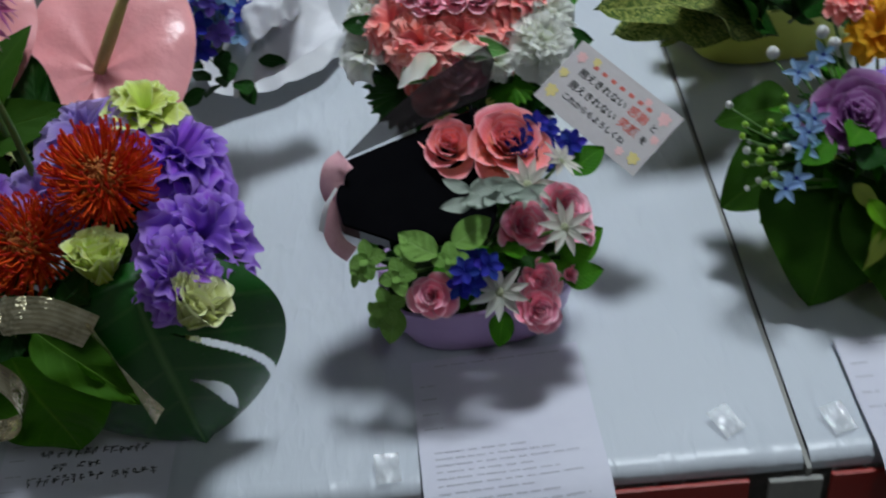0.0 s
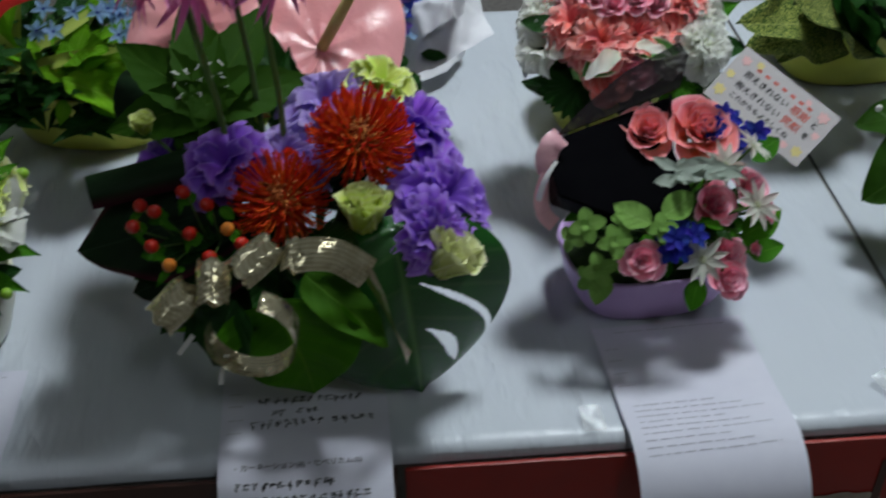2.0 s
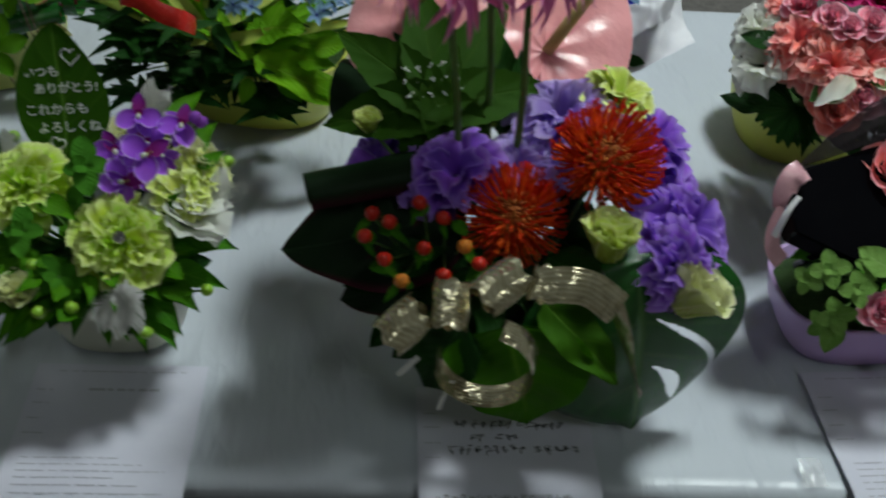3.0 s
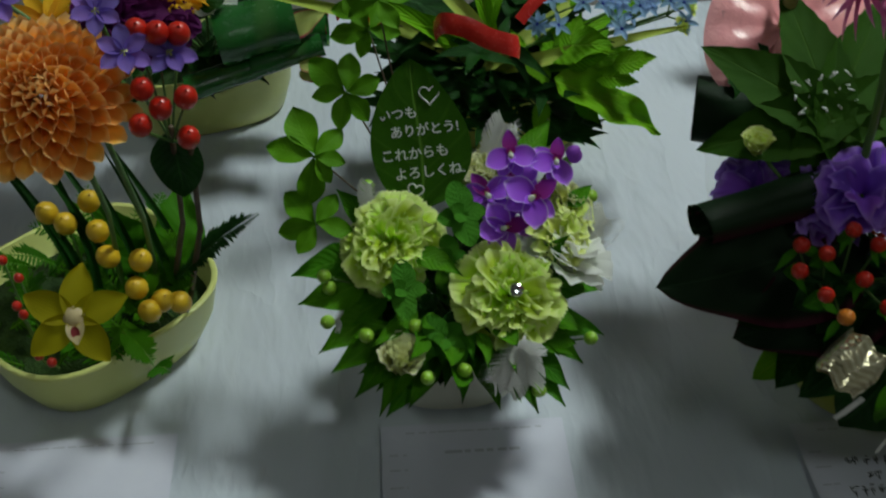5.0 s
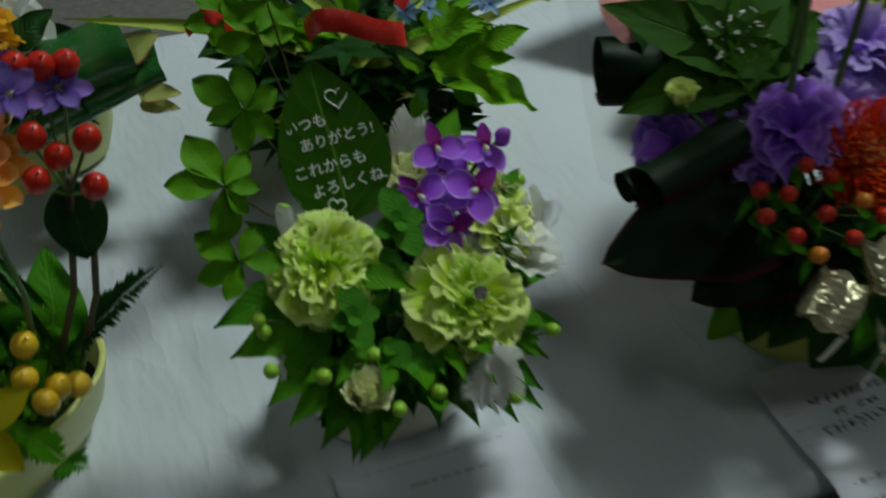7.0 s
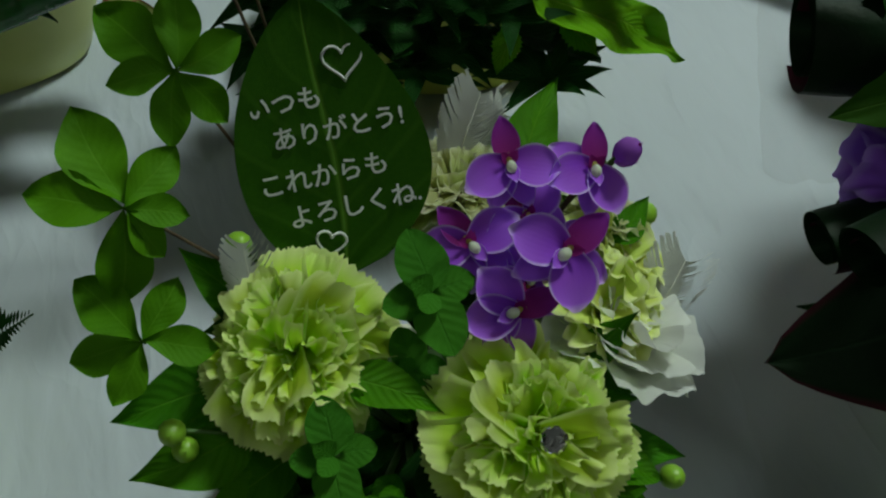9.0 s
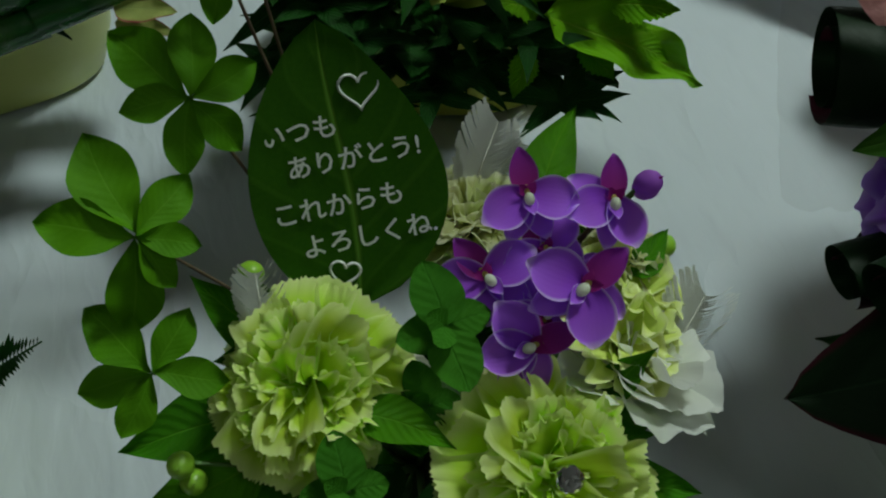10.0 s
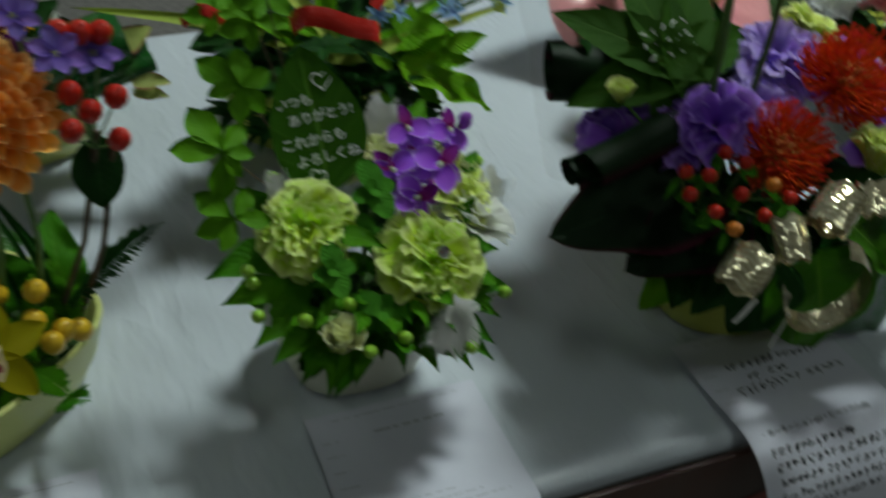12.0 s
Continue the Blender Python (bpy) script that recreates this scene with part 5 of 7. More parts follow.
rolled(ga, (-0.235, 0.722, 0.900), (-0.338, 0.695, 0.892), 0.023, 0.018, LEAF_CORDY)
rolled(ga, (-0.225, 0.785, 0.918), (-0.318, 0.812, 0.915), 0.034, 0.030, LEAF_CORDY, 1.8, squash=0.9)
rolled(ga, (-0.23, 0.74, 0.87), (-0.330, 0.735, 0.860), 0.022, 0.017, LEAF_CORDY)
leaf(ga, "leaf", BROAD, LEAF_CORDY, (-0.21, 0.69, 0.87), (-0.364, 0.680, 0.852), (0.1, -0.6, 0.8), 0.8, "dark cordyline leaf with folded tip")
leaf(ga, "leaf", BROAD, LEAF_CORDY, (-0.20, 0.67, 0.85), (-0.312, 0.645, 0.830), (0.1, -0.5, 0.85), 0.85)
leaf(ga, "leaf", BROAD, LEAF_CORDY, (-0.19, 0.76, 0.875), (-0.305, 0.750, 0.868), (0.1, -0.6, 0.8), 0.8)
leaf(ga, "leaf", BROAD, LEAF_DARK, (-0.19, 0.65, 0.84), (-0.268, 0.605, 0.800), (0.1, -0.6, 0.8), 0.65)
leaf(ga, "leaf", BROAD, LEAF_LIME, (-0.22, 0.69, 0.80), (-0.285, 0.655, 0.768), (0.1, -0.5, 0.8), 0.7)
# monstera leaves that hang over the front
leaf(ga, "monstera_leaf", MONSTERA, LEAF_MONST, (-0.084, 0.617, 0.880), (-0.057, 0.564, 0.735), (0.12, -0.72, 0.66), 1.35, "glossy split monstera leaf")
leaf(ga, "leaf", BROAD, LEAF_BRIGHT, (-0.178, 0.592, 0.850), (-0.161, 0.565, 0.752), (-0.1, -0.75, 0.6), 1.35, "green monstera leaf hanging over the form")
leaf(ga, "leaf", BROAD, LEAF_DARK, (-0.213, 0.592, 0.850), (-0.250, 0.585, 0.780), (-0.3, -0.75, 0.6), 0.9)
leaf(ga, "leaf", BROAD, LEAF_MSG, (-0.157, 0.596, 0.872), (-0.089, 0.564, 0.815), (0.3, -0.7, 0.65), 0.5)
leaf(ga, "leaf", BROAD, LEAF_MONST, (-0.044, 0.634, 0.872), (-0.002, 0.654, 0.868), (0.5, -0.5, 0.7), 0.8)
thicket(ga, "leaf", OVAL + POINTED, LEAF_DARK, (-0.185, 0.70), 0.10, 0.08, 0.78, 0.87, 60, 0.055, 31)
thicket(ga, "leaf", OVAL, LEAF_MONST, (-0.14, 0.68), 0.08, 0.05, 0.80, 0.86, 22, 0.045, 33)
for p in ((-0.246, 0.620, 0.899), (-0.275, 0.610, 0.896), (-0.231, 0.606, 0.885), (-0.272, 0.630, 0.915), (-0.232, 0.640, 0.912), (-0.216, 0.622, 0.900), (-0.250, 0.645, 0.922), (-0.262, 0.60, 0.884), (-0.290, 0.625, 0.905), (-0.205, 0.612, 0.892), (-0.285, 0.642, 0.913)):
    berry(ga, p, (rngs.uniform(-0.5, 0.5), -0.5, 0.7), 0.0062, ORANGE_BERRY if p[0] in (-0.262, -0.216) else RED_BERRY, foot=(p[0] * 0.6 - 0.09, 0.66, 0.86))
    leaf(ga, "leaf", OVAL, LEAF_MID, (p[0] + 0.008, p[1] + 0.012, p[2] - 0.012), (p[0] + rngs.uniform(-0.012, 0.024), p[1] + 0.004, p[2] - 0.024 + rngs.uniform(0, 0.02)), (0, -0.7, 0.6), 1.2)
    leaf(ga, "leaf", LANCE, LEAF_MID, (p[0], p[1] + 0.006, p[2] - 0.008), (p[0] + rngs.uniform(-0.02, 0.02), p[1] - 0.006, p[2] - 0.016), (0, -0.7, 0.6), 1.6)
# gold bow with loops and tails
def bow_loop(parent, c, axis, r, width, squash=0.75, spin=0.0):
    """A short crinkled barrel of ribbon, open at both ends."""
    m = facing(c, axis, spin)
    bm = fresh()

    def point(u, v):
        a = v * 6.2832
        q = r * (1 + 0.10 * noise.noise((math.cos(a) * 2.2, math.sin(a) * 2.2, c[0] * 90 + u)) + 0.08 * (1 - u * u))
        return (q * math.cos(a), q * squash * math.sin(a), u * width / 2 + 0.002 * math.sin(5 * a))

    sheet(bm, m, point, 6, 40)
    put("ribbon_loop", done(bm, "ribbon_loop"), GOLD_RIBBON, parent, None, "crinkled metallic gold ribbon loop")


for c, axis, r, w in (((-0.259, 0.580, 0.860), (0.70, 0.35, 0.55), 0.017, 0.034), ((-0.226, 0.578, 0.882), (0.10, 0.72, 0.66), 0.0130, 0.034), ((-0.191, 0.578, 0.902), (0.75, 0.45, 0.40), 0.0155, 0.036), ((-0.161, 0.578, 0.904), (0.25, 0.70, 0.60), 0.0095, 0.024)):
    bow_loop(ga, c, axis, r, w)
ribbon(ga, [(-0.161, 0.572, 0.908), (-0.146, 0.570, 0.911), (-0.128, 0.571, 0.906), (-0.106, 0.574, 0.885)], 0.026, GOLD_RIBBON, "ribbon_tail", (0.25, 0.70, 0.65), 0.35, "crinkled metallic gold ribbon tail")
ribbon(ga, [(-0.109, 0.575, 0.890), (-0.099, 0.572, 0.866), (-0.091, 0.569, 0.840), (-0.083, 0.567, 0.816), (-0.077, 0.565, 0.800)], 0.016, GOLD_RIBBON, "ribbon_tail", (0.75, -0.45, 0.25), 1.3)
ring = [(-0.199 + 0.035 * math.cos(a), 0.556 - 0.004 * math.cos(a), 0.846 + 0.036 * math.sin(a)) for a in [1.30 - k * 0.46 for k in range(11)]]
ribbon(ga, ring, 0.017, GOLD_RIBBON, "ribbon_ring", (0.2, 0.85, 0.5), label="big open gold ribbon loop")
ribbon(ga, [(-0.222, 0.560, 0.822), (-0.229, 0.560, 0.800), (-0.231, 0.561, 0.788)], 0.0042, WHITE_RIBBON, "ribbon_tail", (1, 0.2, 0.2))
ribbon(ga, [(-0.248, 0.572, 0.834), (-0.258, 0.572, 0.820), (-0.263, 0.573, 0.813)], 0.0042, WHITE_RIBBON, "ribbon_tail", (1.0, -0.3, 0.2))


# ---- arrangement with a small black piano ----
gb = thing("flower_arrangement", (0.168, 0.735, TOP), "pink roses and white stars round small black piano in lilac bowl", "flower arrangement", "flower arrangements")
bowl(gb, 0.168, 0.752, 0.088, 0.066, TOP + 0.003, TOP + 0.060, 3.0, 0.08, LILAC_POT)
FB = (0.166, 0.735, 0.78)


def piano_plan(s):
    """Outline of a grand piano's body."""
    pts = [(-0.065, -0.045), (0.065, -0.045), (0.065, 0.0)]
    for k in range(10):
        t = k / 9
        pts.append((0.065 - 0.085 * t + 0.012 * math.sin(t * 6.28), 0.062 * math.sin(t * 1.57)))
    pts += [(-0.05, 0.062), (-0.065, 0.05)]
    return [Vector((x * s, y * s, 0)) for x, y in pts]


def slab(pts, m, z0, z1, name, bevel=0.0015):
    bm = fresh()
    lo = [bm.verts.new(m @ (p + Vector((0, 0, z0)))) for p in pts]
    hi = [bm.verts.new(m @ (p + Vector((0, 0, z1)))) for p in pts]
    bm.faces.new(lo[::-1])
    bm.faces.new(hi)
    for k in range(len(pts)):
        j = (k + 1) % len(pts)
        bm.faces.new((lo[k], lo[j], hi[j], hi[k]))
    bmesh.ops.bevel(bm, geom=bm.edges[:], offset=bevel, segments=1, affect="EDGES")
    return done(bm, name, False)


TOPS = [Vector(p) for p in ((0.068, 0.749, 0.885), (0.183, 0.796, 0.895), (0.179, 0.745, 0.870), (0.193, 0.717, 0.850), (0.186, 0.698, 0.840), (0.119, 0.691, 0.835), (0.062, 0.714, 0.840), (0.059, 0.729, 0.860))]
px_axis = (TOPS[1] - TOPS[0]).normalized()
pz_axis = px_axis.cross(TOPS[0] - TOPS[5]).normalized()
PM = Matrix((px_axis, pz_axis.cross(px_axis), pz_axis)).transposed().to_4x4()
PM.translation = sum(TOPS, Vector()) / len(TOPS)
flat = [PM.inverted() @ p for p in TOPS]
pn = put("miniature_piano", slab([Vector((p.x, p.y, 0)) for p in flat[::-1]], PM, -0.024, 0.002, "piano"), PIANO_BLACK, gb, None, "small glossy black toy grand piano")
for x, y in ((-0.045, -0.02), (0.045, -0.02), (-0.03, 0.03)):
    bm = fresh()
    tube(bm, [PM @ Vector((x, y, -0.022)), PM @ Vector((x, y, -0.06))], 0.003, 8)
    put("piano_leg", done(bm, "piano_leg"), PIANO_BLACK, pn)
# the smoked lid, propped open towards its hinge
LID = [Vector(p) for p in ((0.069, 0.752, 0.887), (0.099, 0.777, 0.902), (0.140, 0.806, 0.918), (0.195, 0.825, 0.937), (0.200, 0.808, 0.932), (0.190, 0.790, 0.909))]
ln = (LID[3] - LID[0]).cross(LID[1] - LID[0]).normalized()
bm = fresh()
lo, hi = [bm.verts.new(p) for p in LID], [bm.verts.new(p - ln * 0.002) for p in LID]
bm.faces.new(lo)
bm.faces.new(hi[::-1])
for k in range(len(LID)):
    bm.faces.new((lo[k], hi[k], hi[(k + 1) % len(LID)], lo[(k + 1) % len(LID)]))
put("piano_lid", done(bm, "piano_lid", False), SMOKED, pn, None, "tinted see-through lid propped open")
bm = fresh()
tube(bm, [(0.176, 0.752, 0.865), (0.177, 0.774, 0.912)], 0.0014, 6)
put("lid_prop", done(bm, "lid_prop"), PIANO_BLACK, pn)
# The second, smaller bicolour rose stands in for the big one's reflection in the lacquer.
for p, n, r, mat, ms in (((0.207, 0.752, 0.893), (0.15, -0.45, 0.9), 0.038, BIG_ROSE, ROSE), ((0.157, 0.758, 0.890), (0.0, -0.45, 0.9), 0.030, BIG_ROSE, ROSE), ((0.214, 0.702, 0.840), (0.35, -0.6, 0.7), 0.026, PINK_ROSE, ROSE), ((0.252, 0.715, 0.845), (0.5, -0.4, 0.75), 0.025, PINK_ROSE, ROSE),
                         ((0.132, 0.645, 0.824), (-0.1, -0.7, 0.7), 0.021, PINK_ROSE, ROSE), ((0.222, 0.672, 0.806), (0.3, -0.6, 0.7), 0.020, PINK_ROSE, ROSE), ((0.218, 0.650, 0.792), (0.25, -0.75, 0.6), 0.022, PINK_ROSE, ROSE),
                         ((0.248, 0.678, 0.803), (0.6, -0.5, 0.5), 0.010, PINK_ROSE, BUD), ((0.262, 0.705, 0.83), (0.7, -0.3, 0.6), 0.018, PINK_ROSE, ROSE)):
    bloom(gb, "rose", ms, mat, p, n, r, None, FB, 0.5)
for p, n, r in (((0.216, 0.712, 0.872), (0.2, -0.5, 0.85), 0.027), ((0.242, 0.687, 0.845), (0.4, -0.6, 0.75), 0.028), ((0.186, 0.648, 0.818), (0.05, -0.75, 0.65), 0.028), ((0.245, 0.728, 0.880), (0.5, -0.1, 0.9), 0.022)):
    starflower(gb, p, n, r * 0.86, STAR10, STAR_PET, GREEN_EYE, "flannel_flower", 0.17, FB)
for c, k in (((0.243, 0.765, 0.868), 9), ((0.169, 0.657, 0.834), 7), ((0.226, 0.758, 0.878), 5)):
    for j in range(k):
        p = Vector(c) + Vector((rngs.uniform(-0.014, 0.014), rngs.uniform(-0.012, 0.012), rngs.uniform(-0.014, 0.014)))
        bloom(gb, "delphinium", STAR5W, DELPH, p, (rngs.uniform(-0.5, 0.6), -0.5, 0.7), 0.013, None, None, 0.2)
    stem(gb, c, FB)
ribbon(gb, [(0.072, 0.742, 0.893), (0.062, 0.737, 0.887), (0.058, 0.732, 0.875), (0.060, 0.728, 0.864)], 0.020, PINK_SATIN, "ribbon_loop", (1.0, 0.15, 0.25), 0.2, "broad pale pink satin ribbon loop")
ribbon(gb, [(0.068, 0.732, 0.868), (0.058, 0.726, 0.858), (0.053, 0.720, 0.842), (0.056, 0.716, 0.826), (0.066, 0.715, 0.814)], 0.015, PINK_SATIN, "ribbon_loop", (1.0, 0.1, -0.1), -0.25)
ribbon(gb, [(0.064, 0.716, 0.884), (0.054, 0.708, 0.872), (0.047, 0.702, 0.852)], 0.006, WHITE_RIBBON, "ribbon_tail", (0.7, -0.3, 0.6))
for k in range(16):
    b = Vector((0.170 + 0.018 * (k % 3), 0.702 + 0.004 * (k % 2), 0.866 + 0.003 * (k % 4)))
    a = k * 0.83
    leaf(gb, "silver_leaf", OVAL, LEAF_SILVER, b, b + Vector((0.026 * math.cos(a), 0.018 * math.sin(a) - 0.006, 0.012)), (0, -0.6, 0.8), 0.8)
for p, n, r in (((0.085, 0.665, 0.850), (-0.4, -0.6, 0.7), 0.020), ((0.108, 0.655, 0.838), (-0.1, -0.7, 0.7), 0.019), ((0.096, 0.650, 0.812), (-0.3, -0.75, 0.5), 0.020), ((0.120, 0.668, 0.850), (0, -0.6, 0.8), 0.017), ((0.075, 0.675, 0.830), (-0.7, -0.4, 0.5), 0.018), ((0.150, 0.660, 0.846), (0.1, -0.6, 0.8), 0.018), ((0.088, 0.652, 0.80), (-0.5, -0.7, 0.4), 0.017)):
    m = facing(p, n, rngs.uniform(0, 1.5), 1)
    for k in range(6):
        s, tilt = (1.0, 6) if k < 4 else (0.5, 48)
        put("soft_leaf", MINT[k % 2], LEAF_FROST, gb, m @ Matrix.Rotation(radians(90 * k + (45 if k > 3 else 0)), 4, "Z") @ Matrix.Rotation(radians(tilt), 4, "X") @ Matrix.Scale(r * s * 0.85, 4))
    stem(gb, p, FB)
for b, t in (((0.10, 0.66, 0.805), (0.094, 0.640, 0.778)), ((0.19, 0.655, 0.79), (0.180, 0.640, 0.764)), ((0.24, 0.68, 0.795), (0.272, 0.677, 0.805)), ((0.255, 0.75, 0.85), (0.285, 0.765, 0.865)), ((0.24, 0.70, 0.80), (0.275, 0.705, 0.825)), ((0.152, 0.672, 0.85), (0.185, 0.688, 0.862)), ((0.14, 0.66, 0.85), (0.11, 0.68, 0.862))):
    leaf(gb, "leaf", OVAL, LEAF_FROST if b[0] < 0.17 else LEAF_MID, b, t, (0, -0.6, 0.8), 1.2)
thicket(gb, "leaf", OVAL, LEAF_MID, (0.17, 0.72), 0.08, 0.065, 0.78, 0.83, 40, 0.032, 41)
thicket(gb, "leaf", OVAL, LEAF_DARK, (0.17, 0.72), 0.075, 0.06, 0.78, 0.83, 30, 0.034, 42)

# ---- coral and white arrangement behind ----
gd = thing("flower_arrangement", (0.175, 0.985, TOP), "coral carnations, pink roses and white flowers in lime pot", "flower arrangement", "flower arrangements")
bowl(gd, 0.195, 1.075, 0.085, 0.080, TOP + 0.003, TOP + 0.085, 2.4, 0.1, LIME_POT)
FD = (0.185, 1.04, 0.79)
for p, n, r, mat, ms in (((0.215, 0.922, 0.902), (0.3, -0.5, 0.85), 0.033, CORAL, LISIANTHUS), ((0.135, 0.888, 0.912), (-0.2, -0.6, 0.8), 0.030, CORAL, LISIANTHUS), ((0.109, 0.926, 0.915), (-0.4, -0.4, 0.8), 0.032, CORAL, LISIANTHUS), ((0.172, 0.900, 0.912), (0, -0.6, 0.8), 0.031, CORAL, LISIANTHUS), ((0.239, 0.945, 0.918), (0.5, -0.3, 0.8), 0.030, CORAL, LISIANTHUS),
                         ((0.115, 0.958, 0.938), (-0.4, -0.3, 0.9), 0.020, PINK_ROSE, ROSE), ((0.148, 0.908, 0.940), (-0.1, -0.5, 0.9), 0.017, PINK_ROSE, ROSE), ((0.173, 0.914, 0.943), (0, -0.5, 0.9), 0.018, PINK_ROSE, ROSE), ((0.133, 0.918, 0.945), (-0.2, -0.5, 0.9), 0.017, PINK_ROSE, ROSE), ((0.194, 0.915, 0.936), (0.2, -0.5, 0.9), 0.018, PINK_ROSE, ROSE), ((0.105, 0.975, 0.925), (-0.5, -0.2, 0.9), 0.020, CORAL, LISIANTHUS),
                         ((0.151, 0.95, 0.960), (0, -0.4, 1), 0.026, MAGENTA, ROSE), ((0.190, 0.945, 0.960), (0.1, -0.4, 1), 0.028, MAGENTA, ROSE), ((0.215, 0.97, 0.955), (0.2, -0.2, 1), 0.026, CORAL, LISIANTHUS), ((0.165, 0.99, 0.97), (0, 0, 1), 0.03, PINK_ROSE, ROSE),
                         ((0.168, 0.878, 0.885), (0, -0.7, 0.7), 0.030, PINK_ROSE, ROSE), ((0.145, 0.868, 0.872), (-0.1, -0.7, 0.6), 0.028, CORAL, ROSE)):
    bloom(gd, "carnation" if ms is LISIANTHUS else "rose", ms, mat, p, n, r, None, FD, 0.5)
for p, n, r, ms in (((0.078, 0.927, 0.888), (-0.6, -0.4, 0.7), 0.031, OPEN_LIS), ((0.081, 0.968, 0.908), (-0.6, -0.1, 0.8), 0.032, CARNATION), ((0.255, 0.905, 0.892), (0.5, -0.5, 0.7), 0.034, CARNATION), ((0.263, 0.942, 0.905), (0.6, -0.3, 0.8), 0.032, CARNATION), ((0.245, 0.985, 0.92), (0.6, 0, 0.8), 0.030, CARNATION), ((0.205, 0.885, 0.885), (0.2, -0.7, 0.7), 0.018, OPEN_LIS)):
    bloom(gd, "white_flower", ms, WHITE_PET, p, n, r, None, FD, 0.45, "white ruffled flower")
for b, t, ms, mat, w in (((0.13, 0.92, 0.86), (0.078, 0.905, 0.845), GERANIUM, LEAF_DARK, 1.3), ((0.13, 0.91, 0.86), (0.092, 0.875, 0.838), GERANIUM, LEAF_DARK, 1.3), ((0.22, 0.91, 0.86), (0.255, 0.875, 0.845), GERANIUM, LEAF_DARK, 1.3), ((0.21, 0.90, 0.86), (0.228, 0.868, 0.850), GERANIUM, LEAF_MID, 1.2), ((0.16, 0.895, 0.89), (0.115, 0.868, 0.885), OVAL, LEAF_EDGED, 1.2), ((0.165, 0.89, 0.895), (0.215, 0.878, 0.900), OVAL, LEAF_EDGED, 0.9),
                        ((0.25, 0.92, 0.88), (0.298, 0.92, 0.875), OVAL, LEAF_DARK, 1.0), ((0.10, 0.93, 0.90), (0.062, 0.95, 0.905), OVAL, LEAF_DARK, 0.9), ((0.19, 0.92, 0.94), (0.215, 0.915, 0.955), OVAL, LEAF_DARK, 1.1), ((0.26, 0.95, 0.89), (0.30, 0.965, 0.91), POINTED, LEAF_MID, 1.0)):
    leaf(gd, "leaf", ms, mat, b, t, (0, -0.6, 0.8), w)
thicket(gd, "leaf", OVAL + POINTED, LEAF_DARK, (0.172, 0.95), 0.09, 0.07, 0.79, 0.88, 50, 0.042, 51)
for a, b in (((0.195, 0.94, 0.95), (0.185, 0.95, 1.06)), ((0.21, 0.945, 0.95), (0.235, 0.96, 1.06)), ((0.15, 0.94, 0.95), (0.155, 0.96, 1.05))):
    stem(gd, b, a, 0.0014, RED_BERRY)
    stem(gd, a, FD, 0.0014)
for b, t, up, w in (((0.150, 0.868, 0.905), (0.112, 0.850, 0.892), (-0.3, -0.5, 0.8), 0.55), ((0.165, 0.870, 0.912), (0.200, 0.856, 0.910), (0.1, -0.4, 0.9), 0.45)):
    leaf(gd, "white_petal", BROAD, WHITE_PET, b, t, up, w)
# message card on a pick
cm = Matrix((Vector((0.66, -0.53, -0.53)).normalized(), Vector((0.60, 0.77, 0.2)).normalized(), (0, 0, 1))).transposed()
ax = Vector((0.62, -0.63, -0.33)).normalized()
ay = Vector((0.52, 0.62, 0.55))
ay = (ay - ax * ay.dot(ax)).normalized()
cm = Matrix((ax, ay, ax.cross(ay))).transposed().to_4x4()
cm = cm @ Matrix.Scale(1.15, 4)
cm.translation = Vector((0.297, 0.828, 0.860))
card = thing("message_card", (0.292, 0.86, 0.80), "small printed card with black and red Japanese message on pick", "card")
bm = fresh()
box(bm, -0.051, -0.029, -0.0004, 0.051, 0.029, 0.0004)
bm.transform(cm)
put("card", done(bm, "card", False), CARD, card)
stem(card, cm @ Vector((-0.04, 0.0, -0.001)), (0.215, 0.93, 0.80), 0.001, IVORY)
for text, x, y, size, mat in (("抱えきれない", -0.036, 0.006, 0.0078, INK), ("感謝", 0.0135, 0.006, 0.0092, RED_INK), ("と", 0.035, 0.006, 0.007, INK), ("抱えきれない", -0.036, -0.006, 0.0078, INK), ("笑顔", 0.0135, -0.006, 0.0092, RED_INK), ("を", 0.035, -0.006, 0.007, INK), ("これからもよろしくね", -0.034, -0.016, 0.0062, INK)):
    writing(text, size, mat, card, cm @ Matrix.Translation((x, y, 0.0006)), "lettering", 0.0001)
for k in range(7):
    bm = fresh()
    box(bm, -0.03 + k * 0.009, 0.0165, 0.0003, -0.0255 + k * 0.009, 0.0195, 0.0006)
    bm.transform(cm)
    put("printed_bar", done(bm, "bar", False), RED_INK, card)
for k, (x, y, r) in enumerate(((-0.042, 0.018, 0.005), (-0.043, -0.017, 0.006), (0.040, 0.019, 0.006), (0.042, -0.019, 0.0055), (0.030, -0.021, 0.004), (-0.030, 0.022, 0.004), (0.045, 0.002, 0.004), (-0.045, 0.0, 0.0045), (0.022, 0.022, 0.0035))):
    put("printed_blossom", STAR5W, CARD_YEL if k % 2 else CARD_PINK, card, cm @ Matrix.Translation((x, y, 0.0008)) @ Matrix.Diagonal((r, r, r * 0.05, 1)))

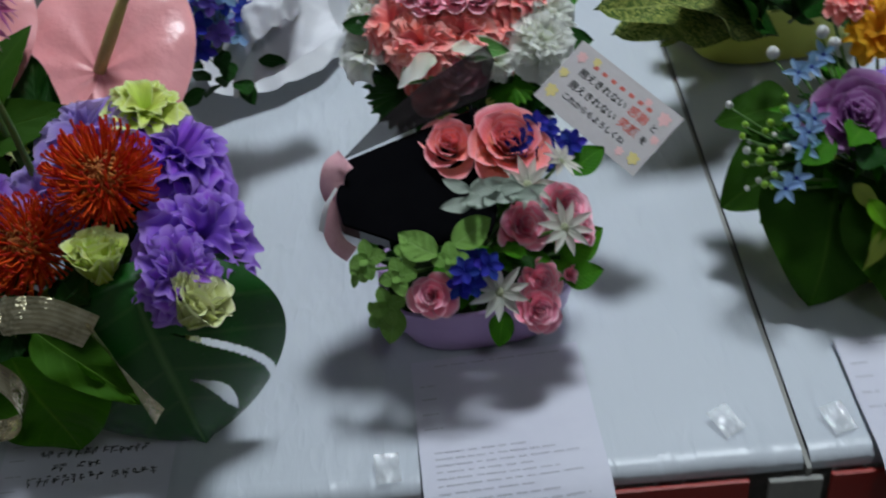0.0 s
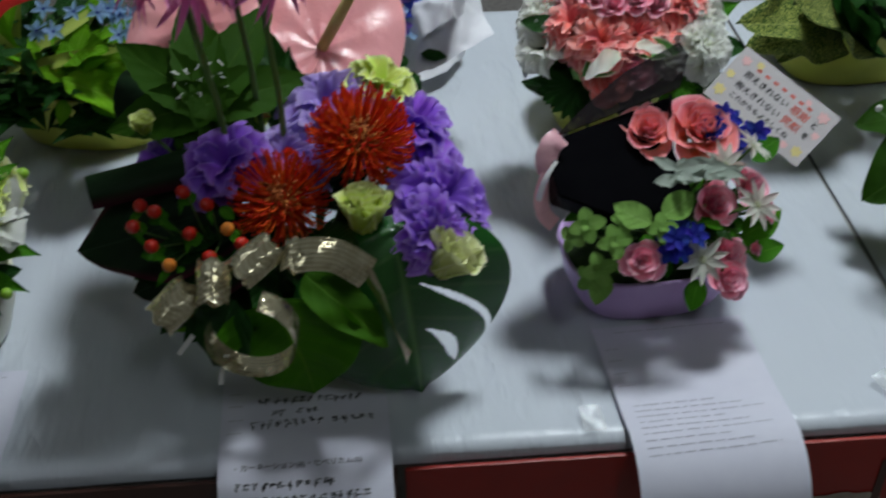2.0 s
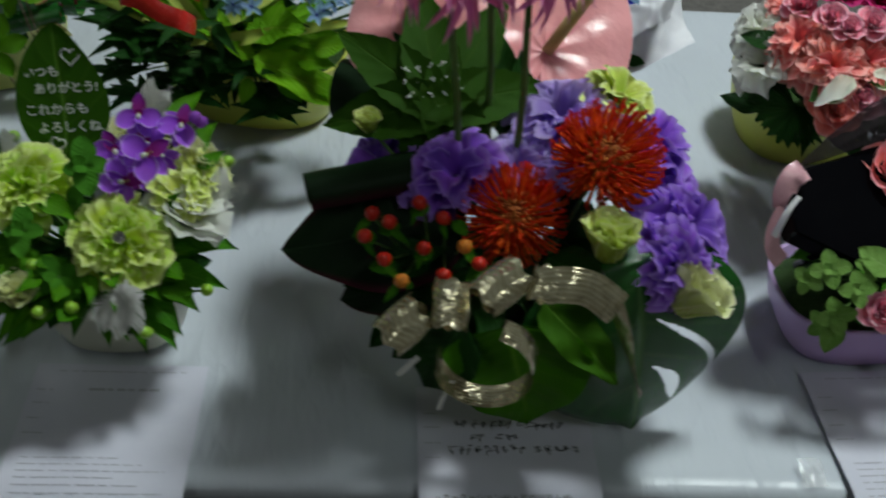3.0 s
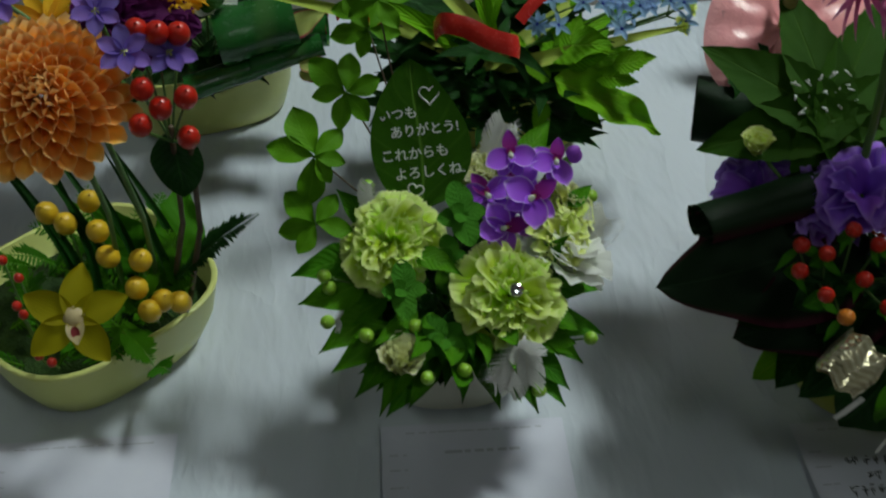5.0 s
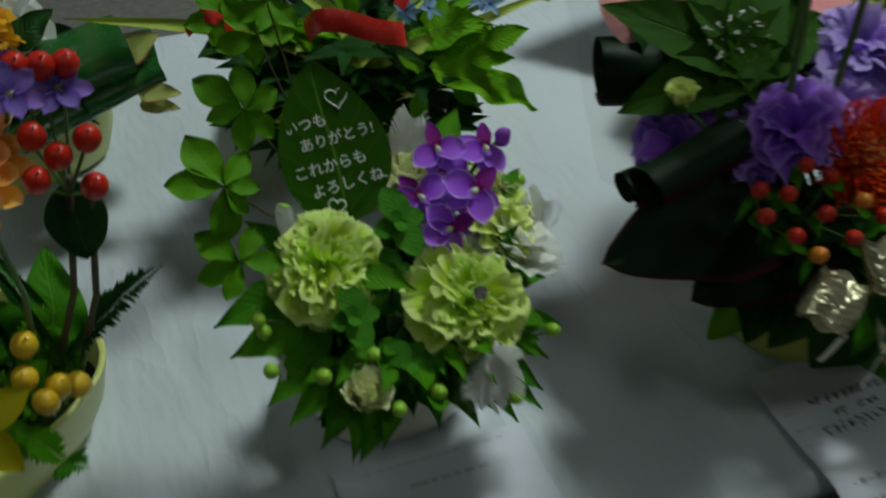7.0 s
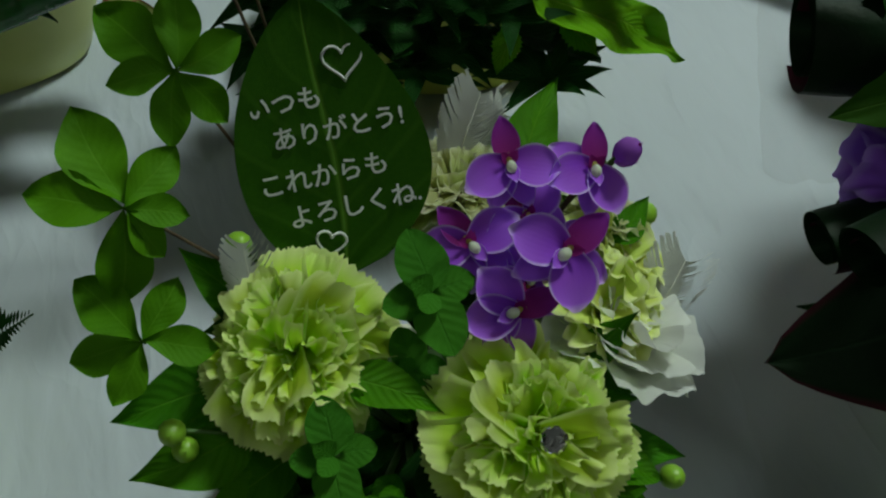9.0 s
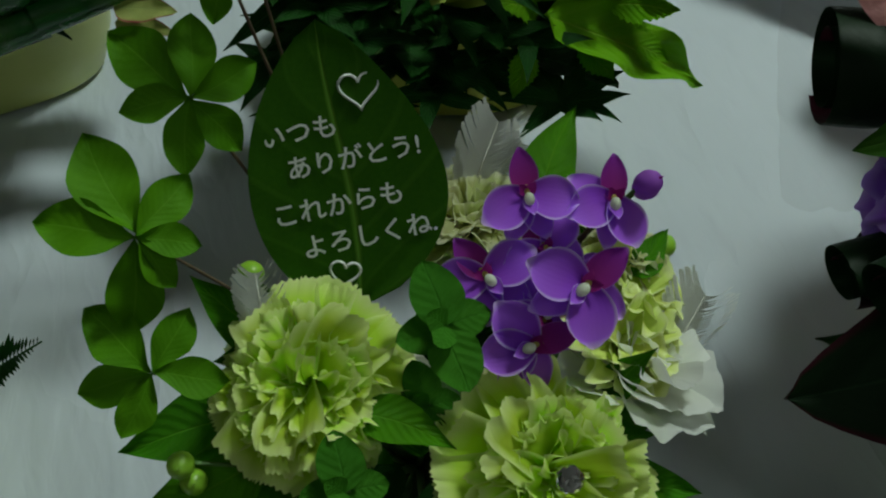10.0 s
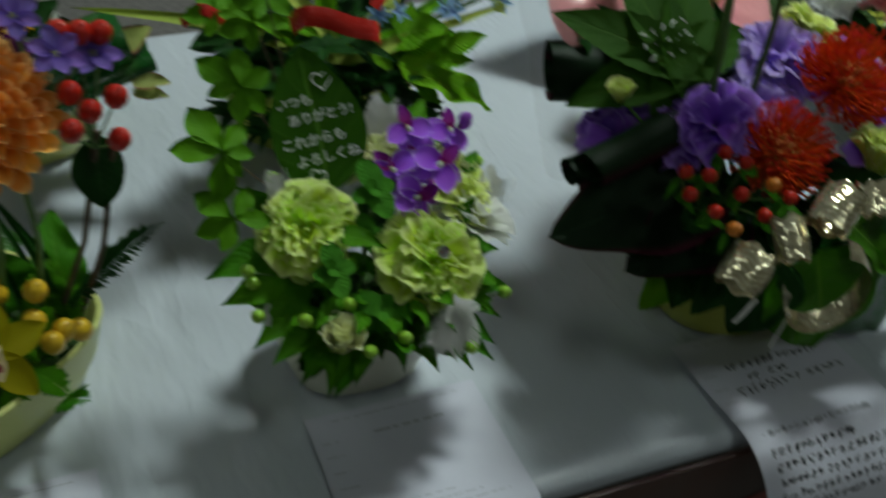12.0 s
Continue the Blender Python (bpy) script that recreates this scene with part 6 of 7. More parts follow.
# ---- arrangement with a big dahlia in a square bowl ----
ge = thing("flower_arrangement", (-0.81, 0.80, TOP), "orange dahlia over cymbidium and yellow berries in cream bowl", "flower arrangement", "flower arrangements")
bowl(ge, -0.822, 0.803, 0.100, 0.096, TOP + 0.003, TOP + 0.066, 3.2, radians(42), CREAM_POT, 0.84, 0.005, fill=0.60)
bloom(ge, "dahlia", DAHLIA_M, DAHLIA, (-0.772, 0.676, 1.034), (0.10, -0.60, 0.80), 0.051, 0.3, None, 0.05, "large orange dahlia")
for q, f in (((-0.77, 0.70, 1.01), (-0.79, 0.80, 0.75)), ((-0.75, 0.70, 1.0), (-0.76, 0.80, 0.75)), ((-0.70, 0.685, 1.0), (-0.75, 0.80, 0.75)), ((-0.69, 0.69, 0.99), (-0.735, 0.79, 0.75))):
    stem(ge, q, f, 0.0022, BROWN_STEM if q[0] > -0.72 else STEM, 0.008)
for p in ((-0.686, 0.678, 1.026), (-0.715, 0.670, 1.012), (-0.702, 0.676, 1.020), (-0.688, 0.675, 0.998), (-0.712, 0.680, 1.032), (-0.700, 0.695, 1.062), (-0.712, 0.695, 1.064), (-0.688, 0.70, 1.058)):
    berry(ge, p, (0.2, -0.5, 0.8), 0.0082, RED_BERRY, foot=(-0.702, 0.690, 0.985))
for p in ((-0.694, 0.694, 1.048), (-0.716, 0.672, 1.062), (-0.735, 0.70, 1.075), (-0.80, 0.73, 1.07), (-0.835, 0.72, 1.06)):
    starflower(ge, p, (0.15, -0.6, 0.8), 0.017, STAR5W, LILAC_STAR, LIME_POT, "lilac_star_flower", 0.16, (-0.73, 0.73, 1.0))
cymb = put("cymbidium", KNOB, LIP_WHITE, ge, facing((-0.790, 0.672, 0.850), (0.05, -0.72, 0.7), 0, 0.008), "yellow cymbidium orchid with spotted white lip")
m = facing((-0.790, 0.672, 0.849), (0.05, -0.72, 0.7), 0.15, 0.039)
for ang in (-20, 52, 118, 205, -80):
    put("petal", CYMB_PETAL, CYMB, cymb, m @ Matrix.Rotation(radians(ang), 4, "Z") @ Matrix.Rotation(radians(8), 4, "X"))
put("lip", ORCHID_SEPAL, LIP_WHITE, cymb, m @ Matrix.Rotation(radians(180), 4, "Z") @ Matrix.Rotation(radians(30), 4, "X") @ Matrix.Scale(0.55, 4))
put("lip_markings", ORCHID_SEPAL, LIP_RED, cymb, m @ Matrix.Translation((0, -0.16, 0.20)) @ Matrix.Rotation(radians(180), 4, "Z") @ Matrix.Rotation(radians(-8), 4, "X") @ Matrix.Scale(0.26, 4))
stem(ge, (-0.79, 0.69, 0.84), (-0.80, 0.78, 0.76), 0.0018)
for p in ((-0.757, 0.752, 0.832), (-0.743, 0.737, 0.802), (-0.819, 0.789, 0.842), (-0.792, 0.778, 0.842), (-0.785, 0.765, 0.826), (-0.762, 0.742, 0.812), (-0.731, 0.742, 0.795), (-0.80, 0.80, 0.855), (-0.835, 0.80, 0.845), (-0.752, 0.728, 0.800)):
    berry(ge, p, (rngs.uniform(-0.4, 0.4), -0.4, 0.8), 0.0100, GOLD_BERRY, "golden_berry", (p[0], p[1] + 0.02, 0.765))


def plume(parent, base, tip, wide, seed, mat=LEAF_MID, n=40):
    """A feathery frond: a rib with narrow leaflets both ways."""
    rng = random.Random(seed)
    base, tip = Vector(base), Vector(tip)
    d = tip - base
    side = d.cross(Vector((0, -0.4, 1))).normalized()
    bm = fresh()
    for k in range(n):
        f = k / n
        p = base + d * f + Vector((0, 0, 0.006 * math.sin(3 * f)))
        w = wide * math.sin(math.pi * (0.15 + 0.83 * f)) * rng.uniform(0.8, 1.1)
        for s in (-1, 1):
            e = p + side * s * w + d.normalized() * w * 0.7 + Vector((0, 0, rng.uniform(-0.2, 0.3) * w))
            mm = along(p, e, (0, -0.4, 1), 1)
            sheet(bm, mm, lambda u, v: (u * 0.12 * math.sin(math.pi * min(v * 0.9 + 0.08, 1)), v, -0.08 * v * v), 2, 3)
    tube(bm, [base, base.lerp(tip, 0.5) + Vector((0, 0, 0.006)), tip], [0.0011, 0.0008, 0.0004], 5)
    put("frond", done(bm, "frond"), mat, parent)


plume(ge, (-0.735, 0.765, 0.80), (-0.660, 0.745, 0.878), 0.012, 1, LEAF_DARK)
plume(ge, (-0.775, 0.722, 0.785), (-0.748, 0.690, 0.778), 0.012, 2, LEAF_BRIGHT)
for k in range(36):
    a = rngs.uniform(0, 6.28)
    b = Vector((-0.822 + rngs.uniform(-0.075, 0.075), 0.80 + rngs.uniform(-0.085, 0.085), 0.742))
    plume(ge, b, b + Vector((0.045 * math.cos(a), 0.045 * math.sin(a), rngs.uniform(0.02, 0.06))), 0.012, 10 + k, LEAF_MID if k % 2 else LEAF_BRIGHT, 14)
for k in range(7):
    b = Vector((-0.752 + rngs.uniform(-0.02, 0.02), 0.770 + rngs.uniform(-0.02, 0.02), 0.765))
    plume(ge, b, b + Vector((rngs.uniform(-0.01, 0.03), rngs.uniform(-0.02, 0.03), 0.05)), 0.014, 40 + k, LEAF_BRIGHT, 16)
for p in ((-0.835, 0.70, 0.785), (-0.825, 0.695, 0.782), (-0.845, 0.72, 0.81), (-0.852, 0.73, 0.81), (-0.848, 0.74, 0.83), (-0.86, 0.75, 0.84)):
    berry(ge, p, (0, -0.3, 0.9), 0.0042, RED_BERRY, foot=(p[0], p[1] + 0.01, 0.765))
leaf(ge, "leaf", OVAL, LEAF_DARK, (-0.70, 0.70, 0.99), (-0.703, 0.690, 0.935), (0.1, -0.9, 0.3), 1.1)
leaf(ge, "leaf", BROAD, LEAF_MID, (-0.77, 0.80, 0.78), (-0.80, 0.81, 0.84), (0, -0.8, 0.5), 0.9)
leaf(ge, "leaf", BROAD, LEAF_MID, (-0.74, 0.80, 0.78), (-0.735, 0.84, 0.84), (0, -0.8, 0.5), 0.7)
for k in range(9):
    b = Vector((-0.83 + 0.012 * k, 0.80 + rngs.uniform(-0.02, 0.02), 0.76))
    leaf(ge, "grass_blade", STRAP, LEAF_DARK, b, b + Vector((rngs.uniform(-0.03, 0.02), rngs.uniform(-0.05, 0.0), 0.13)), (0.6, -0.8, 0.2), 0.5)

# ---- bowl with rolled leaves behind the dahlia ----
gi = thing("flower_arrangement", (-0.74, 1.08, TOP), "rolled cordyline leaves with maroon and yellow flowers in cream bowl", "flower arrangement", "flower arrangements")
bowl(gi, -0.762, 1.180, 0.100, 0.085, TOP + 0.003, TOP + 0.080, 3.2, radians(18), CREAM_POT, 0.88, fill=0.75)
FI = (-0.745, 1.15, 0.775)
for a, b, r0, r1 in (((-0.717, 1.037, 0.862), (-0.643, 1.049, 0.872), 0.036, 0.032), ((-0.750, 1.011, 0.822), (-0.683, 1.033, 0.832), 0.016, 0.016), ((-0.686, 1.027, 0.836), (-0.618, 1.039, 0.850), 0.016, 0.014), ((-0.695, 1.101, 0.830), (-0.615, 1.098, 0.835), 0.026, 0.024)):
    rolled(gi, a, b, r0, r1, LEAF_STRIPE, 1.5, "rolled_leaf", 0.9)
    stem(gi, a, FI, 0.002)
for b, t, w in (((-0.652, 1.036, 0.868), (-0.615, 1.039, 0.885), 0.7), ((-0.641, 1.025, 0.840), (-0.607, 1.015, 0.840), 0.6), ((-0.642, 1.023, 0.830), (-0.609, 1.015, 0.825), 0.5)):
    leaf(gi, "folded_leaf", BROAD, LEAF_LINING, b, t, (0.3, -0.7, 0.6), w, "pale pink-edged leaf lining")
for p, r, mat, ms in (((-0.793, 0.968, 0.930), 0.036, MAROON_PET, LISIANTHUS), ((-0.757, 1.01, 0.930), 0.030, YELLOW_PET, LISIANTHUS), ((-0.727, 1.05, 0.910), 0.032, WHITE_PET, ROSE), ((-0.79, 1.03, 0.93), 0.03, YELLOW_PET, LISIANTHUS), ((-0.853, 0.97, 0.93), 0.045, YELLOW_PET, STAR10), ((-0.83, 1.03, 0.94), 0.04, LIME_LIS, LISIANTHUS), ((-0.76, 0.985, 0.915), 0.028, MAROON_PET, LISIANTHUS)):
    bloom(gi, "flower", ms, mat, p, (0, -0.5, 0.85), r, None, FI, 0.4)
leaf(gi, "leaf", BROAD, LEAF_DARK, (-0.73, 1.03, 0.90), (-0.695, 1.035, 0.925), (0, -0.7, 0.7), 0.7)
ribbon(gi, [(-0.72, 1.07, 0.90), (-0.69, 1.10, 0.935), (-0.64, 1.12, 0.93), (-0.62, 1.13, 0.905)], 0.07, WRAP, "paper_frill", (0.1, -0.5, 0.8))
thicket(gi, "leaf", OVAL + POINTED, LEAF_DARK, (-0.775, 1.11), 0.085, 0.07, 0.78, 0.86, 44, 0.05, 61)

# ---- green plant with a red ribbon behind the carnations ----
gf = thing("flower_arrangement", (-0.43, 1.03, TOP), "green foliage with blue star flowers and red ribbon in pot", "flower arrangement", "flower arrangements")
bowl(gf, -0.432, 1.12, 0.108, 0.080, TOP + 0.003, TOP + 0.080, 2.6, radians(-12), LIME_POT, 0.86)
FF = (-0.44, 1.08, 0.79)
thicket(gf, "leaf", LANCE + OVAL, LEAF_DARK, (-0.465, 1.01), 0.10, 0.07, 0.80, 0.90, 120, 0.050, 71, 0.8, 0.7, 1.1)
thicket(gf, "leaf", LANCE + OVAL, LEAF_DARK, (-0.435, 1.035), 0.09, 0.035, 0.765, 0.83, 34, 0.038, 73, 0.8, 0.2, 1.3)
for k in range(22):
    c = Vector((-0.455 + rngs.uniform(-0.10, 0.09), 0.965 + rngs.uniform(-0.04, 0.05), rngs.uniform(0.80, 0.90)))
    for j in range(6):
        a = j * 1.05 + k
        leaf(gf, "leaf", LANCE, LEAF_DARK, c, c + Vector((0.034 * math.cos(a), 0.030 * math.sin(a), 0.016)), (0, -0.4, 1), 1.6)
    stem(gf, c, FF, 0.0012)
for k in range(12):
    b = Vector((-0.455 + rngs.uniform(-0.03, 0.04), 0.98 + rngs.uniform(-0.02, 0.02), 0.86))
    a = -0.2 + k * 0.28
    leaf(gf, "strap_leaf", STRAP, LEAF_LIME if k % 2 else LEAF_PALE, b, b + Vector((0.11 * math.cos(a), -0.03 + 0.05 * math.sin(a * 2), 0.09 + 0.05 * math.sin(a))), (0, -0.7, 0.7), 0.9)
leaf(gf, "leaf", BROAD, LEAF_LIME, (-0.410, 0.935, 0.868), (-0.287, 0.940, 0.806), (0.25, -0.6, 0.8), 0.33, "long lime green drooping leaf")
leaf(gf, "leaf", BROAD, LEAF_LIME, (-0.40, 0.965, 0.87), (-0.325, 0.970, 0.865), (0.15, -0.6, 0.8), 0.7)
leaf(gf, "leaf", BROAD, LEAF_LIME, (-0.41, 0.97, 0.88), (-0.365, 0.935, 0.905), (0.15, -0.6, 0.8), 0.8)
leaf(gf, "leaf", BROAD, LEAF_LIME, (-0.42, 0.97, 0.87), (-0.35, 0.955, 0.885), (0.1, -0.6, 0.8), 0.6)
ribbon(gf, [(-0.518, 0.90, 0.940), (-0.512, 0.885, 0.955), (-0.495, 0.876, 0.956), (-0.475, 0.866, 0.950), (-0.455, 0.862, 0.945), (-0.45, 0.88, 0.93)], 0.017, RED_RIBBON, "ribbon", (0, 0.45, 0.9), label="red satin ribbon")
ribbon(gf, [(-0.45, 0.885, 0.955), (-0.43, 0.895, 0.972), (-0.395, 0.905, 0.978), (-0.360, 0.915, 0.972), (-0.35, 0.94, 0.96)], 0.010, RED_RIBBON, "ribbon", (0, 0.45, 0.9))
ribbon(gf, [(-0.60, 0.95, 0.93), (-0.585, 0.93, 0.95), (-0.56, 0.93, 0.93)], 0.010, RED_RIBBON, "ribbon", (0, 0.45, 0.9))
for c, k in (((-0.407, 0.950, 0.925), 5), ((-0.330, 0.975, 0.905), 7), ((-0.36, 0.965, 0.915), 4), ((-0.295, 1.0, 0.89), 3)):
    for j in range(k):
        p = Vector(c) + Vector((rngs.uniform(-0.022, 0.022), rngs.uniform(-0.012, 0.012), rngs.uniform(-0.02, 0.02)))
        starflower(gf, p, (rngs.uniform(-0.3, 0.5), -0.6, 0.7), 0.013, STAR5, BLUE_STAR, DELPH, "blue_star_flower", 0.14)
        stem(gf, p, c, 0.0007)
    stem(gf, c, FF, 0.001)
for p in ((-0.272, 1.01, 0.895), (-0.28, 0.995, 0.88), (-0.285, 1.02, 0.90)):
    bloom(gf, "bud", BUD, LIME_LIS, p, (0.7, -0.3, 0.5), 0.012, None, FF, 0.1)
creeper(gf, (-0.575, 0.93, 0.945), (0, -0.7, 0.7), 0.4, 0.034, FF)

# ---- white wrapped bouquet behind the pincushions ----
for b, t, w in (((-0.392, 0.971, 0.850), (-0.344, 1.006, 0.885), 0.9), ((-0.391, 0.965, 0.860), (-0.325, 0.986, 0.870), 0.8), ((-0.394, 0.960, 0.845), (-0.359, 0.962, 0.820), 0.8), ((-0.388, 0.961, 0.850), (-0.338, 0.963, 0.850), 0.8), ((-0.403, 0.959, 0.870), (-0.421, 0.974, 0.900), 0.9), ((-0.397, 0.952, 0.880), (-0.382, 0.970, 0.915), 0.8), ((-0.433, 0.954, 0.880), (-0.445, 0.971, 0.900), 0.8)):
    leaf(gf, "toothed_leaf", TOOTHED, LEAF_LIME, b, t, (0.1, -0.6, 0.8), w * 1.3)

for x, y, z, dx, dz in ((-0.395, 0.95, 0.872, 0.030, 0.020), (-0.368, 0.95, 0.858, 0.036, 0.006), (-0.360, 0.95, 0.840, 0.030, -0.014), (-0.385, 0.945, 0.842, 0.022, -0.022), (-0.415, 0.945, 0.838, -0.008, -0.024), (-0.352, 0.955, 0.868, 0.034, 0.016), (-0.41, 0.95, 0.862, -0.024, 0.018)):
    leaf(gf, "toothed_leaf", TOOTHED, LEAF_LIME, (x, y, z), (x + dx, y - 0.014, z + dz), (0.1, -0.6, 0.8), 1.35)

ww = thing("wrapped_bouquet", (-0.12, 1.10, TOP), "blue flowers wrapped in crumpled white paper lying on table", "bouquet")


def wrap_sheet(seed, pts_a, pts_b, sag, mat, name):
    """A crumpled sheet between two lines of four points."""
    bm = fresh()
    A, B = [Vector(p) for p in pts_a], [Vector(p) for p in pts_b]

    def on(line, t):
        t *= len(line) - 1
        i = min(int(t), len(line) - 2)
        return line[i].lerp(line[i + 1], t - i)

    def point(u, v):
        t = (u + 1) / 2
        p = on(A, t).lerp(on(B, t), v)
        crumple = (0.5 - abs(noise.noise((t * 2.6 + seed, v * 1.6, 1.0)))) * 0.018 + (0.3 - abs(noise.noise((t * 5 + v * 3, v * 2.2, seed)))) * 0.007
        p = p + Vector((0.4 * crumple, -0.3 * crumple, crumple - sag * math.sin(math.pi * v)))
        p.z = max(p.z, TOP + 0.006)
        return p

    sheet(bm, Matrix(), point, 36, 22)
    put(name, done(bm, name, True), mat, ww)


wrap_sheet(1.0, [(-0.079, 1.025, 0.775), (-0.051, 1.010, 0.800), (-0.013, 1.016, 0.815), (0.044, 1.046, 0.830)], [(-0.058, 1.082, 0.890), (-0.030, 1.081, 0.895), (0.000, 1.073, 0.890), (0.032, 1.091, 0.870)], 0.004, WRAP, "wrapping_paper")
wrap_sheet(3.0, [(-0.070, 1.013, 0.800), (-0.040, 1.007, 0.850), (-0.014, 1.013, 0.865), (0.011, 1.026, 0.875)], [(-0.083, 1.049, 0.830), (-0.050, 1.037, 0.875), (-0.018, 1.049, 0.890), (0.019, 1.063, 0.890)], -0.012, WRAP, "wrapping_paper")
# This film is set forward to dim the lamp's light on the table.
wrap_sheet(5.0, [(-0.265, 0.905, 0.745), (-0.24, 0.895, 0.722), (-0.19, 0.895, 0.722), (-0.13, 0.91, 0.76)], [(-0.285, 0.955, 0.930), (-0.24, 0.960, 0.955), (-0.18, 0.965, 0.965), (-0.11, 0.97, 0.96)], 0.01, SHADED_FILM, "clear_film")
wrap_sheet(9.0, [(-0.12, 1.10, 0.74), (-0.05, 1.13, 0.72), (0.0, 1.17, 0.715), (0.03, 1.22, 0.715)], [(-0.16, 1.22, 0.90), (-0.08, 1.24, 0.88), (0.0, 1.26, 0.84), (0.05, 1.27, 0.78)], 0.0, WRAP, "wrapping_paper")
for k in range(26):
    p = Vector((-0.068 + rngs.uniform(-0.026, 0.026), 0.985 + rngs.uniform(-0.02, 0.05), 0.90 + rngs.uniform(-0.045, 0.06)))
    bloom(ww, "blue_flower", STAR5W, DELPH if k % 3 == 0 else BLUE_STAR if k % 3 == 1 else LILAC_STAR, p, (0.2, -0.6, 0.8), 0.016, None, None, 0.1)
    stem(ww, p, (-0.09, 1.06, 0.80), 0.0008)
thicket(ww, "leaf", OVAL, LEAF_DARK, (-0.07, 1.02), 0.05, 0.03, 0.80, 0.86, 18, 0.04, 81)

# ---- purple rose arrangement on the next table ----
gg = thing("flower_arrangement", (0.53, 0.80, TOP), "mauve roses and pale blue stars on broad green leaves", "flower arrangement", "flower arrangements")
bowl(gg, 0.535, 0.795, 0.085, 0.075, TOP + 0.003, TOP + 0.065, 2.4, 0.0, LIME_POT)
FG = (0.535, 0.79, 0.775)
bloom(gg, "rose", ROSE, PURPLE_ROSE, (0.498, 0.772, 0.868), (-0.1, -0.6, 0.8), 0.043, 0.4, FG, 0.4, "large mauve rose")
bloom(gg, "rose", ROSE, PURPLE_ROSE, (0.588, 0.760, 0.850), (0.2, -0.6, 0.8), 0.040, None, FG, 0.4)
for p, r in (((0.558, 0.80, 0.855), 0.034), ((0.575, 0.825, 0.862), 0.03)):
    bloom(gg, "lisianthus", LISIANTHUS, VIOLET, p, (0.1, -0.5, 0.85), r, None, FG, 0.4)
for p, r, mat in (((0.545, 0.87, 0.89), 0.030, YELLOW_PET), ((0.585, 0.87, 0.90), 0.03, YELLOW_PET), ((0.52, 0.89, 0.91), 0.02, CORAL)):
    bloom(gg, "lisianthus", OPEN_LIS, mat, p, (0, -0.5, 0.85), r, None, FG, 0.4)
for p in ((0.478, 0.842, 0.872), (0.466, 0.838, 0.870), (0.490, 0.850, 0.878), (0.455, 0.762, 0.860), (0.450, 0.752, 0.852), (0.462, 0.772, 0.866), (0.438, 0.728, 0.840), (0.428, 0.722, 0.835), (0.45, 0.78, 0.865), (0.50, 0.93, 0.93)):
    starflower(gg, p, (-0.3, -0.6, 0.75), 0.0145, STAR5, BLUE_STAR, DELPH, "blue_star_flower", 0.14, FG)
for k in range(26):
    p = Vector((0.418 + rngs.uniform(-0.02, 0.03), 0.765 + rngs.uniform(-0.04, 0.05), 0.845 + rngs.uniform(-0.025, 0.025)))
    berry(gg, p, (0, -0.4, 0.9), rngs.uniform(0.0022, 0.0042), GREEN_BERRY if k % 3 else IVORY, "green_bud", (0.47, 0.79, 0.81))
for p in ((0.445, 0.85, 0.885), (0.49, 0.86, 0.895), (0.50, 0.855, 0.885), (0.522, 0.755, 0.83), (0.545, 0.745, 0.825), (0.535, 0.735, 0.815)):
    berry(gg, p, (0, -0.4, 0.9), 0.0062, IVORY if p[1] > 0.8 else BROWN_STEM, "white_berry", FG)
leaf(gg, "leaf", BROAD, LEAF_FATSIA, (0.47, 0.80, 0.82), (0.388, 0.775, 0.785), (-0.2, -0.5, 0.8), 1.0, "broad rounded green leaf")
leaf(gg, "leaf", BROAD, LEAF_FATSIA, (0.46, 0.83, 0.84), (0.395, 0.845, 0.83), (-0.2, -0.4, 0.9), 0.9)
leaf(gg, "leaf", BROAD, LEAF_FATSIA, (0.49, 0.76, 0.82), (0.448, 0.682, 0.738), (-0.2, -0.7, 0.7), 1.2, "broad rounded green leaf")
leaf(gg, "leaf", BROAD, LEAF_FATSIA, (0.54, 0.74, 0.82), (0.530, 0.655, 0.735), (0, -0.7, 0.7), 1.2)
leaf(gg, "leaf", BROAD, LEAF_FATSIA, (0.59, 0.75, 0.82), (0.625, 0.67, 0.74), (0.2, -0.7, 0.7), 1.2)
for k in range(14):
    p = Vector((0.475 + 0.012 * k + rngs.uniform(-0.01, 0.01), 0.725 + rngs.uniform(-0.02, 0.02), 0.812 + rngs.uniform(-0.03, 0.02)))
    leaf(gg, "variegated_leaf", POINTED, LEAF_LIME if k % 3 else LEAF_PALE, p + Vector((0, -0.012, 0)), p + Vector((rngs.uniform(-0.024, 0.024), -0.034, -0.022)), (0, -0.7, 0.6), 1.0)
thicket(gg, "leaf", OVAL + POINTED, LEAF_MID, (0.53, 0.79), 0.10, 0.07, 0.78, 0.86, 60, 0.040, 91)
thicket(gg, "leaf", OVAL, LEAF_DARK, (0.53, 0.79), 0.09, 0.07, 0.78, 0.85, 40, 0.042, 92)

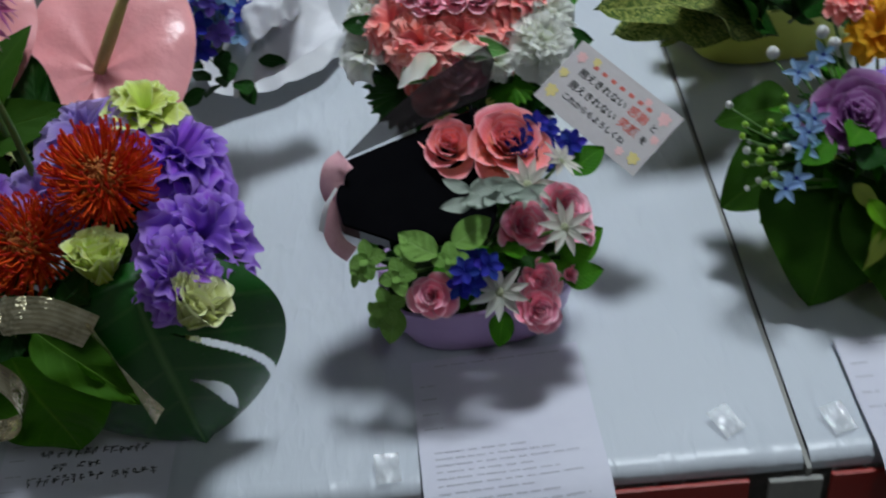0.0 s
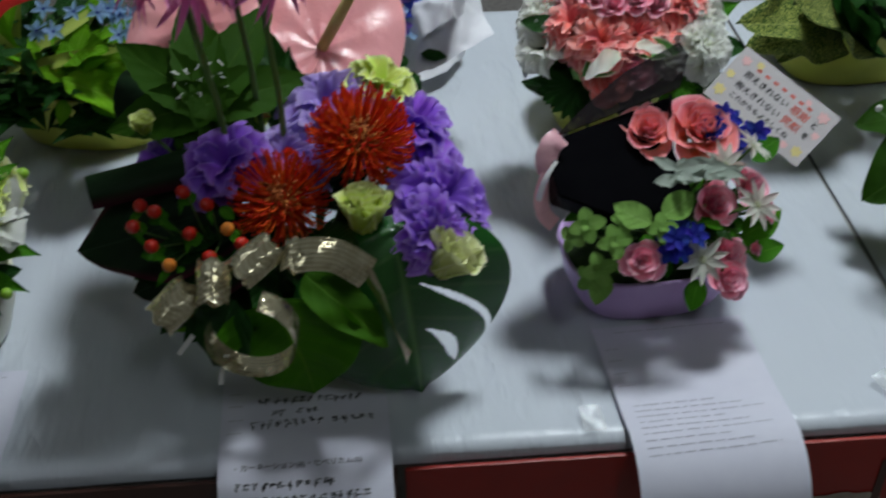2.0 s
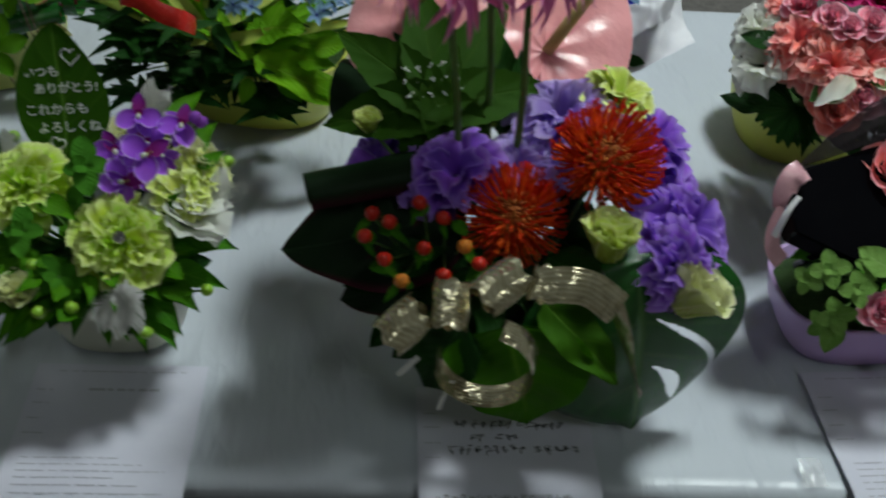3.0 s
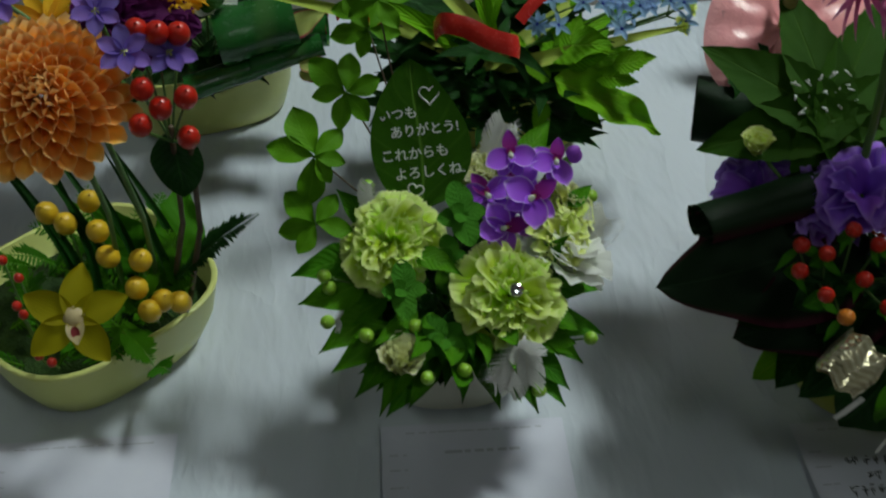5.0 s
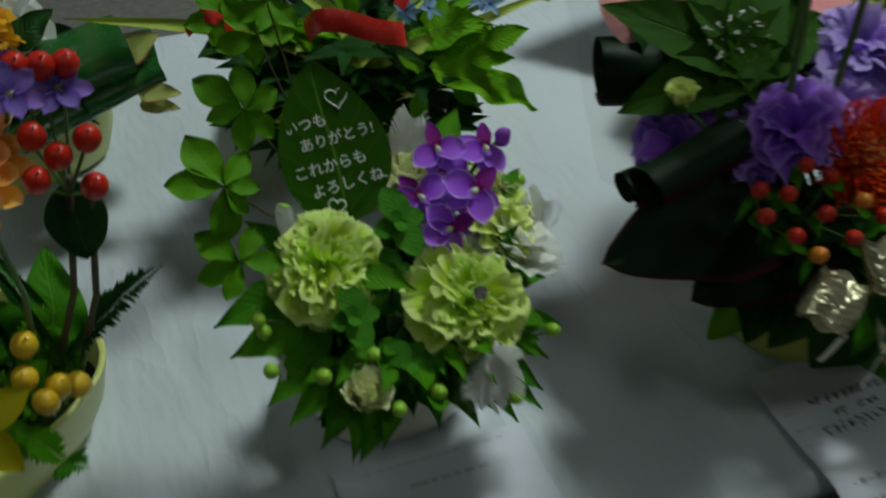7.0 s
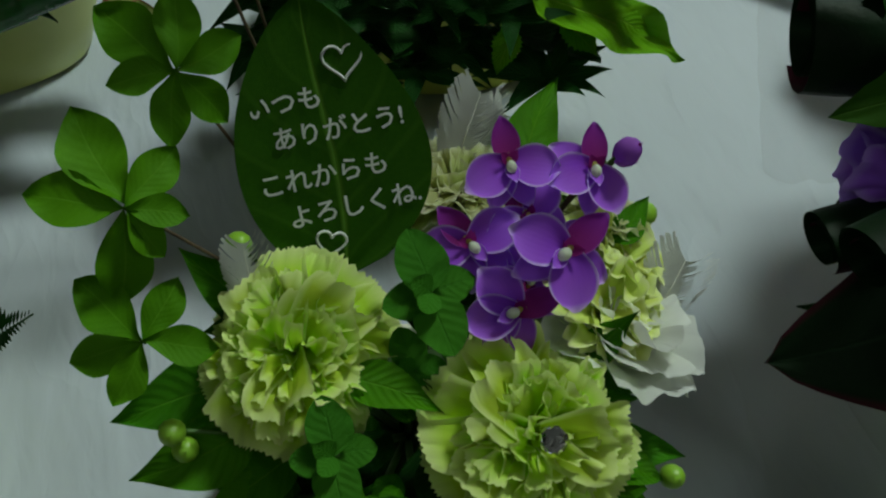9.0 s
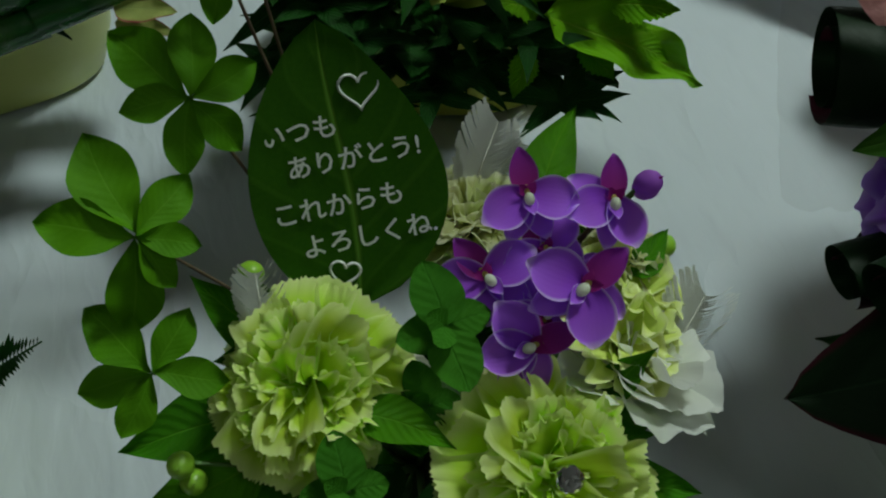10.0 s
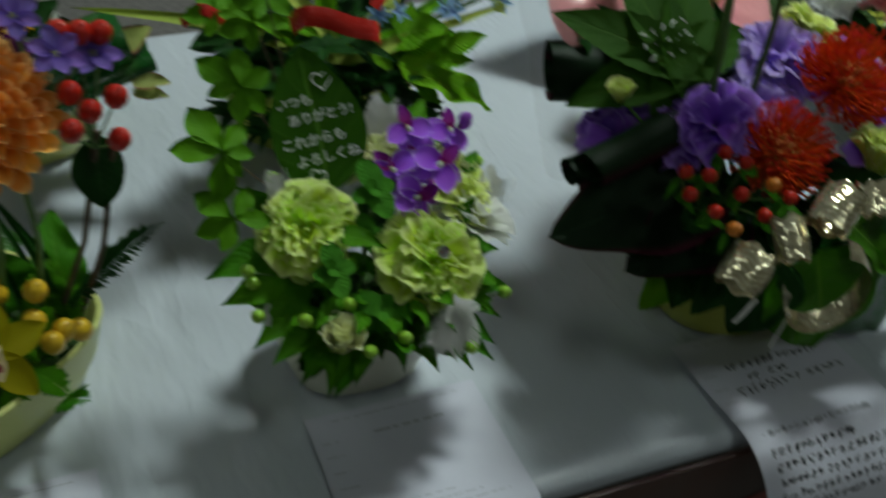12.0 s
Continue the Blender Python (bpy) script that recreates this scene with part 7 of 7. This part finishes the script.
# ---- spotted-leaf plant behind it ----
gh = thing("potted_plant", (0.53, 1.13, TOP), "yellow-green spotted leaf plant in low lime pot", "potted plant")
bowl(gh, 0.535, 1.185, 0.112, 0.085, TOP + 0.003, TOP + 0.080, 3.0, 0.06, LIME_POT, 0.84)
for b, t, w in (((0.47, 1.08, 0.80), (0.335, 0.975, 0.895), 0.55), ((0.47, 1.08, 0.80), (0.345, 0.99, 0.855), 0.6), ((0.48, 1.08, 0.80), (0.390, 0.955, 0.925), 0.7), ((0.48, 1.07, 0.80), (0.440, 0.96, 0.93), 0.7), ((0.50, 1.07, 0.80), (0.47, 0.99, 0.91), 0.8), ((0.46, 1.09, 0.79), (0.390, 1.035, 0.80), 0.35), ((0.53, 1.08, 0.80), (0.52, 0.99, 0.92), 0.7), ((0.50, 1.10, 0.80), (0.42, 1.03, 0.88), 0.7), ((0.54, 1.08, 0.80), (0.57, 0.98, 0.90), 0.7)):
    # Leaves further right get dark green instead of spots, to paint in their shadow.
    leaf(gh, "spotted_leaf", BROAD, LEAF_SPOT if t[0] < 0.4 else LEAF_DARK, b, t, (0, -0.6, 0.8), w)
    stem(gh, b, (0.52, 1.15, 0.775), 0.002)
thicket(gh, "leaf", OVAL, LEAF_DARK, (0.53, 1.14), 0.10, 0.07, 0.78, 0.88, 50, 0.05, 95)


# ---- crinkled clear tape along the front edge ----
def tape(x, y, turn, seed):
    bm = fresh()

    def point(u, v):
        z = TOP + 0.0062 + 0.20 * (v - 0.5) * 0.026 + 0.0016 * noise.noise((u * 1.6, v * 2.6, seed)) + 0.0005 * noise.noise((u * 4, v * 6, seed))
        return Matrix.Translation((x, y, z)) @ Matrix.Rotation(turn, 4, "Z") @ Vector((u * 0.010, (v - 0.5) * 0.026, 0))

    sheet(bm, Matrix(), point, 14, 18)
    tagged(put("clear_tape", done(bm, "clear_tape"), TAPE, None), "crinkled shiny clear tape stuck on table cover", "tape", "pieces of tape")


TAPE = clear("clear_tape", (0.7, 0.72, 0.75), 0.06, 0.40)
TAPE.node_tree.nodes["Principled BSDF"].inputs["Specular IOR Level"].default_value = 0.9
tape(0.083, 0.573, 0.1, 1.0)
tape(0.359, 0.592, 0.5, 4.0)
tape(0.447, 0.585, 0.3, 6.0)
